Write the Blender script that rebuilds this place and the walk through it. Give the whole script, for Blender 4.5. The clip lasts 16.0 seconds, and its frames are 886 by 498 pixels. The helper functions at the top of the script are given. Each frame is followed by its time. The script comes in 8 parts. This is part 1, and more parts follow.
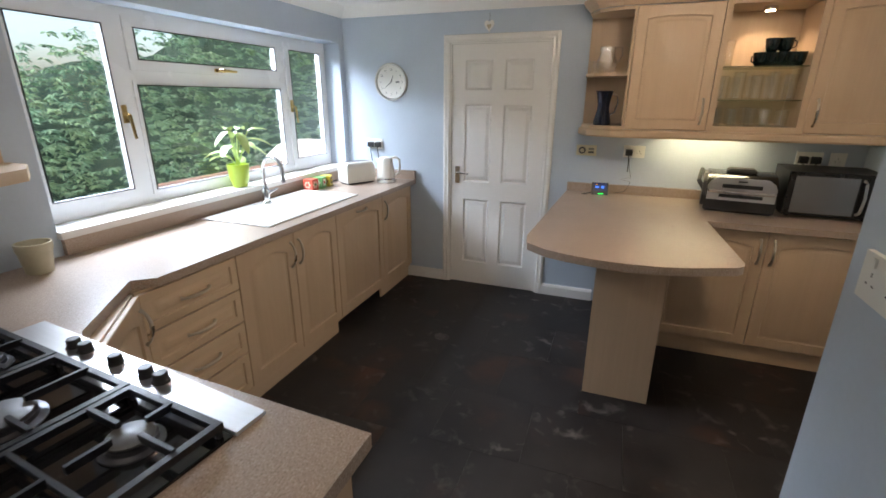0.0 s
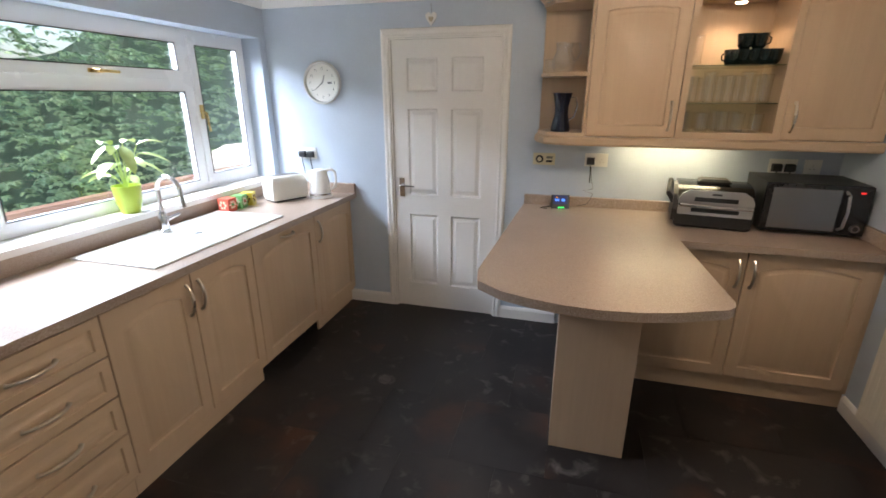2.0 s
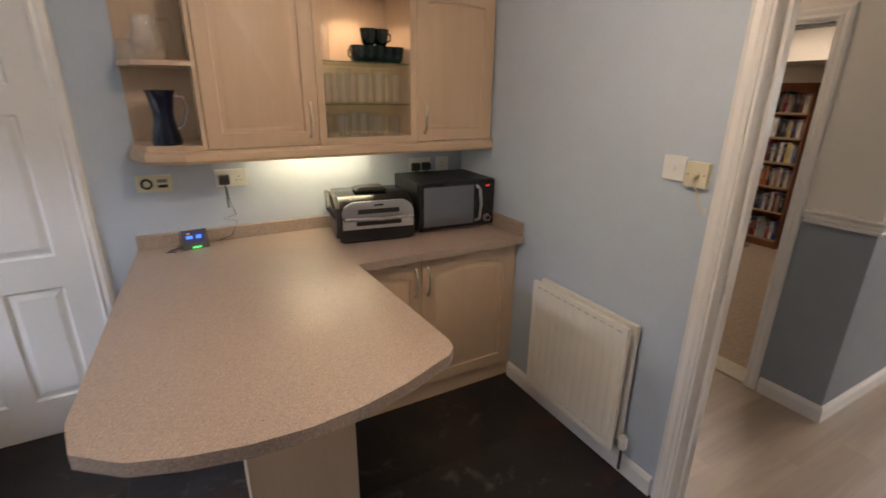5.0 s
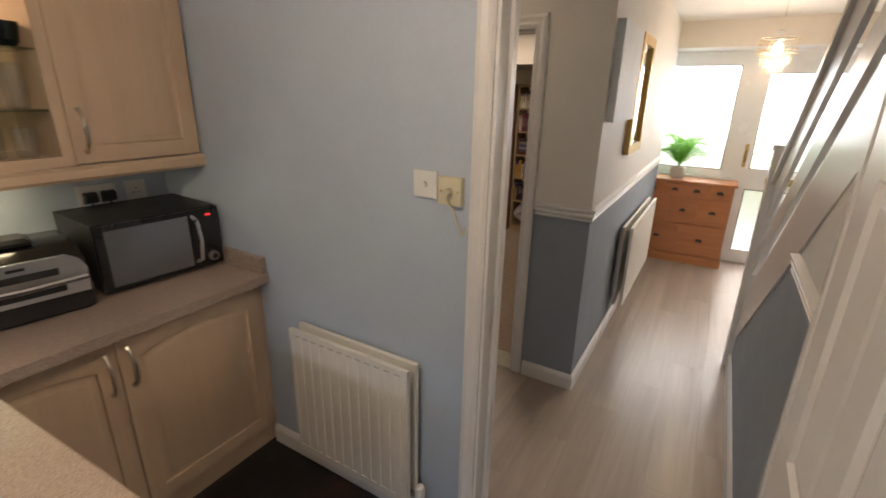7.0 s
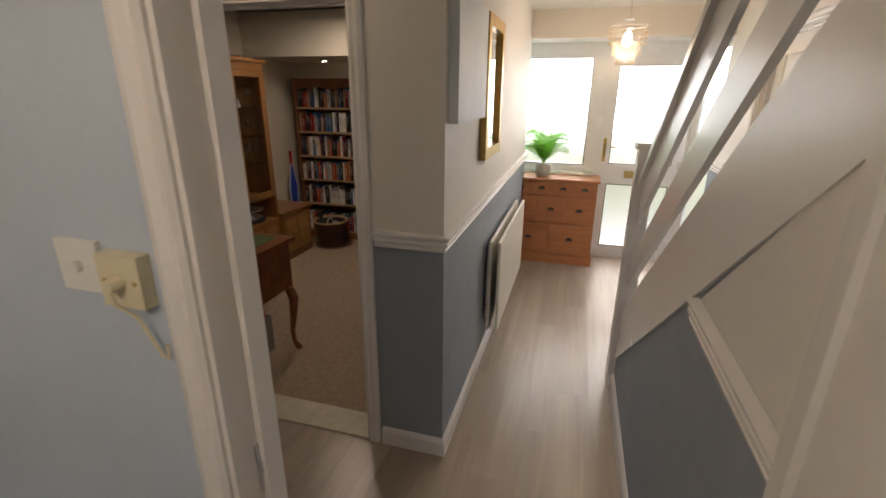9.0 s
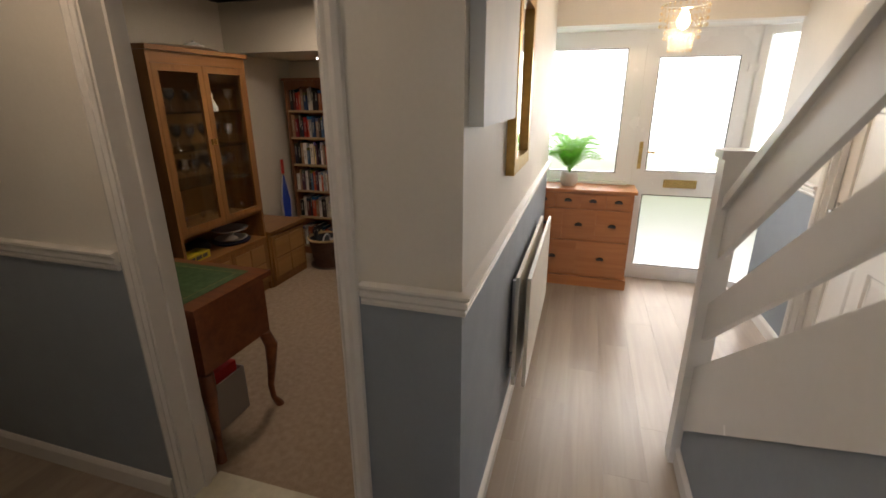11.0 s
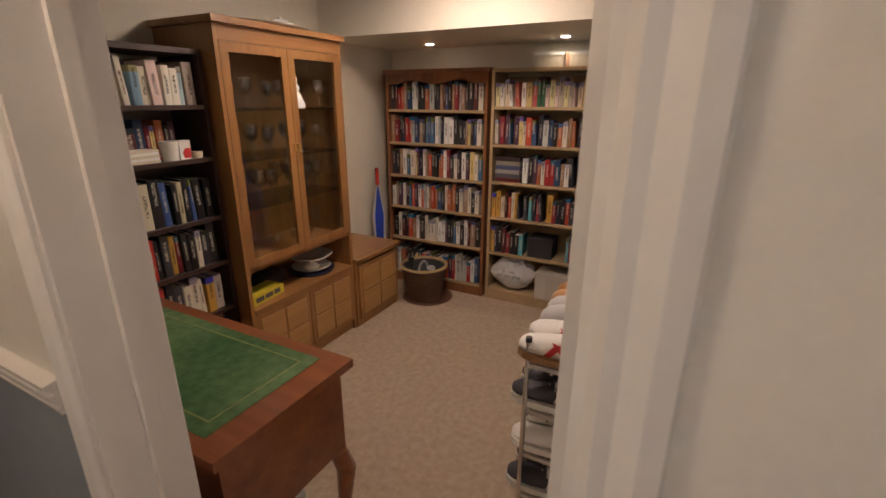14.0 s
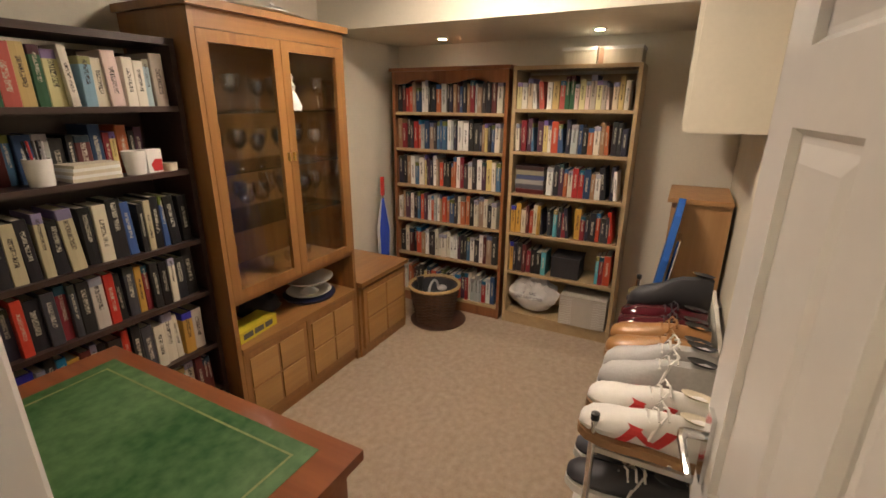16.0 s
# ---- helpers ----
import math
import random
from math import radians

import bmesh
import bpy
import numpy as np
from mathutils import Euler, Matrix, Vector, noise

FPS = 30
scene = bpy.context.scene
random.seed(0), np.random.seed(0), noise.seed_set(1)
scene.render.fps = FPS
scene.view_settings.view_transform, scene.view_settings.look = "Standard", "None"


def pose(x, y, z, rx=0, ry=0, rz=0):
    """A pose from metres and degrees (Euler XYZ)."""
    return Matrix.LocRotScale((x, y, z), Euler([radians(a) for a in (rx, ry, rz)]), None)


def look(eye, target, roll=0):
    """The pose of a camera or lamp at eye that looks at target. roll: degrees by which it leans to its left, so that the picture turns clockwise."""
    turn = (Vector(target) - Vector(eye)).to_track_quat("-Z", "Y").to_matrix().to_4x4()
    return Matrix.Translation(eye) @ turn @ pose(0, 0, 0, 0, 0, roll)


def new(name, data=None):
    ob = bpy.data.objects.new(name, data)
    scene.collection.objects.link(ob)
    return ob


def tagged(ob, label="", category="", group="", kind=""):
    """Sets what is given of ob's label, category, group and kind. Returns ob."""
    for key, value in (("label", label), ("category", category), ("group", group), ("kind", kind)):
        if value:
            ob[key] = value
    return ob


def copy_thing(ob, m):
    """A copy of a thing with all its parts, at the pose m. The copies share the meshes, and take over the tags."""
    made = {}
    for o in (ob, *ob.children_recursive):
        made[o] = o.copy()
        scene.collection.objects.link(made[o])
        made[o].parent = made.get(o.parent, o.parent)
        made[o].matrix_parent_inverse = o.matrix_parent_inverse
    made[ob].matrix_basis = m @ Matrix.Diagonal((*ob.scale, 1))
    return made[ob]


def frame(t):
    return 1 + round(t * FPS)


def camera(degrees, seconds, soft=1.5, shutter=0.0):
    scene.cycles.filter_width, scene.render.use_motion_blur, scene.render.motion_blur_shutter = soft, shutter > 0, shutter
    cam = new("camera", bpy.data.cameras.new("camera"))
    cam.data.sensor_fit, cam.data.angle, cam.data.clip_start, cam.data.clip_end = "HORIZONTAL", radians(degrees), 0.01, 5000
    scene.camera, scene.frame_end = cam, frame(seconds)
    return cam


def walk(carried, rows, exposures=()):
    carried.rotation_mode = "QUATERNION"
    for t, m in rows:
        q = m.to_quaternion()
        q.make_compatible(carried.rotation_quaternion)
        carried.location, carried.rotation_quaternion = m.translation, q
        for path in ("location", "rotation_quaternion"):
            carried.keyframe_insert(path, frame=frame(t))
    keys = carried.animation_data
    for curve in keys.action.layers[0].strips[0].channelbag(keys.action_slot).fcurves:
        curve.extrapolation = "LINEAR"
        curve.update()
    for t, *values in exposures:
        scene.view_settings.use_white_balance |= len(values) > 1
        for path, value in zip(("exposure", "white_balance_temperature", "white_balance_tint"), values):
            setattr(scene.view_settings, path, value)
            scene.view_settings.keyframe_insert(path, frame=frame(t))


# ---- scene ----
cam = camera(88.3, 16.0, 1.6, 0.35)
PATH = [
    (0, (1.346, 1.315, 1.595), (0.69, 3.096, 0.965), 0.3),
    (0.5, (1.327, 1.456, 1.602), (0.684, 3.24, 0.966), 0.1),
    (1, (1.331, 1.562, 1.595), (0.707, 3.354, 0.962), 0.1),
    (1.5, (1.313, 1.69, 1.612), (0.737, 3.497, 0.977), 0.1),
    (2, (1.307, 1.794, 1.627), (0.808, 3.624, 0.99), -0.0),
    (2.5, (1.295, 1.886, 1.615), (0.955, 3.75, 0.985), 0.1),
    (3, (1.322, 2.026, 1.600), (1.148, 3.918, 0.976), 0.1),
    (5.5, (1.300, 2.545, 1.645), (2.472, 4.026, 1.002), 1.2),
    (6, (1.404, 2.638, 1.641), (2.776, 3.943, 0.998), 1.6),
    (6.5, (1.521, 2.675, 1.644), (3.036, 3.812, 1.003), 1.5),
    (7, (1.645, 2.72, 1.666), (3.277, 3.682, 1.024), 1.2),
    (7.5, (1.753, 2.729, 1.686), (3.475, 3.512, 1.035), 1.0),
    (8, (1.958, 2.741, 1.666), (3.749, 3.355, 1.019), 0.9),
    (8.5, (2.166, 2.748, 1.666), (3.986, 3.266, 1.019), 0.5),
    (11, (2.938, 2.952, 1.623), (4.752, 3.506, 0.99), -0.2),
    (11.5, (3.055, 3.053, 1.633), (4.831, 3.716, 0.998), 0.0),
    (12, (3.159, 3.134, 1.643), (4.911, 3.856, 1.002), 0.2),
    (12.5, (3.359, 3.26, 1.626), (5.094, 4.02, 0.984), 0.4),
    (13, (3.507, 3.318, 1.62), (5.21, 4.147, 0.975), 0.3),
    (13.5, (3.651, 3.467, 1.600), (5.342, 4.329, 0.960), 0.4),
    (14, (3.761, 3.578, 1.578), (5.443, 4.462, 0.955), 0.2),
    (14.5, (3.867, 3.645, 1.578), (5.549, 4.532, 0.958), 0.1),
    (15, (3.957, 3.71, 1.574), (5.641, 4.593, 0.955), 0.2),
    (15.5, (4.019, 3.793, 1.574), (5.705, 4.677, 0.958), 0.2),
    (16, (4.062, 3.853, 1.571), (5.75, 4.734, 0.957), 0.3),
]
EXPOSURE = [(0, 1.25, 6500, 10), (3, 1.42, 6500, 14), (5.5, 1.25, 6500, 16), (7, 1.1, 6500, 14), (8.5, 0.85, 6500, 14), (11, 1.0, 6500, 13), (12, 1.25, 6500, 13), (12.5, 1.45, 6500, 16), (13.2, 1.8, 6500, 20), (14, 2.05, 6500, 20), (15, 2.45, 6500, 13), (16, 2.55, 6500, 10)]
walk(cam, [(t, look(eye, target, roll)) for t, eye, target, roll in PATH], EXPOSURE)

# ---- world, sun and lamps ----
world = bpy.data.worlds.new("overcast_sky")
scene.world = world
world.use_nodes = True
wn, wl = world.node_tree.nodes, world.node_tree.links
sky = wn.new("ShaderNodeTexSky")
sky.sky_type, sky.sun_disc, sky.sun_elevation, sky.sun_rotation = "NISHITA", False, radians(42), radians(100)
sky.air_density, sky.dust_density = 1.0, 4.0
wl.new(sky.outputs["Color"], wn["Background"].inputs["Color"])
wn["Background"].inputs["Strength"].default_value = 0.15


def lamp(name, kind, where, energy, color=(1, 1, 1), size=0.1, size_y=0.0, spot=0.0):
    d = bpy.data.lights.new(name, kind)
    d.energy, d.color = energy, color
    if kind == "AREA":
        d.size = size
        if size_y:
            d.shape, d.size_y = "RECTANGLE", size_y
    elif kind == "SPOT":
        d.spot_size, d.spot_blend, d.shadow_soft_size = radians(spot), 0.6, size
    elif kind == "SUN":
        d.angle = size
    else:
        d.shadow_soft_size = size
    ob = new(name, d)
    ob.matrix_world = where
    return ob


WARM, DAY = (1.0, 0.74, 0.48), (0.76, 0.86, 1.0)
lamp("sun", "SUN", look((-3, -8, 20), (0, 0, 0)), 1.5, (1, 0.96, 0.9), radians(15))
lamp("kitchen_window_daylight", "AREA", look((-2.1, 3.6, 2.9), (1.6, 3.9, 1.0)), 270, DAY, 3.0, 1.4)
lamp("front_window_daylight", "AREA", look((8.0, 2.4, 1.95), (5.0, 2.4, 1.0)), 44, (0.95, 0.98, 1.0), 3.2, 1.6)
lamp("kitchen_ceiling_light", "POINT", pose(1.75, 3.3, 2.22), 10, (1.0, 0.80, 0.58), 0.06)
lamp("kitchen_rear_light", "POINT", pose(0.6, 1.1, 2.2), 4, (1.0, 0.84, 0.66), 0.08)
lamp("chandelier_light", "POINT", pose(6.0, 2.49, 1.93), 6.5, WARM, 0.06)
# Added fill to brighten the lobby walls; no fixture belongs to it.
lamp("lobby_light", "POINT", pose(3.5, 4.3, 2.25), 3, WARM, 0.08)
# Assumed ceiling light, out of view, then an added point that fills round it.
lamp("study_ceiling_light", "AREA", look((5.8, 4.7, 2.30), (5.8, 4.7, 0)), 5.8, (1.0, 0.82, 0.66), 0.3)
lamp("study_ceiling_glow", "POINT", pose(5.75, 4.6, 2.05), 0.4, (1.0, 0.82, 0.66), 0.09)

# ---- materials ----
def nodes_of(name):
    m = bpy.data.materials.new(name)
    m.use_nodes = True
    nt = m.node_tree
    return m, nt, nt.nodes["Principled BSDF"]


def surface(name, color, rough=0.5, metal=0.0, grain=0.0, scale=20.0, stretch=(1, 1, 1), second=None, bump=0.0, vary=0.0, coat=0.0, rough_vary=0.1, detail=6.0):
    """A plain surface with noise in colour, roughness and relief, by object coordinates in metres."""
    m, nt, b = nodes_of(name)
    n, l = nt.nodes, nt.links
    tc, mp = n.new("ShaderNodeTexCoord"), n.new("ShaderNodeMapping")
    mp.inputs["Scale"].default_value = stretch
    l.new(tc.outputs["Object"], mp.inputs["Vector"])
    fine, broad = n.new("ShaderNodeTexNoise"), n.new("ShaderNodeTexNoise")
    fine.inputs["Scale"].default_value, fine.inputs["Detail"].default_value = scale, detail
    broad.inputs["Scale"].default_value, broad.inputs["Detail"].default_value = scale / 9, 3.0
    for t in (fine, broad):
        l.new(mp.outputs["Vector"], t.inputs["Vector"])
    add = n.new("ShaderNodeMath")
    add.operation = "ADD"
    l.new(fine.outputs["Fac"], add.inputs[0])
    l.new(broad.outputs["Fac"], add.inputs[1])
    ramp = n.new("ShaderNodeMapRange")
    ramp.inputs["From Min"].default_value, ramp.inputs["From Max"].default_value = 0.7, 1.3
    l.new(add.outputs[0], ramp.inputs["Value"])
    mix = n.new("ShaderNodeMix")
    mix.data_type = "RGBA"
    two = second or tuple(c * (1 - grain) for c in color)
    mix.inputs["A"].default_value, mix.inputs["B"].default_value = (*color, 1), (*two, 1)
    l.new(ramp.outputs["Result"], mix.inputs["Factor"])
    out = mix.outputs["Result"]
    if vary:
        info, hsv, mr = n.new("ShaderNodeObjectInfo"), n.new("ShaderNodeHueSaturation"), n.new("ShaderNodeMapRange")
        mr.inputs["To Min"].default_value, mr.inputs["To Max"].default_value = 1 - vary, 1 + vary
        l.new(info.outputs["Random"], mr.inputs["Value"])
        l.new(mr.outputs["Result"], hsv.inputs["Value"])
        l.new(out, hsv.inputs["Color"])
        out = hsv.outputs["Color"]
    l.new(out, b.inputs["Base Color"])
    rr = n.new("ShaderNodeMapRange")
    rr.inputs["To Min"].default_value, rr.inputs["To Max"].default_value = max(0.02, rough - rough_vary), min(1, rough + rough_vary)
    l.new(broad.outputs["Fac"], rr.inputs["Value"])
    l.new(rr.outputs["Result"], b.inputs["Roughness"])
    b.inputs["Metallic"].default_value = metal
    b.inputs["Coat Weight"].default_value = coat
    if bump:
        bp = n.new("ShaderNodeBump")
        bp.inputs["Strength"].default_value, bp.inputs["Distance"].default_value = 1.0, bump
        l.new(fine.outputs["Fac"], bp.inputs["Height"])
        l.new(bp.outputs["Normal"], b.inputs["Normal"])
    return m


def speckled(name, base, light, dark, rough=0.3):
    """Laminate worktop: small light and dark flecks."""
    m, nt, b = nodes_of(name)
    n, l = nt.nodes, nt.links
    tc, v, v2, ns = n.new("ShaderNodeTexCoord"), n.new("ShaderNodeTexNoise"), n.new("ShaderNodeTexNoise"), n.new("ShaderNodeTexNoise")
    for t, s, d in ((v, 210, 5), (v2, 85, 4), (ns, 6, 3)):
        t.inputs["Scale"].default_value, t.inputs["Detail"].default_value = s, d
        l.new(tc.outputs["Object"], t.inputs["Vector"])
    r = n.new("ShaderNodeValToRGB")
    e = r.color_ramp.elements
    e[0].position, e[0].color = 0.36, (*dark, 1)
    e[1].position, e[1].color = 0.47, (*base, 1)
    x = e.new(0.56)
    x.color = (*base, 1)
    x = e.new(0.64)
    x.color = (*light, 1)
    l.new(v.outputs["Fac"], r.inputs["Fac"])
    mix = n.new("ShaderNodeMix")
    mix.data_type, mix.blend_type = "RGBA", "MULTIPLY"
    mix.inputs["Factor"].default_value = 0.5
    r2 = n.new("ShaderNodeValToRGB")
    r2.color_ramp.elements[0].position, r2.color_ramp.elements[0].color = 0.3, (0.80, 0.77, 0.74, 1)
    r2.color_ramp.elements[1].position, r2.color_ramp.elements[1].color = 0.6, (1, 1, 1, 1)
    l.new(v2.outputs["Fac"], r2.inputs["Fac"])
    l.new(r.outputs["Color"], mix.inputs["A"])
    l.new(r2.outputs["Color"], mix.inputs["B"])
    l.new(mix.outputs["Result"], b.inputs["Base Color"])
    mr = n.new("ShaderNodeMapRange")
    mr.inputs["To Min"].default_value, mr.inputs["To Max"].default_value = rough - 0.08, rough + 0.12
    l.new(ns.outputs["Fac"], mr.inputs["Value"])
    l.new(mr.outputs["Result"], b.inputs["Roughness"])
    bp = n.new("ShaderNodeBump")
    bp.inputs["Distance"].default_value = 0.0006
    l.new(v2.outputs["Fac"], bp.inputs["Height"])
    l.new(bp.outputs["Normal"], b.inputs["Normal"])
    return m


def wood(name, light, dark, rough=0.4, axis=2, vary=0.08, scale=1.0, coat=0.0, knots=0.0):
    """Straight grain along one axis of the object."""
    m, nt, b = nodes_of(name)
    n, l = nt.nodes, nt.links
    tc, mp = n.new("ShaderNodeTexCoord"), n.new("ShaderNodeMapping")
    s = [22 * scale] * 3
    s[axis] = 1.2 * scale
    mp.inputs["Scale"].default_value = s
    l.new(tc.outputs["Object"], mp.inputs["Vector"])
    info = n.new("ShaderNodeObjectInfo")
    shift = n.new("ShaderNodeVectorMath")
    shift.operation = "ADD"
    l.new(mp.outputs["Vector"], shift.inputs[0])
    mul = n.new("ShaderNodeMath")
    mul.operation = "MULTIPLY"
    mul.inputs[1].default_value = 37.0
    l.new(info.outputs["Random"], mul.inputs[0])
    l.new(mul.outputs[0], shift.inputs[1])
    a, c = n.new("ShaderNodeTexNoise"), n.new("ShaderNodeTexNoise")
    a.inputs["Scale"].default_value, a.inputs["Detail"].default_value, a.inputs["Distortion"].default_value = 1.6, 8, 0.6
    c.inputs["Scale"].default_value, c.inputs["Detail"].default_value = 0.35, 3
    l.new(shift.outputs[0], a.inputs["Vector"])
    l.new(shift.outputs[0], c.inputs["Vector"])
    add = n.new("ShaderNodeMath")
    add.operation = "ADD"
    l.new(a.outputs["Fac"], add.inputs[0])
    l.new(c.outputs["Fac"], add.inputs[1])
    mr = n.new("ShaderNodeMapRange")
    mr.inputs["From Min"].default_value, mr.inputs["From Max"].default_value = 0.7, 1.35
    l.new(add.outputs[0], mr.inputs["Value"])
    mix = n.new("ShaderNodeMix")
    mix.data_type = "RGBA"
    mix.inputs["A"].default_value, mix.inputs["B"].default_value = (*light, 1), (*dark, 1)
    l.new(mr.outputs["Result"], mix.inputs["Factor"])
    hsv, mv = n.new("ShaderNodeHueSaturation"), n.new("ShaderNodeMapRange")
    mv.inputs["To Min"].default_value, mv.inputs["To Max"].default_value = 1 - vary, 1 + vary
    l.new(info.outputs["Random"], mv.inputs["Value"])
    l.new(mv.outputs["Result"], hsv.inputs["Value"])
    l.new(mix.outputs["Result"], hsv.inputs["Color"])
    l.new(hsv.outputs["Color"], b.inputs["Base Color"])
    b.inputs["Roughness"].default_value = rough
    b.inputs["Coat Weight"].default_value = coat
    b.inputs["Coat Roughness"].default_value = 0.15
    bp = n.new("ShaderNodeBump")
    bp.inputs["Distance"].default_value = 0.0004
    l.new(a.outputs["Fac"], bp.inputs["Height"])
    l.new(bp.outputs["Normal"], b.inputs["Normal"])
    return m


def slate_vinyl():
    """Near-black floor tile with pale scuffs and rusty patches."""
    m, nt, b = nodes_of("slate_vinyl")
    n, l = nt.nodes, nt.links
    geo = n.new("ShaderNodeNewGeometry")
    info = n.new("ShaderNodeObjectInfo")
    mul = n.new("ShaderNodeMath")
    mul.operation, mul.inputs[1].default_value = "MULTIPLY", 0.6
    l.new(info.outputs["Random"], mul.inputs[0])
    sh = n.new("ShaderNodeVectorMath")
    sh.operation = "ADD"
    l.new(geo.outputs["Position"], sh.inputs[0])
    l.new(mul.outputs[0], sh.inputs[1])
    def tex(s, d, dist=0.0, src=sh):
        t = n.new("ShaderNodeTexNoise")
        t.inputs["Scale"].default_value, t.inputs["Detail"].default_value, t.inputs["Distortion"].default_value = s, d, dist
        l.new(src.outputs[0], t.inputs["Vector"])
        return t
    def ramp(t, a, c):
        r = n.new("ShaderNodeMapRange")
        r.inputs["From Min"].default_value, r.inputs["From Max"].default_value = a, c
        l.new(t.outputs[0], r.inputs["Value"])
        return r
    base, rust, scuff, streak = tex(3, 6), tex(2.2, 4), tex(11, 12, 0.5), tex(2.6, 5)
    m1 = n.new("ShaderNodeMix")
    m1.data_type = "RGBA"
    m1.inputs["A"].default_value, m1.inputs["B"].default_value = (0.010, 0.008, 0.008, 1), (0.030, 0.025, 0.024, 1)
    l.new(ramp(base, 0.35, 0.7).outputs[0], m1.inputs["Factor"])
    m2 = n.new("ShaderNodeMix")
    m2.data_type = "RGBA"
    m2.inputs["B"].default_value = (0.060, 0.024, 0.014, 1)
    l.new(m1.outputs["Result"], m2.inputs["A"])
    l.new(ramp(rust, 0.56, 0.75).outputs[0], m2.inputs["Factor"])
    m3 = n.new("ShaderNodeMix")
    m3.data_type = "RGBA"
    m3.inputs["B"].default_value = (0.17, 0.15, 0.135, 1)
    mm = n.new("ShaderNodeMath")
    mm.operation = "MULTIPLY"
    l.new(ramp(scuff, 0.56, 0.76).outputs[0], mm.inputs[0])
    l.new(ramp(streak, 0.48, 0.68).outputs[0], mm.inputs[1])
    l.new(m2.outputs["Result"], m3.inputs["A"])
    l.new(mm.outputs[0], m3.inputs["Factor"])
    l.new(m3.outputs["Result"], b.inputs["Base Color"])
    r = ramp(base, 0.3, 0.7)
    r.inputs["To Min"].default_value, r.inputs["To Max"].default_value = 0.42, 0.6
    l.new(r.outputs[0], b.inputs["Roughness"])
    b.inputs["Specular IOR Level"].default_value = 0.35
    bp = n.new("ShaderNodeBump")
    bp.inputs["Distance"].default_value = 0.0008
    l.new(scuff.outputs["Fac"], bp.inputs["Height"])
    l.new(bp.outputs["Normal"], b.inputs["Normal"])
    return m


def glass(name, tint=(1, 1, 1), rough=0.0, thin=True, shine=0.04, edge=0.85):
    m, nt, b = nodes_of(name)
    n, l = nt.nodes, nt.links
    if thin:
        tr, gl, fr, mx = n.new("ShaderNodeBsdfTransparent"), n.new("ShaderNodeBsdfGlossy"), n.new("ShaderNodeLayerWeight"), n.new("ShaderNodeMixShader")
        tr.inputs["Color"].default_value = (*tint, 1)
        gl.inputs["Roughness"].default_value = rough
        pw, mr = n.new("ShaderNodeMath"), n.new("ShaderNodeMapRange")
        pw.operation, pw.inputs[1].default_value = "POWER", 4.0
        l.new(fr.outputs["Facing"], pw.inputs[0])
        l.new(pw.outputs[0], mr.inputs["Value"])
        mr.inputs["To Min"].default_value, mr.inputs["To Max"].default_value = shine, edge
        l.new(mr.outputs["Result"], mx.inputs[0])
        l.new(tr.outputs[0], mx.inputs[1])
        l.new(gl.outputs[0], mx.inputs[2])
        l.new(mx.outputs[0], n["Material Output"].inputs["Surface"])
    else:
        b.inputs["Base Color"].default_value = (*tint, 1)
        b.inputs["Transmission Weight"].default_value, b.inputs["Roughness"].default_value = 1.0, rough
    return m


def glow(name, color, strength):
    m, nt, b = nodes_of(name)
    b.inputs["Base Color"].default_value = (*color, 1)
    b.inputs["Emission Color"].default_value = (*color, 1)
    b.inputs["Emission Strength"].default_value = strength
    return m


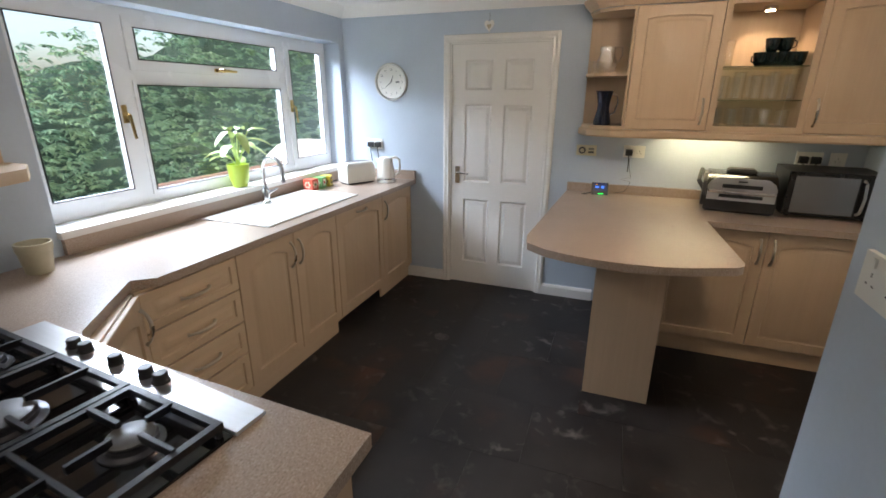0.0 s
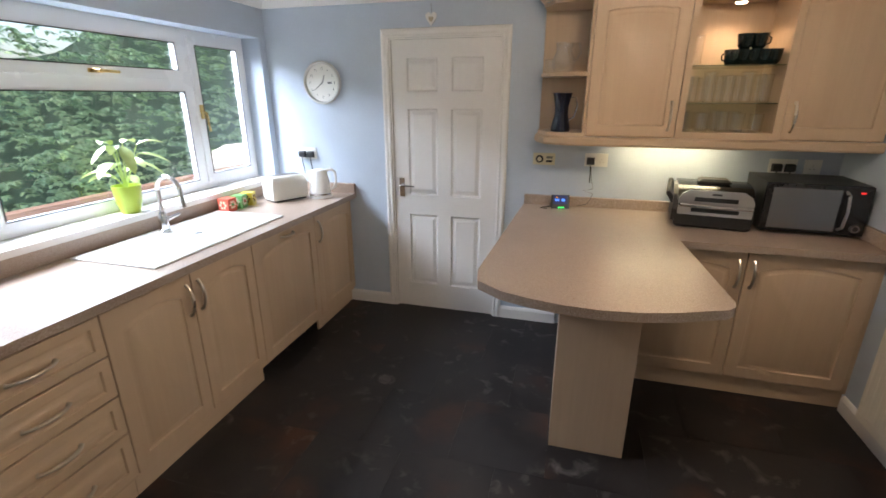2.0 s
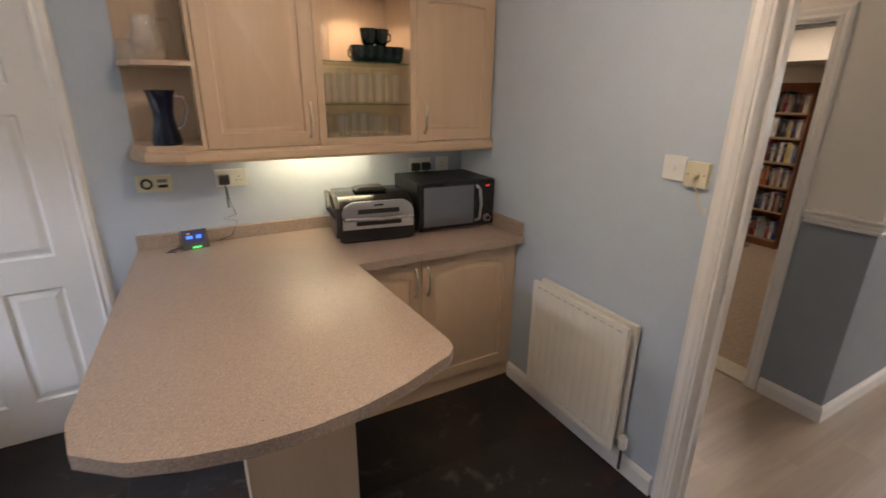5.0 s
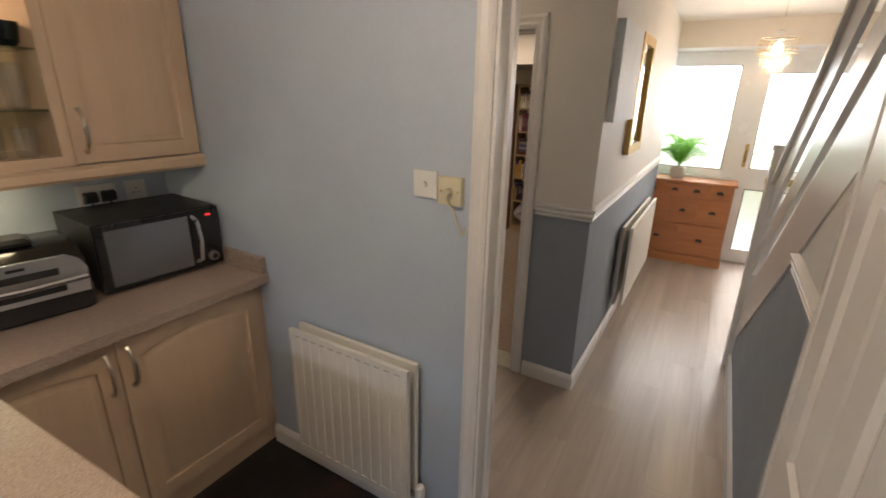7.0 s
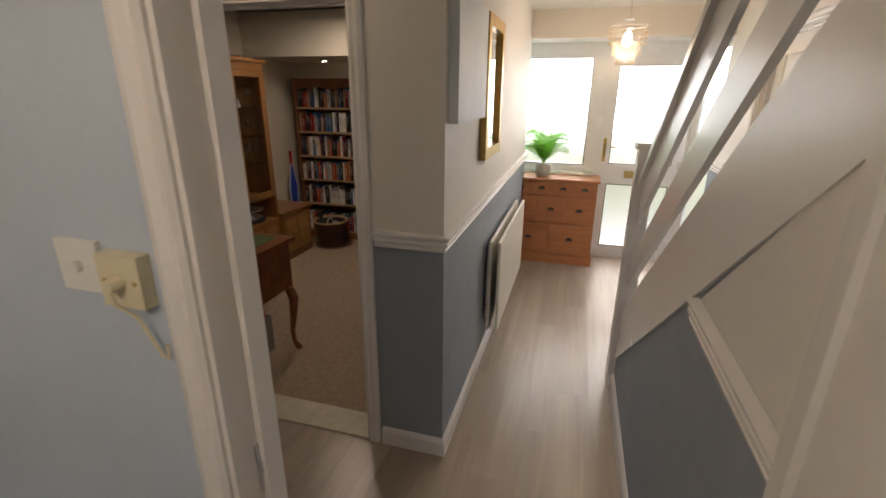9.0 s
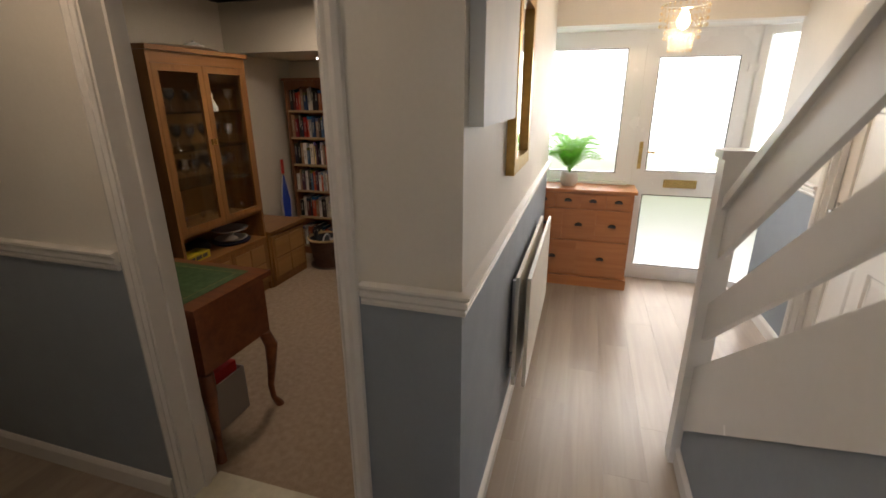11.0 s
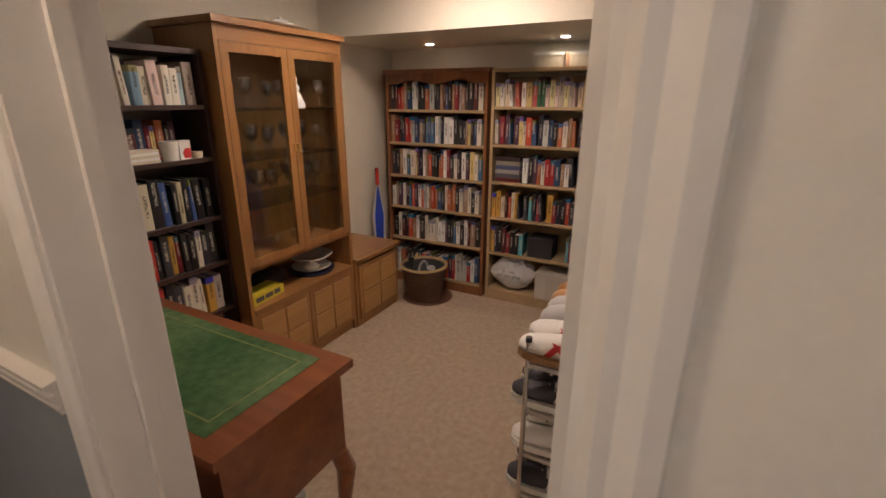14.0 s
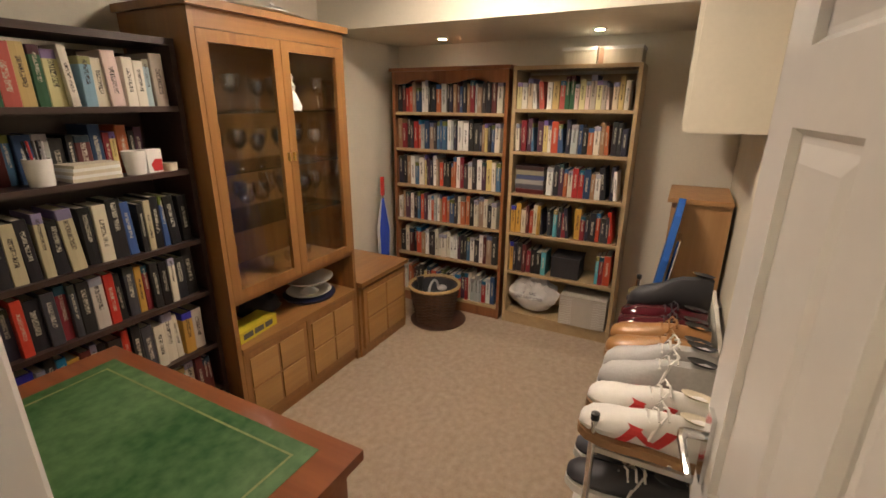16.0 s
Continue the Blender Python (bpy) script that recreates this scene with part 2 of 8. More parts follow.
def book_cloth(name, palette=None):
    """Book covers: one of many cover colours for each book, with a lighter title bar and a band."""
    m, nt, b = nodes_of(name)
    n, l = nt.nodes, nt.links
    info = n.new("ShaderNodeObjectInfo")
    r = n.new("ShaderNodeValToRGB")
    cols = [(0.02, 0.02, 0.02), (0.03, 0.025, 0.03), (0.10, 0.03, 0.03), (0.02, 0.02, 0.025), (0.6, 0.56, 0.45), (0.35, 0.03, 0.03), (0.04, 0.08, 0.17), (0.7, 0.68, 0.62), (0.05, 0.04, 0.04), (0.30, 0.18, 0.10), (0.10, 0.02, 0.02),
            (0.66, 0.6, 0.5), (0.5, 0.08, 0.04), (0.06, 0.14, 0.25), (0.03, 0.03, 0.03), (0.75, 0.72, 0.68), (0.3, 0.2, 0.14), (0.40, 0.12, 0.05), (0.08, 0.035, 0.06),
            (0.03, 0.03, 0.05), (0.4, 0.42, 0.4), (0.62, 0.5, 0.2), (0.2, 0.02, 0.03), (0.7, 0.7, 0.66), (0.02, 0.05, 0.12)]
    cols = palette or cols
    r.color_ramp.interpolation = "CONSTANT"
    e = r.color_ramp.elements
    e[0].color = (*cols[0], 1)
    e[1].position, e[1].color = 1 / len(cols), (*cols[1], 1)
    for i in range(2, len(cols)):
        e.new(i / len(cols)).color = (*cols[i], 1)
    l.new(info.outputs["Random"], r.inputs["Fac"])
    tc = n.new("ShaderNodeTexCoord")
    sep = n.new("ShaderNodeSeparateXYZ")
    l.new(tc.outputs["Generated"], sep.inputs[0])
    def math_node(op, a, c):
        t = n.new("ShaderNodeMath")
        t.operation = op
        for i, v in enumerate((a, c)):
            if isinstance(v, float):
                t.inputs[i].default_value = v
            else:
                l.new(v, t.inputs[i])
        return t.outputs[0]
    wn = n.new("ShaderNodeTexWhiteNoise")
    wn.noise_dimensions = "1D"
    l.new(info.outputs["Random"], wn.inputs["W"])
    start = math_node("MULTIPLY", wn.outputs["Value"], 0.25)
    z = math_node("SUBTRACT", sep.outputs["Z"], start)
    inbar = math_node("MULTIPLY", math_node("GREATER_THAN", z, 0.22), math_node("LESS_THAN", z, 0.70))
    letters = n.new("ShaderNodeTexNoise")
    letters.inputs["Scale"].default_value = 1.0
    mp = n.new("ShaderNodeMapping")
    mp.inputs["Scale"].default_value = (5.0, 0.1, 90.0)
    l.new(tc.outputs["Generated"], mp.inputs["Vector"])
    av = n.new("ShaderNodeVectorMath")
    av.operation = "ADD"
    l.new(mp.outputs["Vector"], av.inputs[0])
    l.new(math_node("MULTIPLY", info.outputs["Random"], 91.0), av.inputs[1])
    l.new(av.outputs[0], letters.inputs["Vector"])
    mid = math_node("LESS_THAN", math_node("ABSOLUTE", math_node("SUBTRACT", sep.outputs["X"], 0.5), 0.0), 0.17)
    ink = math_node("MULTIPLY", math_node("MULTIPLY", inbar, mid), math_node("GREATER_THAN", letters.outputs["Fac"], 0.5))
    band = math_node("MULTIPLY", math_node("GREATER_THAN", sep.outputs["Z"], 0.84), math_node("GREATER_THAN", wn.outputs["Value"], 0.5))
    hs = n.new("ShaderNodeHueSaturation")
    hs.inputs["Hue"].default_value, hs.inputs["Value"].default_value = 0.08, 0.6
    l.new(r.outputs["Color"], hs.inputs["Color"])
    m0 = n.new("ShaderNodeMix")
    m0.data_type = "RGBA"
    l.new(band, m0.inputs["Factor"])
    l.new(r.outputs["Color"], m0.inputs["A"])
    l.new(hs.outputs["Color"], m0.inputs["B"])
    inv = n.new("ShaderNodeRGBToBW")
    l.new(r.outputs["Color"], inv.inputs[0])
    lt = math_node("LESS_THAN", inv.outputs[0], 0.3)
    inkc = n.new("ShaderNodeMix")
    inkc.data_type = "RGBA"
    inkc.inputs["A"].default_value, inkc.inputs["B"].default_value = (0.04, 0.03, 0.03, 1), (0.5, 0.47, 0.38, 1)
    l.new(lt, inkc.inputs["Factor"])
    m1 = n.new("ShaderNodeMix")
    m1.data_type = "RGBA"
    l.new(ink, m1.inputs["Factor"])
    l.new(m0.outputs["Result"], m1.inputs["A"])
    l.new(inkc.outputs["Result"], m1.inputs["B"])
    l.new(m1.outputs["Result"], b.inputs["Base Color"])
    b.inputs["Roughness"].default_value = 0.5
    b.inputs["Specular IOR Level"].default_value = 0.3
    return m


def woven_leaves(name, a, c, rough=0.5, trans=0.25):
    m = surface(name, a, rough, 0, 0.4, 30, second=c, vary=0.15)
    b = m.node_tree.nodes["Principled BSDF"]
    b.inputs["Subsurface Weight"].default_value = 0.0
    return m


PAINT_BLUE = surface("paint_pale_blue", (0.49, 0.56, 0.65), 0.6, 0, 0.05, 60, bump=0.0004)
PAINT_HALL = surface("paint_hall_cream", (0.74, 0.71, 0.66), 0.6, 0, 0.04, 70, bump=0.0008)
PAINT_DADO = surface("paint_dado_blue_grey", (0.285, 0.325, 0.375), 0.6, 0, 0.05, 70, bump=0.0004)
PAINT_STUDY = surface("paint_study_cream", (0.66, 0.61, 0.50), 0.65, 0, 0.05, 50, bump=0.0005)
CEIL = surface("ceiling_white", (0.80, 0.79, 0.77), 0.7, 0, 0.03, 60, bump=0.0005)
GLOSS = surface("white_gloss_paint", (0.79, 0.77, 0.745), 0.26, 0, 0.03, 35, bump=0.0001, rough_vary=0.03)
UPVC = surface("white_upvc", (0.82, 0.84, 0.86), 0.25, 0, 0.02, 30)
MAPLE = wood("maple_laminate", (0.56, 0.415, 0.285), (0.51, 0.37, 0.25), 0.42, 2, 0.03)
MAPLE_H = wood("maple_laminate_cross", (0.58, 0.435, 0.30), (0.53, 0.39, 0.265), 0.42, 0, 0.03)
WORKTOP = speckled("worktop_speckle", (0.385, 0.295, 0.235), (0.48, 0.395, 0.33), (0.27, 0.20, 0.155))
CHROME = surface("chrome", (0.72, 0.72, 0.72), 0.14, 1.0, 0.05, 20, rough_vary=0.05)
NICKEL = surface("satin_nickel", (0.62, 0.56, 0.47), 0.3, 1.0, 0.08, 40)
BRASS = surface("brass", (0.60, 0.44, 0.18), 0.28, 1.0, 0.1, 40)
STEEL = surface("brushed_steel", (0.62, 0.62, 0.63), 0.3, 1.0, 0.1, 90, stretch=(0.05, 1, 1))
BLACK = surface("black_enamel", (0.015, 0.015, 0.017), 0.22, 0, 0.3, 30)
IRON = surface("cast_iron", (0.010, 0.011, 0.016), 0.38, 0, 0.3, 150, bump=0.0006)
PLASTIC_W = surface("white_plastic", (0.76, 0.76, 0.73), 0.35, 0, 0.03, 30)
PLASTIC_CREAM = surface("cream_plastic", (0.68, 0.62, 0.44), 0.4, 0, 0.04, 30)
PLASTIC_B = surface("black_plastic", (0.02, 0.02, 0.021), 0.4, 0, 0.2, 40)
CERAMIC_W = surface("white_ceramic", (0.8, 0.79, 0.76), 0.15, 0, 0.02, 12)
SINK = surface("white_composite", (0.78, 0.77, 0.75), 0.35, 0, 0.04, 90)
DARK_GLASS = surface("dark_glass", (0.01, 0.01, 0.012), 0.06, 0, 0.0, 10, rough_vary=0.02)
RAD = surface("radiator_enamel", (0.78, 0.75, 0.68), 0.35, 0, 0.04, 20)
SLATE = slate_vinyl()
LAMINATE = wood("hall_laminate", (0.42, 0.35, 0.285), (0.31, 0.25, 0.2), 0.3, 0, 0.07, 0.7)
CARPET = surface("beige_carpet", (0.46, 0.36, 0.26), 0.95, 0, 0.3, 260, second=(0.33, 0.25, 0.175), bump=0.004)
THRESH = surface("worn_cream_threshold", (0.66, 0.62, 0.48), 0.5, 0, 0.2, 25)
PINE = wood("orange_pine", (0.50, 0.215, 0.085), (0.37, 0.135, 0.05), 0.35, 1, 0.06, 0.8, coat=0.3)
PINE_V = wood("pale_pine_board", (0.47, 0.27, 0.12), (0.36, 0.18, 0.07), 0.45, 2, 0.06, 0.8)
TEAK = wood("teak_veneer", (0.34, 0.165, 0.052), (0.22, 0.098, 0.030), 0.35, 2, 0.05, 0.9, coat=0.2)
TEAK_H = wood("teak_veneer_cross", (0.33, 0.158, 0.05), (0.215, 0.095, 0.030), 0.35, 0, 0.05, 0.9, coat=0.2)
OAK_PANEL = wood("light_teak_panel", (0.44, 0.25, 0.09), (0.34, 0.175, 0.06), 0.4, 0, 0.04)
MAHOG = wood("mahogany", (0.29, 0.095, 0.034), (0.16, 0.045, 0.018), 0.28, 1, 0.05, 0.8, coat=0.4)
DARKWOOD = wood("dark_stained_shelf", (0.060, 0.034, 0.027), (0.032, 0.018, 0.015), 0.4, 0, 0.05)
REDPINE = wood("red_brown_pine", (0.28, 0.115, 0.045), (0.17, 0.06, 0.025), 0.35, 2, 0.05, coat=0.2)
OAKSHELF = wood("light_oak_laminate", (0.46, 0.34, 0.19), (0.36, 0.25, 0.13), 0.45, 1, 0.04)
LEATHER = surface("green_leather", (0.018, 0.085, 0.022), 0.42, 0, 0.3, 30, second=(0.12, 0.22, 0.09), bump=0.0008, detail=12)
GILT = surface("faded_gilt", (0.30, 0.33, 0.13), 0.5, 0, 0.4, 40)
PANE = glass("window_glass")
GLASSWARE = glass("clear_glassware", (0.985, 0.99, 0.99), 0.04, True, 0.13, 0.8)
COVER = book_cloth("book_cover")
COVER_PALE = book_cloth("book_cover_pale", [(0.62, 0.50, 0.36), (0.55, 0.42, 0.18), (0.66, 0.52, 0.48), (0.68, 0.64, 0.55), (0.5, 0.13, 0.04), (0.35, 0.45, 0.50), (0.03, 0.10, 0.05), (0.70, 0.68, 0.60), (0.60, 0.42, 0.34), (0.45, 0.10, 0.08), (0.06, 0.38, 0.28), (0.62, 0.58, 0.30), (0.72, 0.70, 0.66), (0.42, 0.36, 0.30), (0.20, 0.34, 0.45), (0.60, 0.55, 0.42)])
COVER_DARK = book_cloth("book_cover_dark", [(0.012, 0.012, 0.014), (0.02, 0.018, 0.02), (0.012, 0.012, 0.014), (0.45, 0.40, 0.26), (0.02, 0.02, 0.025), (0.015, 0.015, 0.02), (0.05, 0.10, 0.28), (0.02, 0.015, 0.015), (0.60, 0.55, 0.42), (0.015, 0.015, 0.015), (0.02, 0.02, 0.02), (0.42, 0.22, 0.22), (0.018, 0.016, 0.02), (0.62, 0.60, 0.55)])
COVER_RED = book_cloth("book_cover_red", [(0.015, 0.013, 0.013), (0.10, 0.02, 0.02), (0.45, 0.03, 0.02), (0.62, 0.57, 0.45), (0.02, 0.02, 0.025), (0.5, 0.05, 0.03), (0.03, 0.03, 0.05), (0.10, 0.34, 0.40), (0.58, 0.52, 0.40), (0.40, 0.06, 0.03), (0.52, 0.30, 0.06), (0.02, 0.02, 0.02), (0.22, 0.03, 0.04), (0.05, 0.05, 0.06), (0.5, 0.45, 0.4)])
PAGES = surface("page_block", (0.66, 0.60, 0.47), 0.8, 0, 0.15, 300, stretch=(1, 1, 0.02))
BUSH = woven_leaves("conifer_foliage", (0.15, 0.31, 0.23), (0.27, 0.40, 0.22))
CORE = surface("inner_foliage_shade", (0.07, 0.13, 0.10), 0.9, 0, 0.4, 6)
GRASS = surface("lawn", (0.09, 0.17, 0.04), 0.9, 0, 0.4, 8)


# ---- mesh helpers ----
def empty(name, at=(0, 0, 0), rz=0.0, label="", category="", group=""):
    ob = new(name)
    ob.matrix_world = pose(*at, 0, 0, rz)
    return tagged(ob, label, category, group)


def part(name, bm, material, parent=None, label="", bevel=0.0, smooth=False, kind="", category="", group=""):
    """Links a bmesh as one mesh object, as a child of parent if there is one."""
    if bevel:
        bmesh.ops.bevel(bm, geom=[e for e in bm.edges if e.is_manifold and e.calc_face_angle(0) > 0.6], offset=bevel, segments=2, profile=0.6, affect="EDGES", clamp_overlap=True)
    bmesh.ops.recalc_face_normals(bm, faces=bm.faces)
    me = bpy.data.meshes.new(name)
    bm.to_mesh(me)
    bm.free()
    if smooth:
        me.polygons.foreach_set("use_smooth", [True] * len(me.polygons))
        me.set_sharp_from_angle(angle=radians(38))
    for m in material if isinstance(material, (list, tuple)) else [material]:
        me.materials.append(m)
    ob = new(name, me)
    if parent:
        ob.parent = parent
    return tagged(ob, label, category, group, kind)


def box(bm, x0, y0, z0, x1, y1, z1):
    vs = [bm.verts.new((x, y, z)) for z in (z0, z1) for x, y in ((x0, y0), (x1, y0), (x1, y1), (x0, y1))]
    for f in ((3, 2, 1, 0), (4, 5, 6, 7), (0, 1, 5, 4), (1, 2, 6, 5), (2, 3, 7, 6), (3, 0, 4, 7)):
        bm.faces.new([vs[i] for i in f])
    return bm


def bx(*a):
    return box(bmesh.new(), *a)


def boxes(*rows):
    bm = bmesh.new()
    for r in rows:
        box(bm, *r)
    return bm


def rod(bm, a, b, r0, r1=None, seg=12):
    a, b = Vector(a), Vector(b)
    r1 = r0 if r1 is None else r1
    q = (b - a).to_track_quat("Z", "Y")
    rings = [[bm.verts.new(p + q @ Vector((r * math.cos(i * math.tau / seg), r * math.sin(i * math.tau / seg), 0))) for i in range(seg)] for p, r in ((a, r0), (b, r1))]
    for i in range(seg):
        j = (i + 1) % seg
        bm.faces.new((rings[0][i], rings[0][j], rings[1][j], rings[1][i]))
    bm.faces.new(rings[0][::-1])
    bm.faces.new(rings[1])
    return bm


def lathe(bm, prof, seg=20, at=(0, 0, 0), squash=(1, 1)):
    """Turns rows of (radius, height) round the z axis."""
    rings = []
    for r, z in prof:
        rings.append([bm.verts.new((at[0] + squash[0] * r * math.cos(i * math.tau / seg), at[1] + squash[1] * r * math.sin(i * math.tau / seg), at[2] + z)) for i in range(seg)])
    for a, b in zip(rings, rings[1:]):
        for i in range(seg):
            j = (i + 1) % seg
            bm.faces.new((a[i], a[j], b[j], b[i]))
    if prof[0][0] > 1e-5:
        bm.faces.new(rings[0][::-1])
    if prof[-1][0] > 1e-5:
        bm.faces.new(rings[-1])
    return bm


def tube(bm, pts, r, seg=8, flat=1.0):
    """A tube of radius r (a number, or one for each point) along points."""
    pts = [Vector(p) for p in pts]
    rs = r if isinstance(r, (list, tuple)) else [r] * len(pts)
    rings, ref = [], None
    for i, p in enumerate(pts):
        d = (pts[min(i + 1, len(pts) - 1)] - pts[max(i - 1, 0)]).normalized()
        if ref is None:
            ref = d.orthogonal().normalized()
        side = (ref - d * ref.dot(d)).normalized()
        ref = side
        up = d.cross(side)
        rings.append([bm.verts.new(p + side * rs[i] * math.cos(k * math.tau / seg) + up * rs[i] * flat * math.sin(k * math.tau / seg)) for k in range(seg)])
    for a, b in zip(rings, rings[1:]):
        for i in range(seg):
            j = (i + 1) % seg
            bm.faces.new((a[i], a[j], b[j], b[i]))
    bm.faces.new(rings[0][::-1])
    bm.faces.new(rings[-1])
    return bm


def slab(bm, pts, z0, z1, put=lambda x, y, z: (x, y, z)):
    """A flat polygon given thickness. put lays (x, y, z) elsewhere, for upright ones."""
    lo, hi = [bm.verts.new(put(x, y, z0)) for x, y in pts], [bm.verts.new(put(x, y, z1)) for x, y in pts]
    bm.faces.new(lo[::-1])
    bm.faces.new(hi)
    for i in range(len(pts)):
        j = (i + 1) % len(pts)
        bm.faces.new((lo[i], lo[j], hi[j], hi[i]))
    return bm


def upright(x, y, z):
    """Lays a polygon in x and height, with its thickness along y."""
    return (x, z, y)


def loft(bm, rings):
    vs = [[bm.verts.new(p) for p in r] for r in rings]
    for a, b in zip(vs, vs[1:]):
        for i in range(len(a)):
            j = (i + 1) % len(a)
            bm.faces.new((a[i], a[j], b[j], b[i]))
    bm.faces.new(vs[0][::-1])
    bm.faces.new(vs[-1])
    return bm


def frame_ring(bm, x0, z0, x1, z1, w, y0, y1, wt=None, wb=None):
    """A picture frame of four mitre-free bars in the x-z plane."""
    wt, wb = w if wt is None else wt, w if wb is None else wb
    box(bm, x0, y0, z0, x0 + w, y1, z1)
    box(bm, x1 - w, y0, z0, x1, y1, z1)
    box(bm, x0 + w, y0, z1 - wt, x1 - w, y1, z1)
    box(bm, x0 + w, y0, z0, x1 - w, y1, z0 + wb)
    return bm


def arch_pts(x0, z0, x1, z1, rise, n=12):
    """A rectangle with a shallow arched head."""
    cx = (x0 + x1) / 2
    return [(x0, z0), (x1, z0)] + [(x1 + (x0 - x1) * i / n, z1 - rise * (2 * i / n - 1) ** 2) for i in range(n + 1)]


def run(name, pts, prof, material, kind="structure", label="", parent=None, category=""):
    """Moulding: a profile of (out, up) swept along a polyline on the plan (x, y, z), out lying to its left; mitred."""
    bm = bmesh.new()
    n = len(pts)
    rings = []
    for i, p in enumerate(pts):
        p = Vector(p)
        d0 = (p - Vector(pts[i - 1])).normalized() if i else None
        d1 = (Vector(pts[i + 1]) - p).normalized() if i < n - 1 else None
        d0, d1 = d0 or d1, d1 or d0
        n0, n1 = Vector((-d0.y, d0.x, 0)).normalized(), Vector((-d1.y, d1.x, 0)).normalized()
        m = (n0 + n1).normalized()
        m *= 1 / max(0.3, m.dot(n0))
        rings.append([p + m * o + Vector((0, 0, u)) for o, u in prof])
    loft(bm, rings)
    return part(name, bm, material, parent, label, kind=kind, category=category)


DADO = [(0, 0), (0.012, 0), (0.016, 0.012), (0.010, 0.018), (0.022, 0.030), (0.022, 0.040), (0.014, 0.045), (0.028, 0.058), (0.028, 0.066), (0, 0.070)]
SKIRT = [(0, 0), (0.016, 0), (0.016, 0.072), (0.010, 0.086), (0.004, 0.094), (0, 0.095)]
ARCHI = [(0, 0), (0.012, 0), (0.018, 0.02), (0.014, 0.03), (0.018, 0.045), (0.010, 0.06), (0, 0.06)]

# ---- walls, floors, ceilings ----
H = 2.30          # kitchen ceiling
H2 = 2.36         # hall and study ceiling


def structure(name, bm, mat, **k):
    return part(name, bm, mat, kind="structure", **k)


structure("kitchen_floor", bx(-1.0, -0.6, -0.1, 2.90, 5.05, -0.012), SLATE, label="dark slate-effect vinyl kitchen floor with pale scuffs")
structure("hall_floor", bx(2.90, 1.5, -0.1, 7.75, 8.0, -0.012), LAMINATE, label="pale grey-brown wood laminate hall floor")
structure("study_floor", bx(4.06, 3.36, -0.1, 7.5, 6.1, 0.003), CARPET, label="beige speckled loop-pile study carpet")

# kitchen shell; the window opening is 2.55 to 4.98 along, 1.03 to 2.03 high
WY0, WY1, WZ0, WZ1 = 2.54, 4.94, 1.02, 2.03
structure("wall_window", boxes((-1.15, -0.7, -0.1, -0.93, WY0, H + 0.1), (-1.15, WY1, -0.1, -0.93, 5.12, H + 0.1), (-1.15, WY0, -0.1, -0.93, WY1, WZ0 - 0.03), (-1.15, WY0, WZ1, -0.93, WY1, H + 0.1)), PAINT_BLUE, label="pale blue plaster wall round the kitchen window")
structure("wall_back", boxes((-0.93, 5.0, -0.1, 0.055, 5.12, H + 0.1), (0.825, 5.0, -0.1, 2.97, 5.12, H + 0.1), (0.055, 5.0, 2.0, 0.825, 5.12, H + 0.1)), PAINT_BLUE, label="pale blue plaster kitchen wall")
structure("wall_doorway", boxes((2.85, 3.29, -0.1, 2.97, 5.0, H2 + 0.1), (2.85, 2.425, 2.02, 2.97, 3.29, H2 + 0.1), (2.85, 2.25, -0.1, 2.97, 2.425, H2 + 0.1)), PAINT_BLUE, label="pale blue plaster wall beside the hall doorway")
structure("wall_return", boxes((1.80, 2.25, -0.1, 2.85, 2.37, H + 0.1)), PAINT_BLUE, label="pale blue return wall behind the open door")
structure("wall_side", bx(1.80, -0.7, -0.1, 1.92, 2.25, H + 0.1), PAINT_BLUE, label="pale blue wall with a socket near the kitchen entrance")
structure("wall_south", bx(-0.93, -0.7, -0.1, 1.80, -0.58, H + 0.1), PAINT_BLUE, label="pale blue end wall")
structure("kitchen_ceiling", bx(-0.93, -0.58, H, 2.85, 5.0, H + 0.1), CEIL, label="white kitchen ceiling")
structure("larder_backing", bx(-0.1, 5.3, -0.1, 1.0, 5.4, 2.3), CEIL, label="plain wall behind the closed door")
COVE = [(0, 0), (0.02, 0), (0.03, 0.012), (0.075, 0.055), (0.09, 0.075), (0.10, 0.08), (0, 0.08)]
run("coving", [(2.85, 4.999, H - 0.08), (-0.93, 4.999, H - 0.08), (-0.93, -0.58, H - 0.08)], COVE, CEIL, label="white plaster coving")
for pts in ([(0.0, 5.0, 0), (-0.36, 5.0, 0)], [(1.30, 5.0, 0), (0.885, 5.0, 0)], [(2.85, 3.35, 0), (2.85, 4.37, 0)]):
    run("baseboard", pts, SKIRT, GLOSS, label="white painted skirting board")

# hall shell
XH, YN, YS, YT = 4.06, 3.24, 2.42, 1.60
structure("wall_study_upper", boxes((XH, YN, 1.07, XH + 0.14, 3.605, H2 + 0.1), (XH, 4.43, 1.07, XH + 0.14, 8.0, H2 + 0.1), (XH, 3.605, 2.02, XH + 0.14, 4.43, H2 + 0.1)), PAINT_HALL, label="cream hall wall above the dado rail")
structure("wall_study_lower", boxes((XH, YN, -0.1, XH + 0.14, 3.605, 1.07), (XH, 4.43, -0.1, XH + 0.14, 8.0, 1.07)), PAINT_DADO, label="blue-grey hall wall below the dado rail")
structure("wall_hall_upper", bx(XH + 0.14, YN, 1.07, 6.95, YN + 0.12, H2 + 0.1), PAINT_HALL, label="cream hall wall above the dado rail")
structure("wall_hall_lower", bx(XH + 0.14, YN, -0.1, 6.95, YN + 0.12, 1.07), PAINT_DADO, label="blue-grey hall wall below the dado rail")
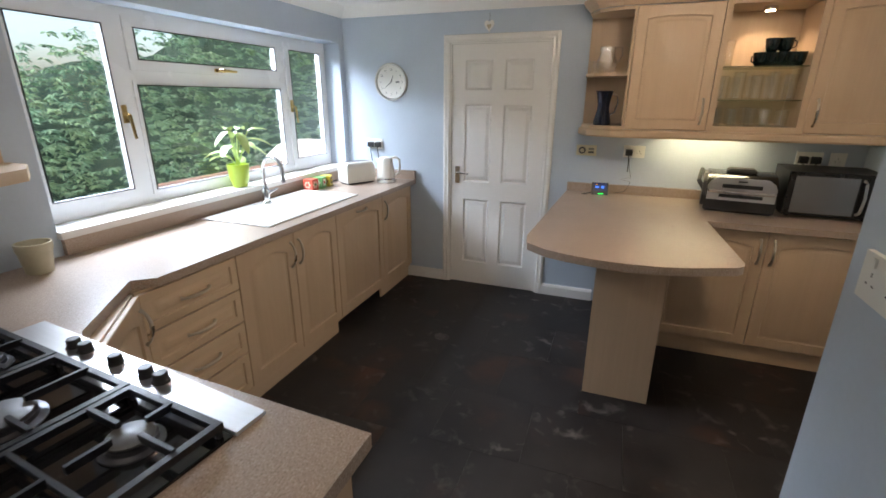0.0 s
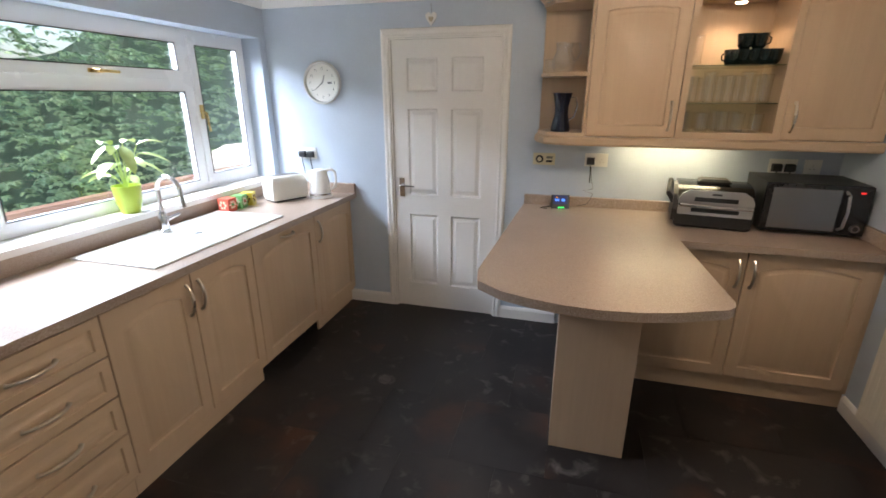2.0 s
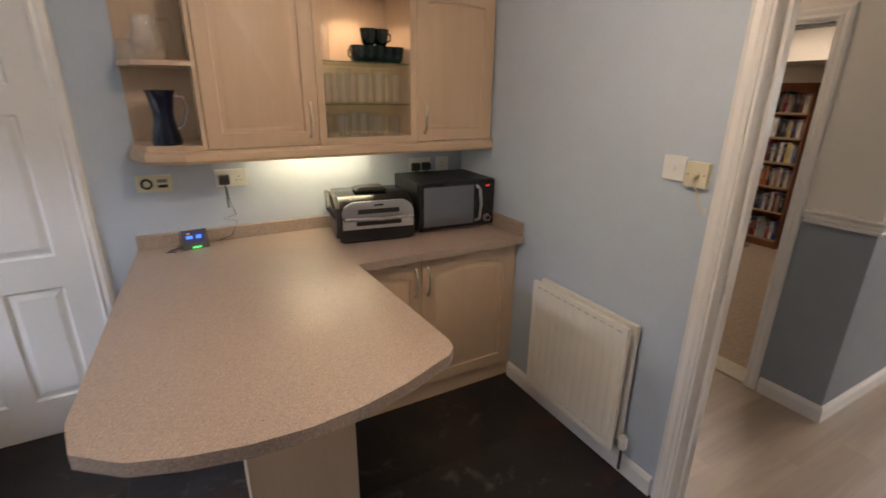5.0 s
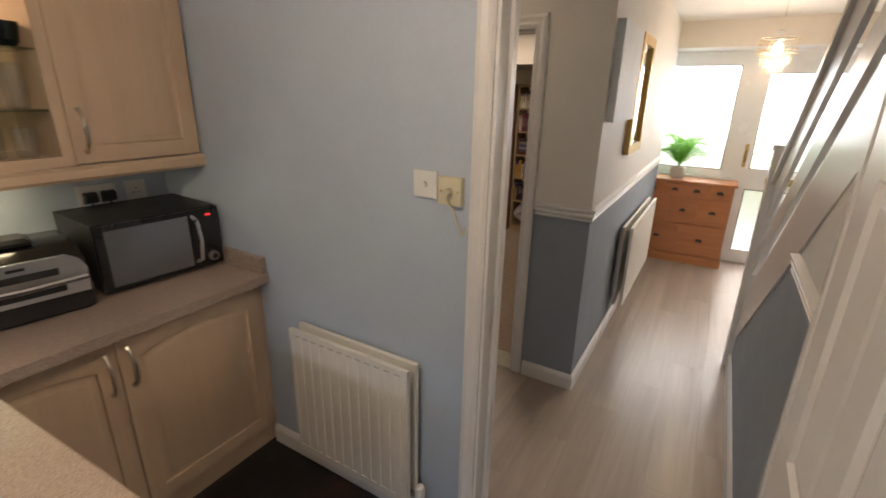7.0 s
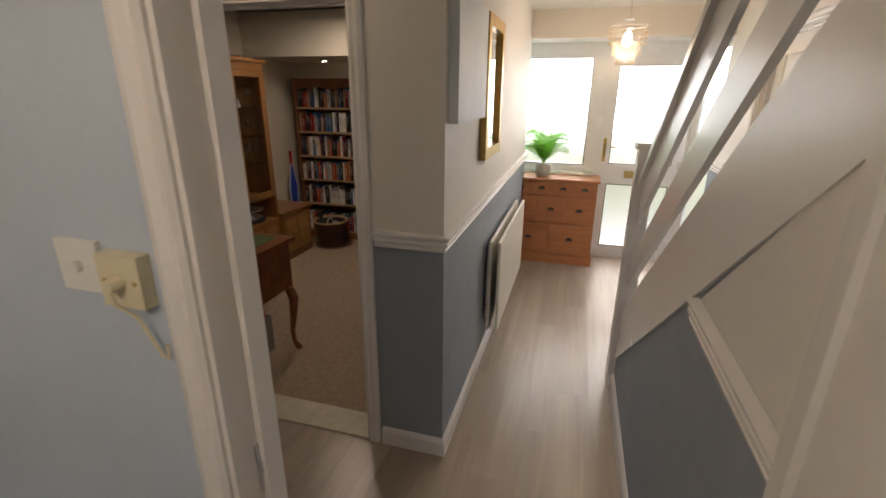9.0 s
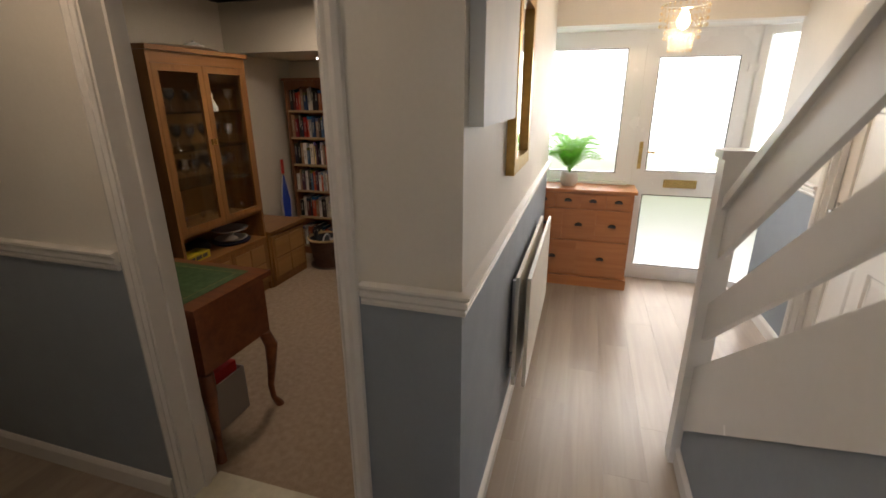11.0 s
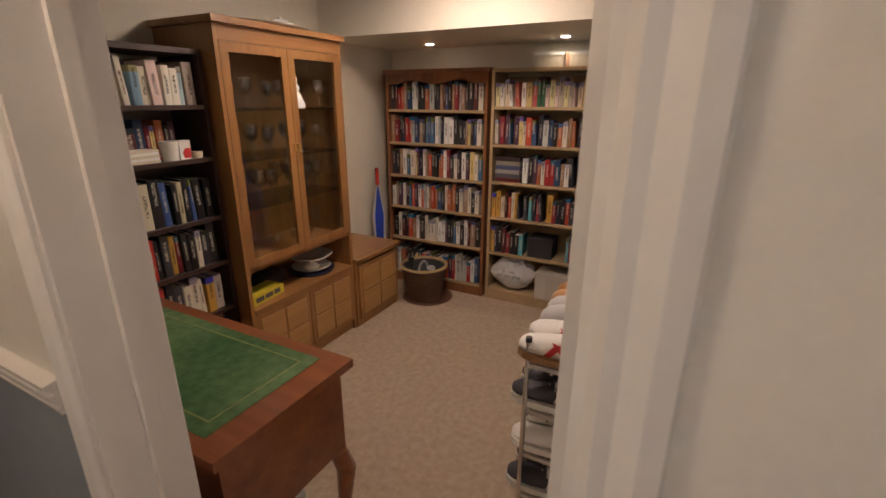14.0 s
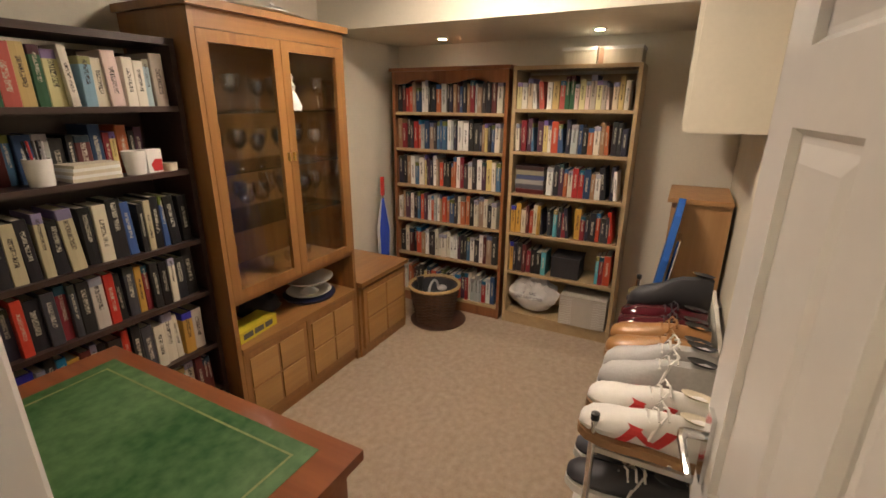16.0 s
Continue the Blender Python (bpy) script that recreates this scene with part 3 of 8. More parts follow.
structure("wall_lobby", boxes((2.97, 8.0, -0.1, 4.2, 8.12, H2 + 0.1), (2.97, 5.0, -0.1, 3.0, 8.0, H2 + 0.1)), PAINT_HALL, label="cream lobby wall")
structure("wall_stairs_upper", boxes((2.97, YT - 0.12, 1.07, 5.20, YT, 2.9), (6.10, YT - 0.12, 1.07, 6.95, YT, H2 + 0.1), (5.20, YT - 0.12, 2.05, 6.10, YT, H2 + 0.1)), PAINT_HALL, label="cream wall beside the stairs")
structure("wall_stairs_lower", boxes((2.97, YT - 0.12, -0.1, 5.20, YT, 1.07), (6.10, YT - 0.12, -0.1, 6.95, YT, 1.07)), PAINT_DADO, label="blue-grey wall beside the stairs")
structure("hall_ceiling", boxes((2.97, 1.48, H2, 6.95, 8.0, H2 + 0.1)), CEIL, label="white hall ceiling")
structure("wall_bay_head", bx(6.90, 1.48, 2.13, 7.02, YN + 0.25, H2 + 0.1), PAINT_HALL, label="cream wall above the bay")
structure("bay_ceiling", bx(7.02, 1.3, 2.13, 7.6, 3.6, 2.2), CEIL, label="white bay ceiling")
structure("wall_bay_side", boxes((6.95, YN + 0.20, -0.1, 7.45, YN + 0.32, 2.2), (6.85, YN + 0.12, -0.1, 6.95, YN + 0.32, H2)), PAINT_HALL, label="cream side wall of the bay")
structure("wall_stair_end", bx(2.85, 1.36, -0.1, 2.97, 2.25, 2.9), PAINT_HALL, label="cream wall at the stair head")
structure("wall_understairs", slab(bmesh.new(), [(2.97, 0), (5.0, 0), (5.0, 0.12), (3.54, 1.20), (2.97, 1.65)], YS - 0.10, YS - 0.01, upright), PAINT_DADO, label="blue-grey panel below the stair string")
structure("wall_understairs_upper", slab(bmesh.new(), [(2.97, 1.13), (3.60, 1.13), (2.97, 1.65)], YS - 0.012, YS - 0.006, upright), PAINT_HALL, label="cream wall above the rail by the doorway")
for pts in ([(XH, 8.0, 1.04), (XH, 4.495, 1.04)], [(XH, 3.545, 1.04), (XH, YN, 1.04), (6.95, YN, 1.04)], [(3.56, YS - 0.004, 1.10), (2.97, YS - 0.004, 1.10)], [(6.9, YT, 1.04), (6.16, YT, 1.04)], [(5.14, YT, 1.04), (2.97, YT, 1.04)]):
    d = Vector(pts[1]) - Vector(pts[0])
    run("dado_rail", pts[::-1], [(o, u) for o, u in DADO], GLOSS, label="white moulded dado rail")
for pts in ([(XH, 4.495, 0), (XH, 8.0, 0)], [(6.95, YN, 0), (XH, YN, 0), (XH, 3.545, 0)], [(2.97, YS - 0.008, 0), (4.92, YS - 0.008, 0)], [(6.16, YT, 0), (6.9, YT, 0)]):
    run("baseboard", pts, SKIRT, GLOSS, label="white painted skirting board")

# study shell
structure("wall_study_north", bx(4.20, 5.95, -0.1, 7.44, 6.07, H2 + 0.1), PAINT_STUDY, label="cream study wall behind the cabinets")
structure("wall_study_end", bx(7.32, 3.46, -0.1, 7.44, 5.95, H2 + 0.1), PAINT_STUDY, label="cream study end wall")
structure("wall_study_south", bx(4.20, 3.46, -0.1, 7.32, 3.58, H2 + 0.1), PAINT_STUDY, label="cream study wall with the radiator")
structure("wall_study_inner", boxes((4.2005, 4.50, 0, 4.204, 5.95, H2)), PAINT_STUDY, label="cream study wall by the door")
structure("study_ceiling", bx(4.20, 3.58, H2, 6.42, 5.95, H2 + 0.1), CEIL, label="white study ceiling")
structure("study_soffit", bx(6.42, 3.58, 1.975, 7.32, 5.95, H2 + 0.1), PAINT_STUDY, label="cream lowered ceiling over the bookcases")


# ---- doors ----
def panel_door(name, w, h, mat, label, handle=None, thick=0.035):
    """A six-panelled door: width along x from the hinge, face at y 0 and y thick."""
    top = empty(name, label=label, category="door")
    top["kind"] = "structure"
    st, mid = 0.11, 0.10
    rows = [(0.20, 0.20 + 0.565), (0.20 + 0.565 + 0.15, 0.20 + 0.565 + 0.15 + 0.62), (h - 0.115 - 0.22, h - 0.115)]
    cols = [(st, (w - mid) / 2), ((w + mid) / 2, w - st)]
    bm = bmesh.new()
    box(bm, 0, 0, 0, st, thick, h), box(bm, w - st, 0, 0, w, thick, h), box(bm, (w - mid) / 2, 0, 0, (w + mid) / 2, thick, h)
    zs = [0, rows[0][0], rows[0][1], rows[1][0], rows[1][1], rows[2][0], rows[2][1], h]
    for a, b in ((zs[0], zs[1]), (zs[2], zs[3]), (zs[4], zs[5]), (zs[6], zs[7])):
        for c in cols:
            box(bm, c[0], 0, a, c[1], thick, b)
    part("frame", bm, mat, top)
    for z0, z1 in rows:
        for x0, x1 in cols:
            bm = bmesh.new()
            def rect(i, y):
                return [(x0 + i, y, z0 + i), (x1 - i, y, z0 + i), (x1 - i, y, z1 - i), (x0 + i, y, z1 - i)]
            loft(bm, [rect(0.042, 0.004), rect(0.018, 0.011), rect(0.009, 0.011), rect(0, 0.001), rect(0, thick - 0.001), rect(0.009, thick - 0.011), rect(0.018, thick - 0.011), rect(0.042, thick - 0.004)])
            part("panel", bm, mat, top)
    if handle is not None:
        for side in (-1, 1):
            y = 0 if side < 0 else thick
            bm = bmesh.new()
            hx = w - 0.055
            box(bm, hx - 0.02, min(y, y + side * 0.008), handle - 0.09, hx + 0.02, max(y, y + side * 0.008), handle + 0.05)
            rod(bm, (hx, y, handle), (hx, y + side * 0.045, handle), 0.009)
            tube(bm, [(hx, y + side * 0.045, handle), (hx - 0.03, y + side * 0.05, handle + 0.003), (hx - 0.11, y + side * 0.047, handle - 0.004)], [0.009, 0.008, 0.006])
            part("handle", bm, CHROME, top, "chrome lever handle on a plate", smooth=True)
    return top


def lining(name, y0, y1, x0, x1, top, faces, along="y"):
    """Door lining and architraves for an opening y0 to y1 in a wall from x0 to x1. faces: the sides that carry an architrave."""
    th = empty(name, label="white gloss painted door frame and architrave", category="door frame")
    th["kind"] = "structure"
    def P(a, b, c, d, e, f):
        return (a, b, c, d, e, f) if along == "y" else (b, a, c, e, d, f)
    part("lining", boxes(P(x0 - 0.002, y0 - 0.001, 0, x1 + 0.002, y0 + 0.022, top), P(x0 - 0.002, y1 - 0.022, 0, x1 + 0.002, y1 + 0.001, top), P(x0 - 0.002, y0 + 0.022, top - 0.022, x1 + 0.002, y1 - 0.022, top + 0.001)), GLOSS, th)
    m = (x0 + x1) / 2
    part("stop", boxes(P(m, y0 + 0.022, 0, m + 0.03, y0 + 0.034, top - 0.022), P(m, y1 - 0.034, 0, m + 0.03, y1 - 0.022, top - 0.022), P(m, y0 + 0.034, top - 0.034, m + 0.03, y1 - 0.034, top - 0.022)), GLOSS, th)
    for f in faces:
        x, s = (x0, -1) if f < 0 else (x1, 1)
        def Q(y, z):
            return (x, y, z) if along == "y" else (y, x, z)
        bm = bmesh.new()
        prof = [(0, 0), (0.010, 0.0), (0.017, 0.010), (0.013, 0.022), (0.018, 0.040), (0.012, 0.056), (0.0, 0.060)]
        corners = [(y0 + 0.012, 0, -1, 0), (y0 + 0.012, top - 0.012, -1, 1), (y1 - 0.012, top - 0.012, 1, 1), (y1 - 0.012, 0, 1, 0)]
        rings = []
        for cy, cz, sy, sz in corners:
            rings.append([(x + s * o, cy + sy * u, cz + sz * u) if along == "y" else (cy + sy * u, x + s * o, cz + sz * u) for o, u in prof])
        loft(bm, rings)
        part("architrave", bm, GLOSS, th)
    return th


d = panel_door("door_1", 0.762, 1.985, GLOSS, "closed white six-panel kitchen door with a chrome lever", 0.99)
d.matrix_world = pose(0.821, 5.045, 0.004, 0, 0, 180)
lining("door_frame_1", 0.035, 0.845, 5.0, 5.12, 2.012, (-1,), along="x")
lining("door_frame_2", 2.425, 3.29, 2.85, 2.97, 2.012, (-1, 1))
lining("door_frame_3", 3.605, 4.43, XH, XH + 0.14, 2.012, (-1, 1))
d = panel_door("door_2", 0.762, 1.97, GLOSS, "white six-panel kitchen door standing open against the return wall", 0.99)
d.matrix_world = pose(2.829, 2.470, 0.006, 0, 0, 179)
d = panel_door("door_3", 0.755, 1.97, GLOSS, "white six-panel study door standing open inwards", 0.99)
d.matrix_world = pose(4.197, 3.630, 0.006, 0, 0, 6.0)
lining("door_frame_4", 5.20, 6.10, YT - 0.12, YT, 2.05, (1,), along="x")
d = panel_door("door_4", 0.855, 2.02, GLOSS, "closed white six-panel door beside the stairs", 0.99)
d.matrix_world = pose(5.223, YT - 0.10, 0.006)
part("threshold", bx(XH - 0.01, 3.628, -0.012, XH + 0.16, 4.408, 0.012), THRESH, label="worn cream painted threshold board at the study door", kind="structure", bevel=0.004)
part("threshold", bx(2.86, 2.447, -0.012, 2.96, 3.268, 0.004), NICKEL, label="metal threshold strip between kitchen and hall", kind="structure", bevel=0.003)
bm = boxes((2.90, 3.2655, 0.94, 2.935, 3.2685, 1.05), (2.905, 3.262, 0.975, 2.925, 3.266, 1.01))
part("strike_plate", bm, STEEL, label="steel strike plate on the kitchen door frame", category="strike plate", bevel=0.001)
bm = boxes((4.13, 4.4045, 0.94, 4.165, 4.4085, 1.05), (4.135, 4.400, 0.975, 4.155, 4.405, 1.01))
part("strike_plate", bm, STEEL, label="steel strike plate on the study door frame", category="strike plate", bevel=0.001)


# ---- kitchen window ----
def sash(parent, x, y0, y1, z0, z1, w=0.05, name="sash"):
    s = part(name, bmesh_frame(x - 0.010, x + 0.03, y0, y1, z0, z1, w), UPVC, parent, bevel=0.004)
    part("gasket", bmesh_frame(x + 0.0305, x + 0.034, y0 + w, y1 - w, z0 + w, z1 - w, 0.006), PLASTIC_B, parent, "dark glazing gasket")
    p = part("pane", bx(x - 0.006, y0 + w, z0 + w, x + 0.002, y1 - w, z1 - w), PANE, parent, "clear glass pane")
    p.visible_shadow = False
    return s


def bmesh_frame(x0, x1, y0, y1, z0, z1, w):
    return boxes((x0, y0, z0, x1, y0 + w, z1), (x0, y1 - w, z0, x1, y1, z1), (x0, y0 + w, z0, x1, y1 - w, z0 + w), (x0, y0 + w, z1 - w, x1, y1 - w, z1))


win = empty("window_1", label="white upvc kitchen window with four lights and brass handles", category="window")
win["kind"] = "structure"
FX = -1.12
M1, M2, TZ = 3.12, 4.37, 1.70
part("window_frame", boxes((FX - 0.012, WY0, WZ0, FX + 0.035, WY0 + 0.05, WZ1), (FX - 0.012, WY1 - 0.05, WZ0, FX + 0.035, WY1, WZ1), (FX - 0.012, WY0 + 0.05, WZ0, FX + 0.035, WY1 - 0.05, WZ0 + 0.05), (FX - 0.012, WY0 + 0.05, WZ1 - 0.05, FX + 0.035, WY1 - 0.05, WZ1),
     (FX - 0.012, M1 - 0.035, WZ0 + 0.05, FX + 0.035, M1 + 0.035, WZ1 - 0.05), (FX - 0.012, M2 - 0.035, WZ0 + 0.05, FX + 0.035, M2 + 0.035, WZ1 - 0.05), (FX - 0.012, M1 + 0.035, TZ - 0.03, FX + 0.035, M2 - 0.035, TZ + 0.03)), UPVC, win, bevel=0.003)
sash(win, FX + 0.015, WY0 + 0.045, M1 - 0.03, WZ0 + 0.045, WZ1 - 0.045)
sash(win, FX + 0.015, M1 + 0.03, M2 - 0.03, TZ + 0.025, WZ1 - 0.045)
sash(win, FX + 0.010, M1 + 0.03, M2 - 0.03, WZ0 + 0.045, TZ - 0.025, 0.022, "bead")
sash(win, FX + 0.015, M2 + 0.03, WY1 - 0.045, WZ0 + 0.045, WZ1 - 0.045)
for y, z, flat in ((M1 - 0.055, 1.50, False), (M2 + 0.055, 1.52, False), ((M1 + M2) / 2, TZ + 0.05, True)):
    bm = bmesh.new()
    if flat:
        box(bm, FX + 0.046, y - 0.04, z - 0.010, FX + 0.058, y + 0.04, z + 0.010)
        tube(bm, [(FX + 0.058, y - 0.02, z), (FX + 0.085, y - 0.01, z), (FX + 0.09, y + 0.10, z - 0.004)], [0.008, 0.009, 0.007])
    else:
        box(bm, FX + 0.046, y - 0.011, z - 0.04, FX + 0.058, y + 0.011, z + 0.05)
        tube(bm, [(FX + 0.058, y, z + 0.01), (FX + 0.085, y, z), (FX + 0.09, y + 0.008, z - 0.12)], [0.008, 0.009, 0.007])
    part("handle", bm, BRASS, win, "brass window handle", smooth=True)
part("window_sill", bx(FX + 0.036, WY0 - 0.001, WZ0 - 0.032, -0.895, WY1 + 0.001, WZ0), GLOSS, win, "white window board", bevel=0.006)
part("reveal", boxes((FX - 0.02, WY0, WZ1 - 0.006, -0.932, WY1, WZ1 + 0.001), (FX - 0.02, WY0 - 0.001, WZ0, -0.932, WY0 + 0.005, WZ1 - 0.006), (FX - 0.02, WY1 - 0.005, WZ0, -0.932, WY1 + 0.001, WZ1 - 0.006)), PAINT_BLUE, win, "pale blue plaster reveal")

# garden outside the kitchen window
structure("ground", bx(-60, -60, -0.6, 60, 60, -0.42), GRASS, label="green lawn round the house")
structure("patio", bx(-3.4, -2, -0.42, -1.3, 9, -0.25), surface("patio_paving", (0.32, 0.29, 0.26), 0.8, 0, 0.2, 12), label="pale paving outside the window")


# ---- floor pieces ----
def lay(name, parent, mat, w, d, h, spots):
    first = None
    for x, y, lo, hi in spots:
        a, b = max(x, lo), min(x + w, hi)
        if b - a < 0.02:
            continue
        x, sx = a, (b - a) / w
        if first is None:
            first = part(name, bx(0, 0, 0, w, d, h), mat, parent)
            o = first
        else:
            o = new(name, first.data)
            o.parent = parent
        o.matrix_basis = pose(x, y, -0.0118) @ Matrix.Diagonal((sx, 1, 1, 1))


fl = bpy.data.objects["kitchen_floor"]
lay("tile", fl, SLATE, 0.4493, 0.4493, 0.0118, [(-0.93 + 0.45 * i + (0.225 if j % 2 else 0.0) - 0.225, -0.58 + 0.45 * j, -0.93, 2.897) for i in range(9) for j in range(13)])
fl = bpy.data.objects["hall_floor"]
rows_ = []
for j in range(34):
    y = 1.60 + 0.19 * j
    x = 2.97 - (0.37 * j) % 1.2
    while x < 7.38:
        rows_.append((x, y, 2.90, 7.38 if y < 3.2 else 4.058))
        x += 1.2
lay("plank", fl, LAMINATE, 1.1994, 0.1894, 0.0118, rows_)

# ---- kitchen units ----
def bow_handle(parent, at, length=0.13, vertical=True, mat=None, label="satin nickel bow handle", out=(0, -1, 0)):
    """A bowed pull on a front at local y 0 that faces -y."""
    x, y, z = at
    pts = []
    for i in range(13):
        t = i / 12
        s = (t - 0.5) * length
        o = 0.030 * math.sin(math.pi * t) ** 0.55 + 0.002
        pts.append((x, y - o, z + s) if vertical else (x + s, y - o, z))
    rs = [0.0095 if i in (0, 12) else 0.0055 + 0.0025 * math.cos((i / 12 - 0.5) * math.pi) for i in range(13)]
    return part("handle", tube(bmesh.new(), pts, rs, 8), mat or NICKEL, parent, label, smooth=True)


def arched_front(parent, x0, z0, x1, z1, arch=0.035, name="door", mat=None, y=0.0, thick=0.019):
    """A cathedral door: frame, moulded groove and raised field, facing -y at local y."""
    mat = mat or MAPLE
    w = 0.062 if z1 - z0 > 0.25 else 0.038
    inner = arch_pts(x0 + w, z0 + w, x1 - w, z1 - w, arch)
    outer = [(x0, z0), (x1, z0)] + [(px if 0 < i < len(inner) - 3 else (x1 if i == 0 else x0), z1) for i, (px, pz) in enumerate(inner[2:])]
    bm = bmesh.new()
    n = len(inner)
    cx, cz = (x0 + x1) / 2, (z0 + z1) / 2
    def inset(d):
        fx, fz = 1 - 2 * d / (x1 - x0 - 2 * w), 1 - 2 * d / (z1 - z0 - 2 * w)
        return [(cx + (a - cx) * fx, cz + (b - cz) * fz) for a, b in inner]
    rings = [[(a, y + thick, b) for a, b in outer], [(a, y + 0.003, b) for a, b in outer], [(cx + (a - cx) * (1 - 0.006 / (x1 - x0)), y, cz + (b - cz) * (1 - 0.006 / (z1 - z0))) for a, b in outer],
             [(a, y, b) for a, b in inner], [(a, y + 0.009, b) for a, b in inset(0.004)], [(a, y + 0.011, b) for a, b in inset(0.012)], [(a, y + 0.003, b) for a, b in inset(0.030)], [(a, y + 0.0015, b) for a, b in inset(0.034)]]
    loft(bm, rings)
    return part(name, bm, mat, parent, smooth=True)


def base_unit(name, w, fronts, label, depth=0.55, plinth=True, top=0.87, left=False, right=False):
    """A floor cabinet, its front plane at local y 0 and facing -y. fronts: rows of (kind, x0, z0, x1, z1, handle side)."""
    th = empty(name, label=label, category="cabinet", group="kitchen units")
    part("carcass", bx(0.001, 0.020, 0.10, w - 0.001, depth, top), MAPLE, th)
    if plinth:
        part("plinth", bx(0.001, 0.040, 0.0, w - 0.001, 0.058, 0.10), MAPLE_H, th)
    for kind, x0, z0, x1, z1, side in fronts:
        if kind == "door":
            d = arched_front(th, x0 + 0.002, z0, x1 - 0.002, z1)
            if side == "top":
                bow_handle(d, ((x0 + x1) / 2, 0, z1 - 0.035), 0.13, False)
            else:
                bow_handle(d, (x0 + 0.035 if side == "l" else x1 - 0.035, 0, z1 - 0.12), 0.15)
        else:
            d = arched_front(th, x0 + 0.002, z0 + 0.002, x1 - 0.002, z1 - 0.002, 0.0, "drawer_front", MAPLE_H)
            bow_handle(d, ((x0 + x1) / 2, 0, (z0 + z1) / 2), 0.15, False)
    return th


FRONT = -0.315    # plane of the fronts under the window


def at_left(th, y):
    th.matrix_world = pose(FRONT, y, 0, 0, 0, 90)


Z0, Z1 = 0.125, 0.862
u = base_unit("drawer_unit", 0.50, [("drawer", 0, 0.125, 0.5, 0.335, ""), ("drawer", 0, 0.338, 0.5, 0.512, ""), ("drawer", 0, 0.515, 0.5, 0.688, ""), ("drawer", 0, 0.691, 0.5, 0.862, "")], "maple-effect four-drawer kitchen unit with nickel bow handles")
at_left(u, 2.42)
u = base_unit("sink_cabinet", 0.87, [("door", 0, Z0, 0.435, Z1, "r"), ("door", 0.435, Z0, 0.87, Z1, "l")], "maple-effect double cabinet below the sink")
at_left(u, 2.92)
u = base_unit("dishwasher_cabinet", 0.65, [("door", 0, Z0, 0.65, Z1, "top")], "maple-effect panelled dishwasher front with a missing plinth", plinth=False)
at_left(u, 3.79)
for fx in (0.05, 0.56):
    part("foot", lathe(bmesh.new(), [(0.026, 0), (0.026, 0.012), (0.016, 0.02), (0.016, 0.099)], 12, (fx + 0.02, 0.14, 0)), PLASTIC_B, u, "black adjustable foot")
u = base_unit("corner_cabinet", 0.545, [("door", 0, Z0, 0.545, Z1, "l")], "maple-effect cabinet at the end of the run")
at_left(u, 4.44)
# angled corner unit beside the drawers
a = math.degrees(math.atan2(2.42 - 2.02, FRONT + 0.02))
u = base_unit("angled_cabinet", 0.44, [("door", 0, Z0, 0.44, Z1, "r")], "maple-effect cabinet set across the corner by the hob", depth=0.30)
u.matrix_world = pose(-0.03, 2.085, 0, 0, 0, 130)
u = base_unit("hob_cabinet", 0.90, [("door", 0, Z0, 0.45, Z1, "r"), ("door", 0.45, Z0, 0.9, Z1, "l")], "maple-effect double cabinet below the hob")
u.matrix_world = pose(0.89, 1.99, 0, 0, 0, 180)
u = base_unit("base_cabinet", 1.17, [("door", 0, Z0, 0.545, Z1, "r"), ("door", 0.545, Z0, 1.12, Z1, "l")], "maple-effect double cabinet beside the breakfast bar", depth=0.60)
u.matrix_world = pose(1.70, 4.355, 0)

# worktops
FE = -0.27
def worktop(name, pts, z0, z1, label):
    bm = slab(bmesh.new(), pts, z0, z1)
    return part(name, bm, WORKTOP, label=label, category="worktop", bevel=0.009, smooth=True)


SX0, SX1, SY0, SY1 = -0.86, -0.38, 3.29, 4.19
worktop("worktop", [(-0.928, 1.36), (0.925, 1.36), (0.925, 2.018), (-0.06, 2.065), (-0.40, 2.46), (FE, 2.60), (FE, 2.60), (FE, 4.996), (-0.928, 4.996)][:4] + [(-0.12, 2.10), (-0.37, 2.44), (FE - 0.03, 2.50), (FE, 4.996), (-0.928, 4.996)], 0.872, 0.91, "beige speckled laminate worktop under the window")
part("upstand", boxes((-0.929, 2.55, 0.911, -0.905, 4.97, WZ0 - 0.034), (-0.929, 4.97, 0.911, FE, 4.999, 0.985)), WORKTOP, label="beige speckled laminate upstand behind the worktop", category="upstand", bevel=0.003)
pen = [(1.03, 4.996), (1.0, 4.40), (0.965, 3.62), (0.99, 3.50)] + [(1.0 + 0.93 * t, 3.50 - 0.155 * math.sin(math.pi * min(1, t * 0.95 + 0.05)) ** 0.8) for t in (0.1, 0.22, 0.36, 0.5, 0.64, 0.78, 0.9)] + [(1.895, 3.463), (1.930, 3.50), (1.940, 3.545), (1.905, 4.31), (2.848, 4.31), (2.848, 4.996)]
worktop("breakfast_bar", pen, 0.872, 0.91, "beige speckled laminate breakfast bar with a curved end")
part("upstand", boxes((1.03, 4.965, 0.911, 2.848, 4.999, 0.975), (2.826, 4.32, 0.911, 2.849, 4.965, 0.985)), WORKTOP, label="beige speckled laminate upstand by the breakfast bar", category="upstand", bevel=0.003)
leg = empty("bar_support", label="maple-effect box leg below the breakfast bar", category="support")
part("panel", bx(1.326, 3.686, 0, 1.666, 3.704, 0.871), MAPLE, leg, bevel=0.001)
part("panel", bx(1.326, 3.704, 0, 1.344, 4.36, 0.871), MAPLE, leg, bevel=0.001)
part("panel", bx(1.648, 3.704, 0, 1.666, 4.36, 0.871), MAPLE, leg, bevel=0.001)

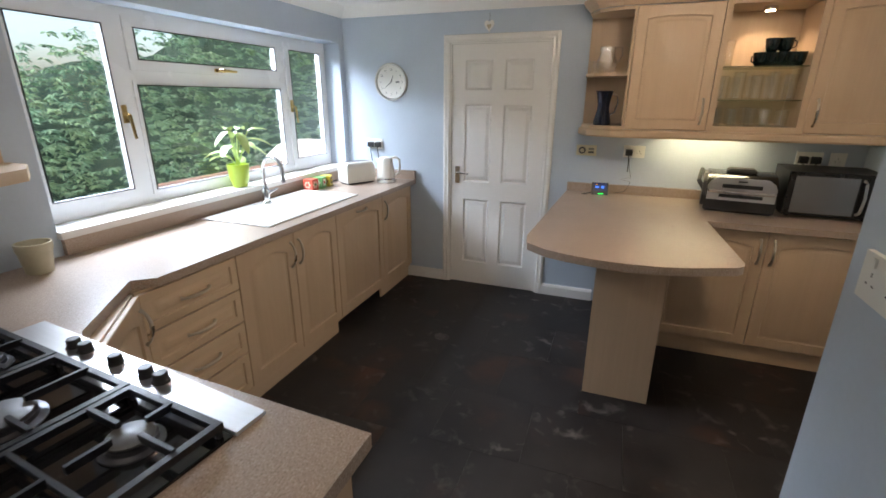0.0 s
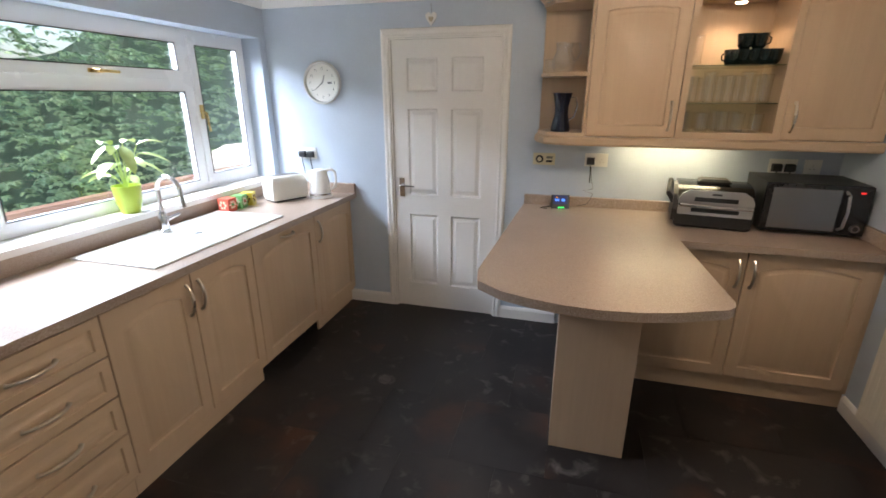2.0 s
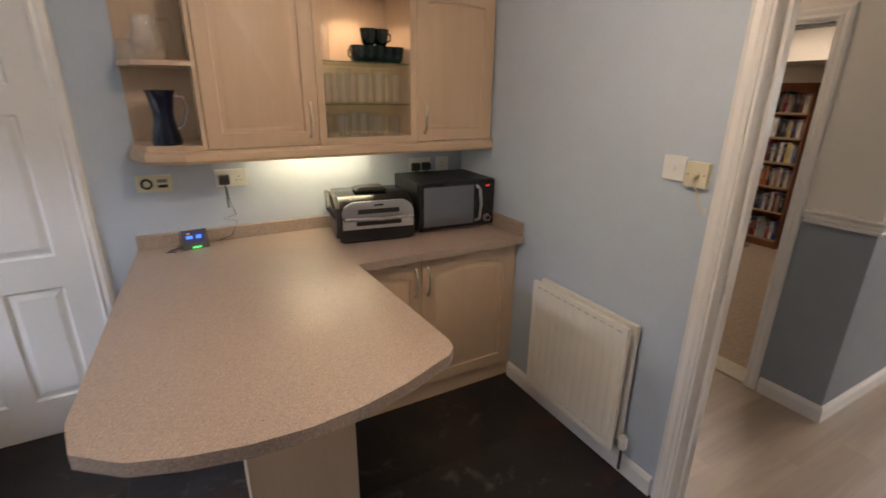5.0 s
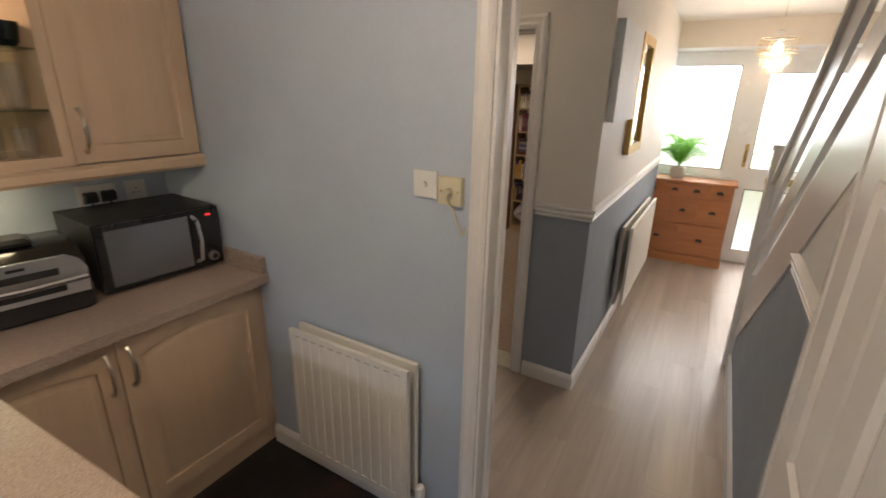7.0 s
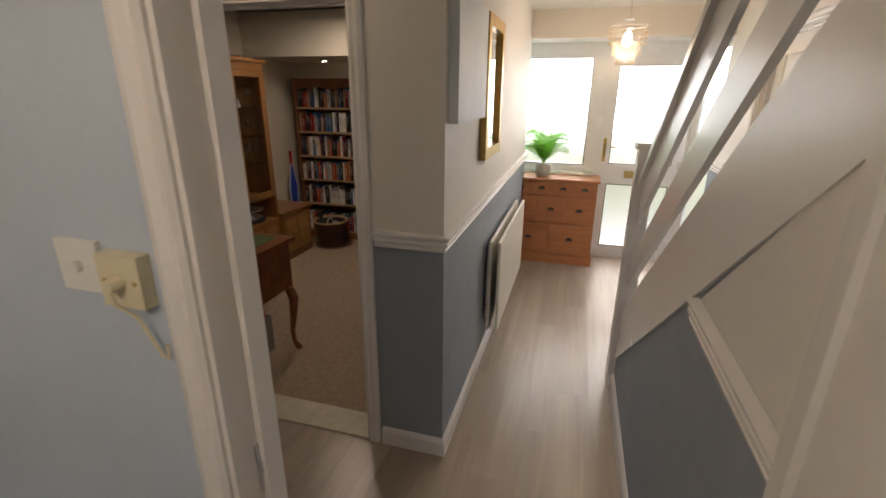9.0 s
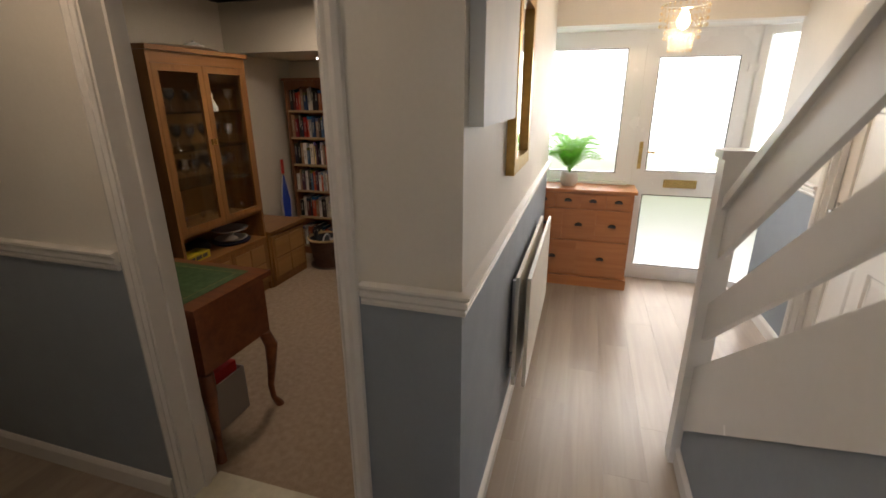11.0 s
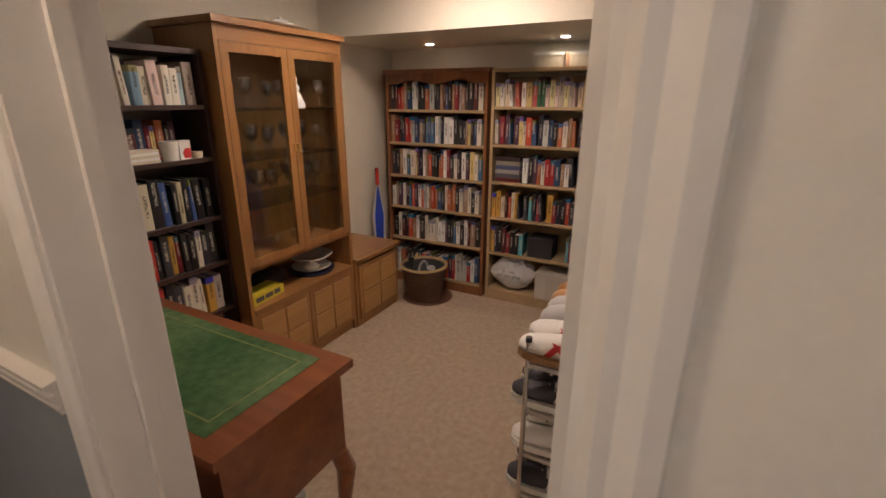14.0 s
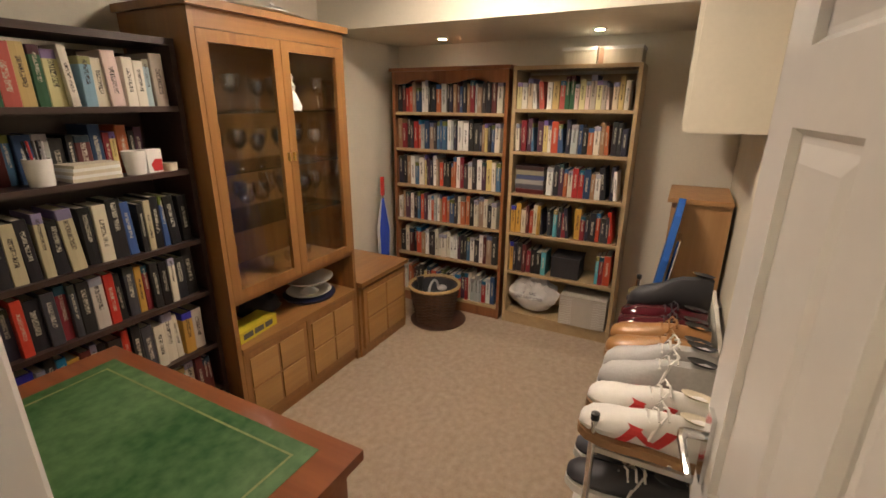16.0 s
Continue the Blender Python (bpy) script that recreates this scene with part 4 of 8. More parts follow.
# wall cabinets on the back wall
UZ0, UZ1, UF = 1.40, 2.14, 4.66
def wall_unit(name, x0, x1, label, side):
    th = empty(name, (x0, UF, 0), label=label, category="cabinet", group="wall cabinets")
    w = x1 - x0
    part("carcass", bx(0.001, 0.021, UZ0, w - 0.001, 0.338, UZ1), MAPLE, th)
    d = arched_front(th, 0.002, UZ0 + 0.004, w - 0.002, UZ1 - 0.004, 0.012)
    bow_handle(d, (0.04 if side == "l" else w - 0.04, 0, UZ0 + 0.12), 0.15)
    return th


wall_unit("wall_cabinet", 1.385, 1.865, "maple-effect wall cabinet with an arched door", "r")
wall_unit("wall_cabinet", 2.375, 2.84, "maple-effect wall cabinet beside the glazed unit", "l")
gu = empty("open_wall_cabinet", (1.865, UF, 0), label="maple-effect wall cabinet with glass shelves and a lit interior", category="cabinet", group="wall cabinets")
part("side", bx(0.001, 0, UZ0, 0.035, 0.338, UZ1), MAPLE, gu)
part("side", bx(0.475, 0, UZ0, 0.509, 0.338, UZ1), MAPLE, gu)
part("back", bx(0.035, 0.320, UZ0, 0.475, 0.338, UZ1), MAPLE, gu)
part("base", bx(0.035, 0.0, UZ0, 0.475, 0.320, UZ0 + 0.035), MAPLE_H, gu)
part("top", bx(0.035, 0.0, UZ1 - 0.022, 0.475, 0.320, UZ1), MAPLE_H, gu)
for z in (1.585, 1.775):
    part("glass_shelf", bx(0.036, 0.015, z, 0.474, 0.318, z + 0.007), glass("shelf_glass", (0.72, 0.80, 0.76), 0.02) if z < 1.6 else bpy.data.materials["shelf_glass"], gu, "clear glass shelf with a dark edge")
sp = part("spotlight", rod(bmesh.new(), (0.255, 0.16, UZ1 - 0.045), (0.255, 0.16, UZ1 - 0.0225), 0.036, 0.036, 20), CHROME, gu, "chrome cabinet downlight", smooth=True)
part("lamp", rod(bmesh.new(), (0.255, 0.16, UZ1 - 0.048), (0.255, 0.16, UZ1 - 0.0455), 0.026, 0.026, 16), glow("halogen_glow", (1.0, 0.78, 0.5), 12), sp, "glowing halogen lamp")
lamp("cabinet_light", "SPOT", pose(2.12, 4.82, UZ1 - 0.055), 2.8, WARM, 0.02, spot=140)
os_ = empty("open_end_shelf", (1.10, UF, 0), label="maple-effect rounded open end shelves", category="shelf unit", group="wall cabinets")
for z in (UZ0, 1.735, UZ1 - 0.022):
    bm = slab(bmesh.new(), [(0.284, 0.338), (0.0, 0.338), (0.0, 0.20), (0.06, 0.06), (0.20, 0.0), (0.284, 0.0)], z, z + 0.02)
    part("shelf", bm, MAPLE_H, os_, bevel=0.003)
part("back", bx(0.0, 0.322, UZ0 + 0.02, 0.284, 0.338, 1.735), MAPLE, os_)
part("back", bx(0.0, 0.322, 1.755, 0.284, 0.338, UZ1 - 0.022), MAPLE, os_)
part("side", bx(0.268, 0.0, UZ0 + 0.02, 0.284, 0.322, 1.735), MAPLE, os_)
part("side", bx(0.268, 0.0, 1.755, 0.284, 0.322, UZ1 - 0.022), MAPLE, os_)
CORN = [(0, 0), (0.012, 0), (0.02, 0.02), (0.045, 0.045), (0.055, 0.05), (0.055, 0.066), (0, 0.066)]
PELM = [(-0.02, 0), (0.008, 0), (0.018, 0.012), (0.018, 0.04), (0.008, 0.052), (-0.02, 0.052)]
path = [(2.845, UF + 0.0), (1.30, UF + 0.0), (1.16, UF + 0.06), (1.10, UF + 0.2), (1.10, 4.995)]
run("cornice", [(x, y, UZ1 + 0.0005) for x, y in path[::-1]], [(-o, u) for o, u in CORN], MAPLE_H, kind="", label="maple-effect cornice above the wall cabinets", category="cornice")
run("pelmet", [(x, y, UZ0 - 0.053) for x, y in path[::-1]], [(-o, u) for o, u in PELM], MAPLE_H, kind="", label="maple-effect light pelmet below the wall cabinets", category="pelmet")
ul = empty("under_cabinet_light", label="slim lit fluorescent lamp under the wall cabinets", category="lamp")
part("housing", bx(1.62, 4.86, UZ0 - 0.022, 2.22, 4.90, UZ0 - 0.001), PLASTIC_W, ul)
part("tube", rod(bmesh.new(), (1.64, 4.88, UZ0 - 0.031), (2.20, 4.88, UZ0 - 0.031), 0.008), glow("tube_glow", (1.0, 0.80, 0.45), 4), ul, "glowing warm tube", smooth=True)
lamp("under_cabinet_glow", "AREA", pose(1.92, 4.88, UZ0 - 0.045), 0.9, (1.0, 0.86, 0.52), 0.56, 0.02)

# open shelf unit at the near end of the window wall
sh = empty("corner_shelf", (-0.926, 2.06, 0), label="maple-effect open shelves at the near end of the window wall", category="shelf unit")
for z in (1.295, 1.70, 2.07):
    part("shelf", slab(bmesh.new(), [(0.0, 0.0), (0.32, 0.0), (0.32, 0.16), (0.26, 0.30), (0.12, 0.38), (0.0, 0.38)], z, z + (0.045 if z < 1.4 else 0.022)), MAPLE_H, sh, bevel=0.004)
part("side", bx(0.0, 0.0, 1.3405, 0.30, 0.016, 1.70), MAPLE, sh)
part("side", bx(0.0, 0.0, 1.722, 0.30, 0.016, 2.07), MAPLE, sh)
part("back", bx(0.0, 0.016, 1.3405, 0.012, 0.36, 1.70), MAPLE, sh)
part("back", bx(0.0, 0.016, 1.722, 0.012, 0.36, 2.07), MAPLE, sh)

# ---- hob, sink and tap ----
hob = empty("gas_hob", (-0.335, 1.497, 0.911), -5.5, label="five-burner black glass gas hob with cast iron grates and steel strip", category="hob")
part("glass_plate", bx(0.0, 0.0, 0.0, 0.95, 0.50, 0.006), DARK_GLASS, hob, bevel=0.002)
part("control_strip", slab(bmesh.new(), [(0.0, 0.505), (0.955, 0.505), (0.955, 0.585), (0.0, 0.600)], 0.0, 0.010), STEEL, hob, "bright steel control strip", bevel=0.003)
for x in (0.263, 0.318, 0.455, 0.583, 0.642):
    k = part("knob", lathe(bmesh.new(), [(0.021, 0.010), (0.021, 0.013), (0.018, 0.014), (0.0175, 0.034), (0.015, 0.038), (0.0, 0.038)], 20, (x, 0.552, 0)), PLASTIC_B, hob, "black control knob", smooth=True)
    part("collar", lathe(bmesh.new(), [(0.0225, 0.0101), (0.0225, 0.0128), (0.0212, 0.0128)], 20, (x, 0.552, 0)), CHROME, k)
burners = [(0.16, 0.13, 0.034), (0.16, 0.39, 0.045), (0.475, 0.30, 0.062), (0.79, 0.13, 0.034), (0.79, 0.39, 0.045)]
for x, y, r in burners:
    b_ = part("burner", lathe(bmesh.new(), [(r * 1.35, 0.0065), (r * 1.35, 0.010), (r * 1.1, 0.014), (r * 1.1, 0.024), (0.0, 0.026)], 28, (x, y, 0)), bpy.data.materials.get("burner_ring") or surface("burner_ring", (0.16, 0.16, 0.18), 0.35, 0.8, 0.2, 60), hob, "dark steel burner ring", smooth=True)
    part("burner_cap", lathe(bmesh.new(), [(r, 0.0262), (r, 0.031), (r * 0.9, 0.034), (0.0, 0.035)], 28, (x, y, 0)), surface("burner_grey", (0.22, 0.22, 0.23), 0.4, 0.6, 0.2, 40) if r == 0.034 and x < 0.5 else bpy.data.materials["burner_grey"], b_, "grey burner cap", smooth=True)
for x0, x1, cx in ((0.01, 0.315, 0.16), (0.321, 0.629, 0.475), (0.635, 0.94, 0.79)):
    bm = bmesh.new()
    z0, z1 = 0.026, 0.042
    for r in ((x0, 0.01, x0 + 0.016, 0.49), (x1 - 0.016, 0.01, x1, 0.49), (x0 + 0.016, 0.01, x1 - 0.016, 0.026), (x0 + 0.016, 0.474, x1 - 0.016, 0.49)):
        box(bm, r[0], r[1], z0, r[2], r[3], z1)
    ys = (0.30,) if cx == 0.475 else (0.13, 0.39)
    for y in ys:
        g = 0.035 if cx != 0.475 else 0.05
        for a, c, d, e in ((x0 + 0.012, y - 0.005, cx - g, y + 0.005), (cx + g, y - 0.005, x1 - 0.012, y + 0.005)):
            box(bm, a, c, z0 + 0.004, d, e, z1 + 0.006)
        box(bm, cx - 0.005, y + g, z0 + 0.004, cx + 0.005, min(0.48, y + 0.115 if len(ys) > 1 else 0.48), z1 + 0.006)
        box(bm, cx - 0.005, max(0.02, y - 0.115 if len(ys) > 1 else 0.02), z0 + 0.004, cx + 0.005, y - g, z1 + 0.006)
    if len(ys) > 1:
        box(bm, x0 + 0.012, 0.245, z0, x1 - 0.012, 0.255, z1)
    for fx in (x0 + 0.003, x1 - 0.013):
        for fy in (0.015, 0.477):
            box(bm, fx, fy, 0.0065, fx + 0.01, fy + 0.01, z0)
    part("grate", bm, IRON, hob, "black cast iron pan support", bevel=0.002)

sink = empty("sink", (0, 0, 0.910), label="white composite inset sink with a ribbed drainer", category="sink")
SXa, SXb, SYa, SYb = -0.87, -0.385, 3.25, 4.20
bm = bmesh.new()
N = 10
outer = [(SXa, SYa), (SXb, SYa), (SXb, SYb), (SXa, SYb)]
bowl = [(-0.80, 3.32), (-0.44, 3.32), (-0.44, 3.68), (-0.80, 3.68)]
loft(bm, [[(x, y, 0.001) for x, y in outer], [(x, y, 0.009) for x, y in outer], [(x + (0.02 if x < -0.6 else -0.02), y + (0.02 if y < 3.6 else -0.02), 0.013) for x, y in outer],
          [(x, y, 0.012) for x, y in [(-0.82, 3.30), (-0.42, 3.30), (-0.42, 4.13), (-0.82, 4.13)]], [(x, y, 0.007) for x, y in [(-0.81, 3.31), (-0.43, 3.31), (-0.43, 4.12), (-0.81, 4.12)]]])
part("surround", bm, SINK, sink, bevel=0.004)
# The bowl has no depth; a greyer copy of the sink white paints its shade.
bm = bmesh.new()
loft(bm, [[(x, y, 0.0075) for x, y in bowl], [(x + (0.008 if x < -0.6 else -0.008), y + (0.008 if y < 3.5 else -0.008), 0.0085) for x, y in bowl]])
part("bowl", bm, surface("sink_shadow_white", (0.70, 0.69, 0.67), 0.35, 0, 0.04, 90), sink, "flat white bowl floor, greyed for the shade of a bowl")
bm = bmesh.new()
for i in range(7):
    y = 3.80 + i * 0.045
    box(bm, -0.78, y, 0.0072, -0.46, y + 0.010, 0.0105)
part("drainer_rib", bm, SINK, sink, "raised drainer ribs", bevel=0.002)
part("waste", lathe(bmesh.new(), [(0.0, 0.0088), (0.022, 0.0088), (0.022, 0.011), (0.0, 0.0105)], 18, (-0.60, 3.74, 0)), CHROME, sink, "chrome overflow", smooth=True)
tap = empty("mixer_tap", (-0.80, 3.72, 0.922), label="chrome swan-neck kitchen mixer tap", category="tap")
part("body", lathe(bmesh.new(), [(0.030, 0), (0.030, 0.006), (0.024, 0.012), (0.023, 0.085), (0.018, 0.10), (0.014, 0.11)], 20), CHROME, tap, smooth=True)
pts = [(0, 0, 0.10), (0, 0, 0.22)] + [(0.085 - 0.085 * math.cos(a), -0.02 * math.sin(a / 2), 0.22 + 0.085 * math.sin(a)) for a in [math.pi * i / 12 for i in range(1, 13)]] + [(0.172, -0.02, 0.15)]
part("spout", tube(bmesh.new(), pts, [0.012] * (len(pts) - 1) + [0.014], 12), CHROME, tap, smooth=True)
part("lever", tube(bmesh.new(), [(0.0, 0.024, 0.06), (0.005, 0.055, 0.065), (0.012, 0.10, 0.075)], [0.014, 0.009, 0.007], 10), CHROME, tap, smooth=True)

# ---- window board and worktop things ----
def leafy(th, at, n, seed, L=0.17, name="foliage"):
    rng2 = random.Random(seed)
    bm = bmesh.new()
    for i in range(n):
        a = i * 2.4 + rng2.uniform(-0.3, 0.3)
        h = rng2.uniform(0.06, 0.26)
        r = rng2.uniform(0.03, 0.09)
        base, joint = Vector((at[0], at[1], at[2])), Vector((at[0] + r * math.cos(a), at[1] + r * math.sin(a), at[2] + h))
        tube(bm, [base, base.lerp(joint, 0.5) + Vector((0, 0, 0.02)), joint], 0.003, 5)
        d = Vector((math.cos(a), math.sin(a), rng2.uniform(-0.6, 0.5))).normalized()
        side = d.cross(Vector((0, 0, 1))).normalized()
        ll, w = L * rng2.uniform(0.6, 1.0), L * 0.17
        rows = []
        for k in range(7):
            t = k / 6
            p = joint + d * ll * t + Vector((0, 0, -0.35 * ll * t * t))
            ww = w * math.sin(math.pi * min(1, 0.06 + t * 0.94)) ** 0.7 + 0.0008
            rows.append([bm.verts.new(p - side * ww + Vector((0, 0, ww * 0.35))), bm.verts.new(p), bm.verts.new(p + side * ww + Vector((0, 0, ww * 0.35)))])
        for a_, b2 in zip(rows, rows[1:]):
            for q in range(2):
                bm.faces.new((a_[q], a_[q + 1], b2[q + 1], b2[q]))
    return part(name, bm, surface("lime_leaf", (0.34, 0.48, 0.12), 0.4, 0, 0.4, 25, second=(0.52, 0.62, 0.26)), th, "variegated lime-green leaves", smooth=True)


hp = empty("potted_houseplant", (-0.985, 3.70, WZ0), label="leafy lime-green houseplant in a lime pot on the window board", category="plant")
part("pot", lathe(bmesh.new(), [(0.0, 0.0), (0.045, 0.0), (0.062, 0.06), (0.068, 0.13), (0.070, 0.15), (0.064, 0.15), (0.058, 0.13), (0.0, 0.125)], 24), surface("lime_glaze", (0.38, 0.50, 0.05), 0.3, 0, 0.1, 20), hp, "lime-green glazed pot", smooth=True)
leafy(hp, (0, 0, 0.125), 15, 3)

cp = empty("plant_pot", (-0.80, 2.38, 0.911), label="empty cream plant pot on the worktop", category="pot")
part("pot", lathe(bmesh.new(), [(0.0, 0.0), (0.046, 0.0), (0.056, 0.08), (0.062, 0.10), (0.062, 0.125), (0.056, 0.125), (0.050, 0.08), (0.0, 0.02)], 26), surface("cream_glaze", (0.48, 0.44, 0.32), 0.4, 0, 0.15, 30), cp, smooth=True)

toa = empty("toaster", (-0.66, 4.66, 0.911), 62, "glossy white two-slice toaster", "toaster")
bm = loft(bmesh.new(), [[(sx * (0.135 - i1), sy * (0.075 - i1), z) for sx, sy in ((-1, -1), (1, -1), (1, 1), (-1, 1))] for i1, z in ((0.006, 0.012), (0.0, 0.03), (0.0, 0.13), (0.012, 0.165), (0.03, 0.178))])
part("body", bm, surface("cream_enamel", (0.74, 0.73, 0.68), 0.18, 0, 0.02, 20), toa, bevel=0.014, smooth=True)
part("base", bx(-0.12, -0.065, 0.0, 0.12, 0.065, 0.0115), PLASTIC_B, toa)
part("slot", boxes((-0.10, -0.035, 0.1785, 0.10, -0.012, 0.180), (-0.10, 0.012, 0.1785, 0.10, 0.035, 0.180)), PLASTIC_B, toa, "dark toast slots")
part("lever", boxes((0.1355, -0.012, 0.10, 0.160, 0.012, 0.114)), CHROME, toa, bevel=0.002)
part("dial", rod(bmesh.new(), (0.1355, 0, 0.05), (0.148, 0, 0.05), 0.016, 0.014, 16), CHROME, toa, smooth=True)

ket = empty("kettle", (-0.46, 4.80, 0.911), 20, "glossy white electric kettle with a chrome band", "kettle")
part("body", lathe(bmesh.new(), [(0.0, 0.012), (0.078, 0.012), (0.080, 0.02), (0.074, 0.10), (0.062, 0.17), (0.058, 0.195), (0.052, 0.203), (0.0, 0.212)], 26), CERAMIC_W, ket, smooth=True)
part("base", lathe(bmesh.new(), [(0.0, 0.0), (0.084, 0.0), (0.082, 0.0115), (0.0, 0.0115)], 26), PLASTIC_W, ket, smooth=True)
part("band", lathe(bmesh.new(), [(0.0806, 0.022), (0.0812, 0.022), (0.0804, 0.034), (0.0798, 0.034)], 26), CHROME, ket, smooth=True)
part("handle", tube(bmesh.new(), [(0.050, 0, 0.195), (0.085, 0, 0.205), (0.115, 0, 0.185), (0.120, 0, 0.13), (0.110, 0, 0.075), (0.078, 0, 0.055)], [0.012, 0.012, 0.011, 0.010, 0.010, 0.009], 10), CERAMIC_W, ket, smooth=True)
part("spout", loft(bmesh.new(), [[(-0.055, -0.022, 0.15), (-0.055, 0.022, 0.15), (-0.052, 0.024, 0.195), (-0.052, -0.024, 0.195)], [(-0.085, -0.006, 0.185), (-0.085, 0.006, 0.185), (-0.086, 0.008, 0.197), (-0.086, -0.008, 0.197)]]), CERAMIC_W, ket, bevel=0.003)

for i, (x, y, c, nm) in enumerate(((-0.82, 4.24, (0.62, 0.10, 0.06), "red"), (-0.815, 4.345, (0.16, 0.42, 0.14), "green"), (-0.815, 4.44, (0.62, 0.50, 0.05), "yellow"))):
    tin = empty("flower_pot", (x, y, 0.911), 10 * i, "small square " + nm + " painted pot with a flower motif", "pot", "painted pots")
    part("pot", bx(-0.04, -0.04, 0, 0.04, 0.04, 0.085), surface("pot_" + nm, c, 0.35, 0, 0.2, 40), tin, bevel=0.007)
    bm = bmesh.new()
    for f in range(4):
        q = Euler((0, 0, f * math.pi / 2)).to_matrix()
        for k in range(6):
            a = k * math.tau / 6
            c0 = q @ Vector((0.0412, 0.020 * math.cos(a), 0.045 + 0.020 * math.sin(a)))
            c1 = q @ Vector((0.0440, 0.020 * math.cos(a), 0.045 + 0.020 * math.sin(a)))
            rod(bm, c0, c1, 0.009, 0.007, 8)
    part("petal", bm, surface("petal_" + nm, {"red": (0.75, 0.55, 0.4), "green": (0.75, 0.72, 0.6), "yellow": (0.12, 0.07, 0.02)}[nm], 0.5), tin, "moulded flower petals", kind="stuff")
    part("flower_centre", rod(bmesh.new(), (0.0412, 0, 0.045), (0.047, 0, 0.045), 0.010, 0.008, 10), surface("centre_" + nm, {"red": (0.1, 0.3, 0.1), "green": (0.5, 0.1, 0.08), "yellow": (0.6, 0.45, 0.05)}[nm], 0.5), tin)

# ---- back wall things ----
ck = empty("wall_clock", (-0.478, 4.999, 1.716), label="round white wall clock with a pale grey rim", category="clock")
ck.matrix_world = pose(-0.478, 4.999, 1.716, 90)
part("rim", lathe(bmesh.new(), [(0.134, 0.0), (0.148, 0.004), (0.150, 0.022), (0.142, 0.034), (0.132, 0.030), (0.130, 0.012)], 40), surface("clock_rim", (0.62, 0.62, 0.60), 0.4, 0, 0.1, 30), ck, smooth=True)
part("face", lathe(bmesh.new(), [(0.0, 0.0125), (0.1315, 0.0125), (0.1315, 0.008), (0, 0.008)], 40), surface("clock_face", (0.78, 0.77, 0.73), 0.5, 0, 0.04, 10), ck)
INK = surface("ink_grey", (0.08, 0.08, 0.09), 0.6)
def written(name, parent, text, size, m, mat=INK, label="", depth=0.0004):
    cu = bpy.data.curves.new(name, "FONT")
    cu.body, cu.size, cu.extrude, cu.align_x, cu.align_y = text, size, depth, "CENTER", "CENTER"
    tmp = new("tmp", cu)
    me = bpy.data.meshes.new_from_object(tmp.evaluated_get(bpy.context.evaluated_depsgraph_get()))
    bpy.data.objects.remove(tmp)
    me.materials.clear()
    me.materials.append(mat)
    ob = new(name, me)
    ob.parent = parent
    ob.matrix_basis = m
    return tagged(ob, label)


for i in range(1, 13):
    a = math.pi / 2 - i * math.tau / 12
    written("numeral", ck, str(i), 0.022, pose(0.098 * math.cos(a), 0.098 * math.sin(a), 0.0132))
part("hour_hand", slab(bmesh.new(), [(-0.004, -0.012), (0.004, -0.012), (0.002, 0.055), (-0.002, 0.055)], 0.0150, 0.0160), INK, ck).matrix_basis = pose(0, 0, 0, 0, 0, -22)
part("minute_hand", slab(bmesh.new(), [(-0.003, -0.015), (0.003, -0.015), (0.0015, 0.082), (-0.0015, 0.082)], 0.0165, 0.0175), INK, ck).matrix_basis = pose(0, 0, 0, 0, 0, 128)
part("motif", boxes((0.045, -0.006, 0.0128, 0.075, 0.006, 0.0138)), INK, ck, "small dark motif")

ht = empty("heart_ornament", (0.355, 4.998, 2.10), label="small white wooden heart hanging over the door", category="ornament")
hpts = []
for i in range(28):
    t = i * math.tau / 28
    hpts.append((0.0024 * 16 * math.sin(t) ** 3, 0.0030 * (13 * math.cos(t) - 5 * math.cos(2 * t) - 2 * math.cos(3 * t) - math.cos(4 * t)) + 0.012))
part("heart", slab(bmesh.new(), hpts, -0.014, -0.004, upright), GLOSS, ht, bevel=0.002)
part("inner_heart", slab(bmesh.new(), [(x * 0.45, y * 0.45 - 0.0) for x, y in hpts], -0.0165, -0.0145, upright), surface("beige_heart", (0.45, 0.38, 0.28), 0.6), ht)
part("string", tube(bmesh.new(), [(0.0, -0.006, 0.045), (0.002, -0.006, 0.075), (0, -0.003, 0.10)], 0.0012, 5), PLASTIC_B, ht)


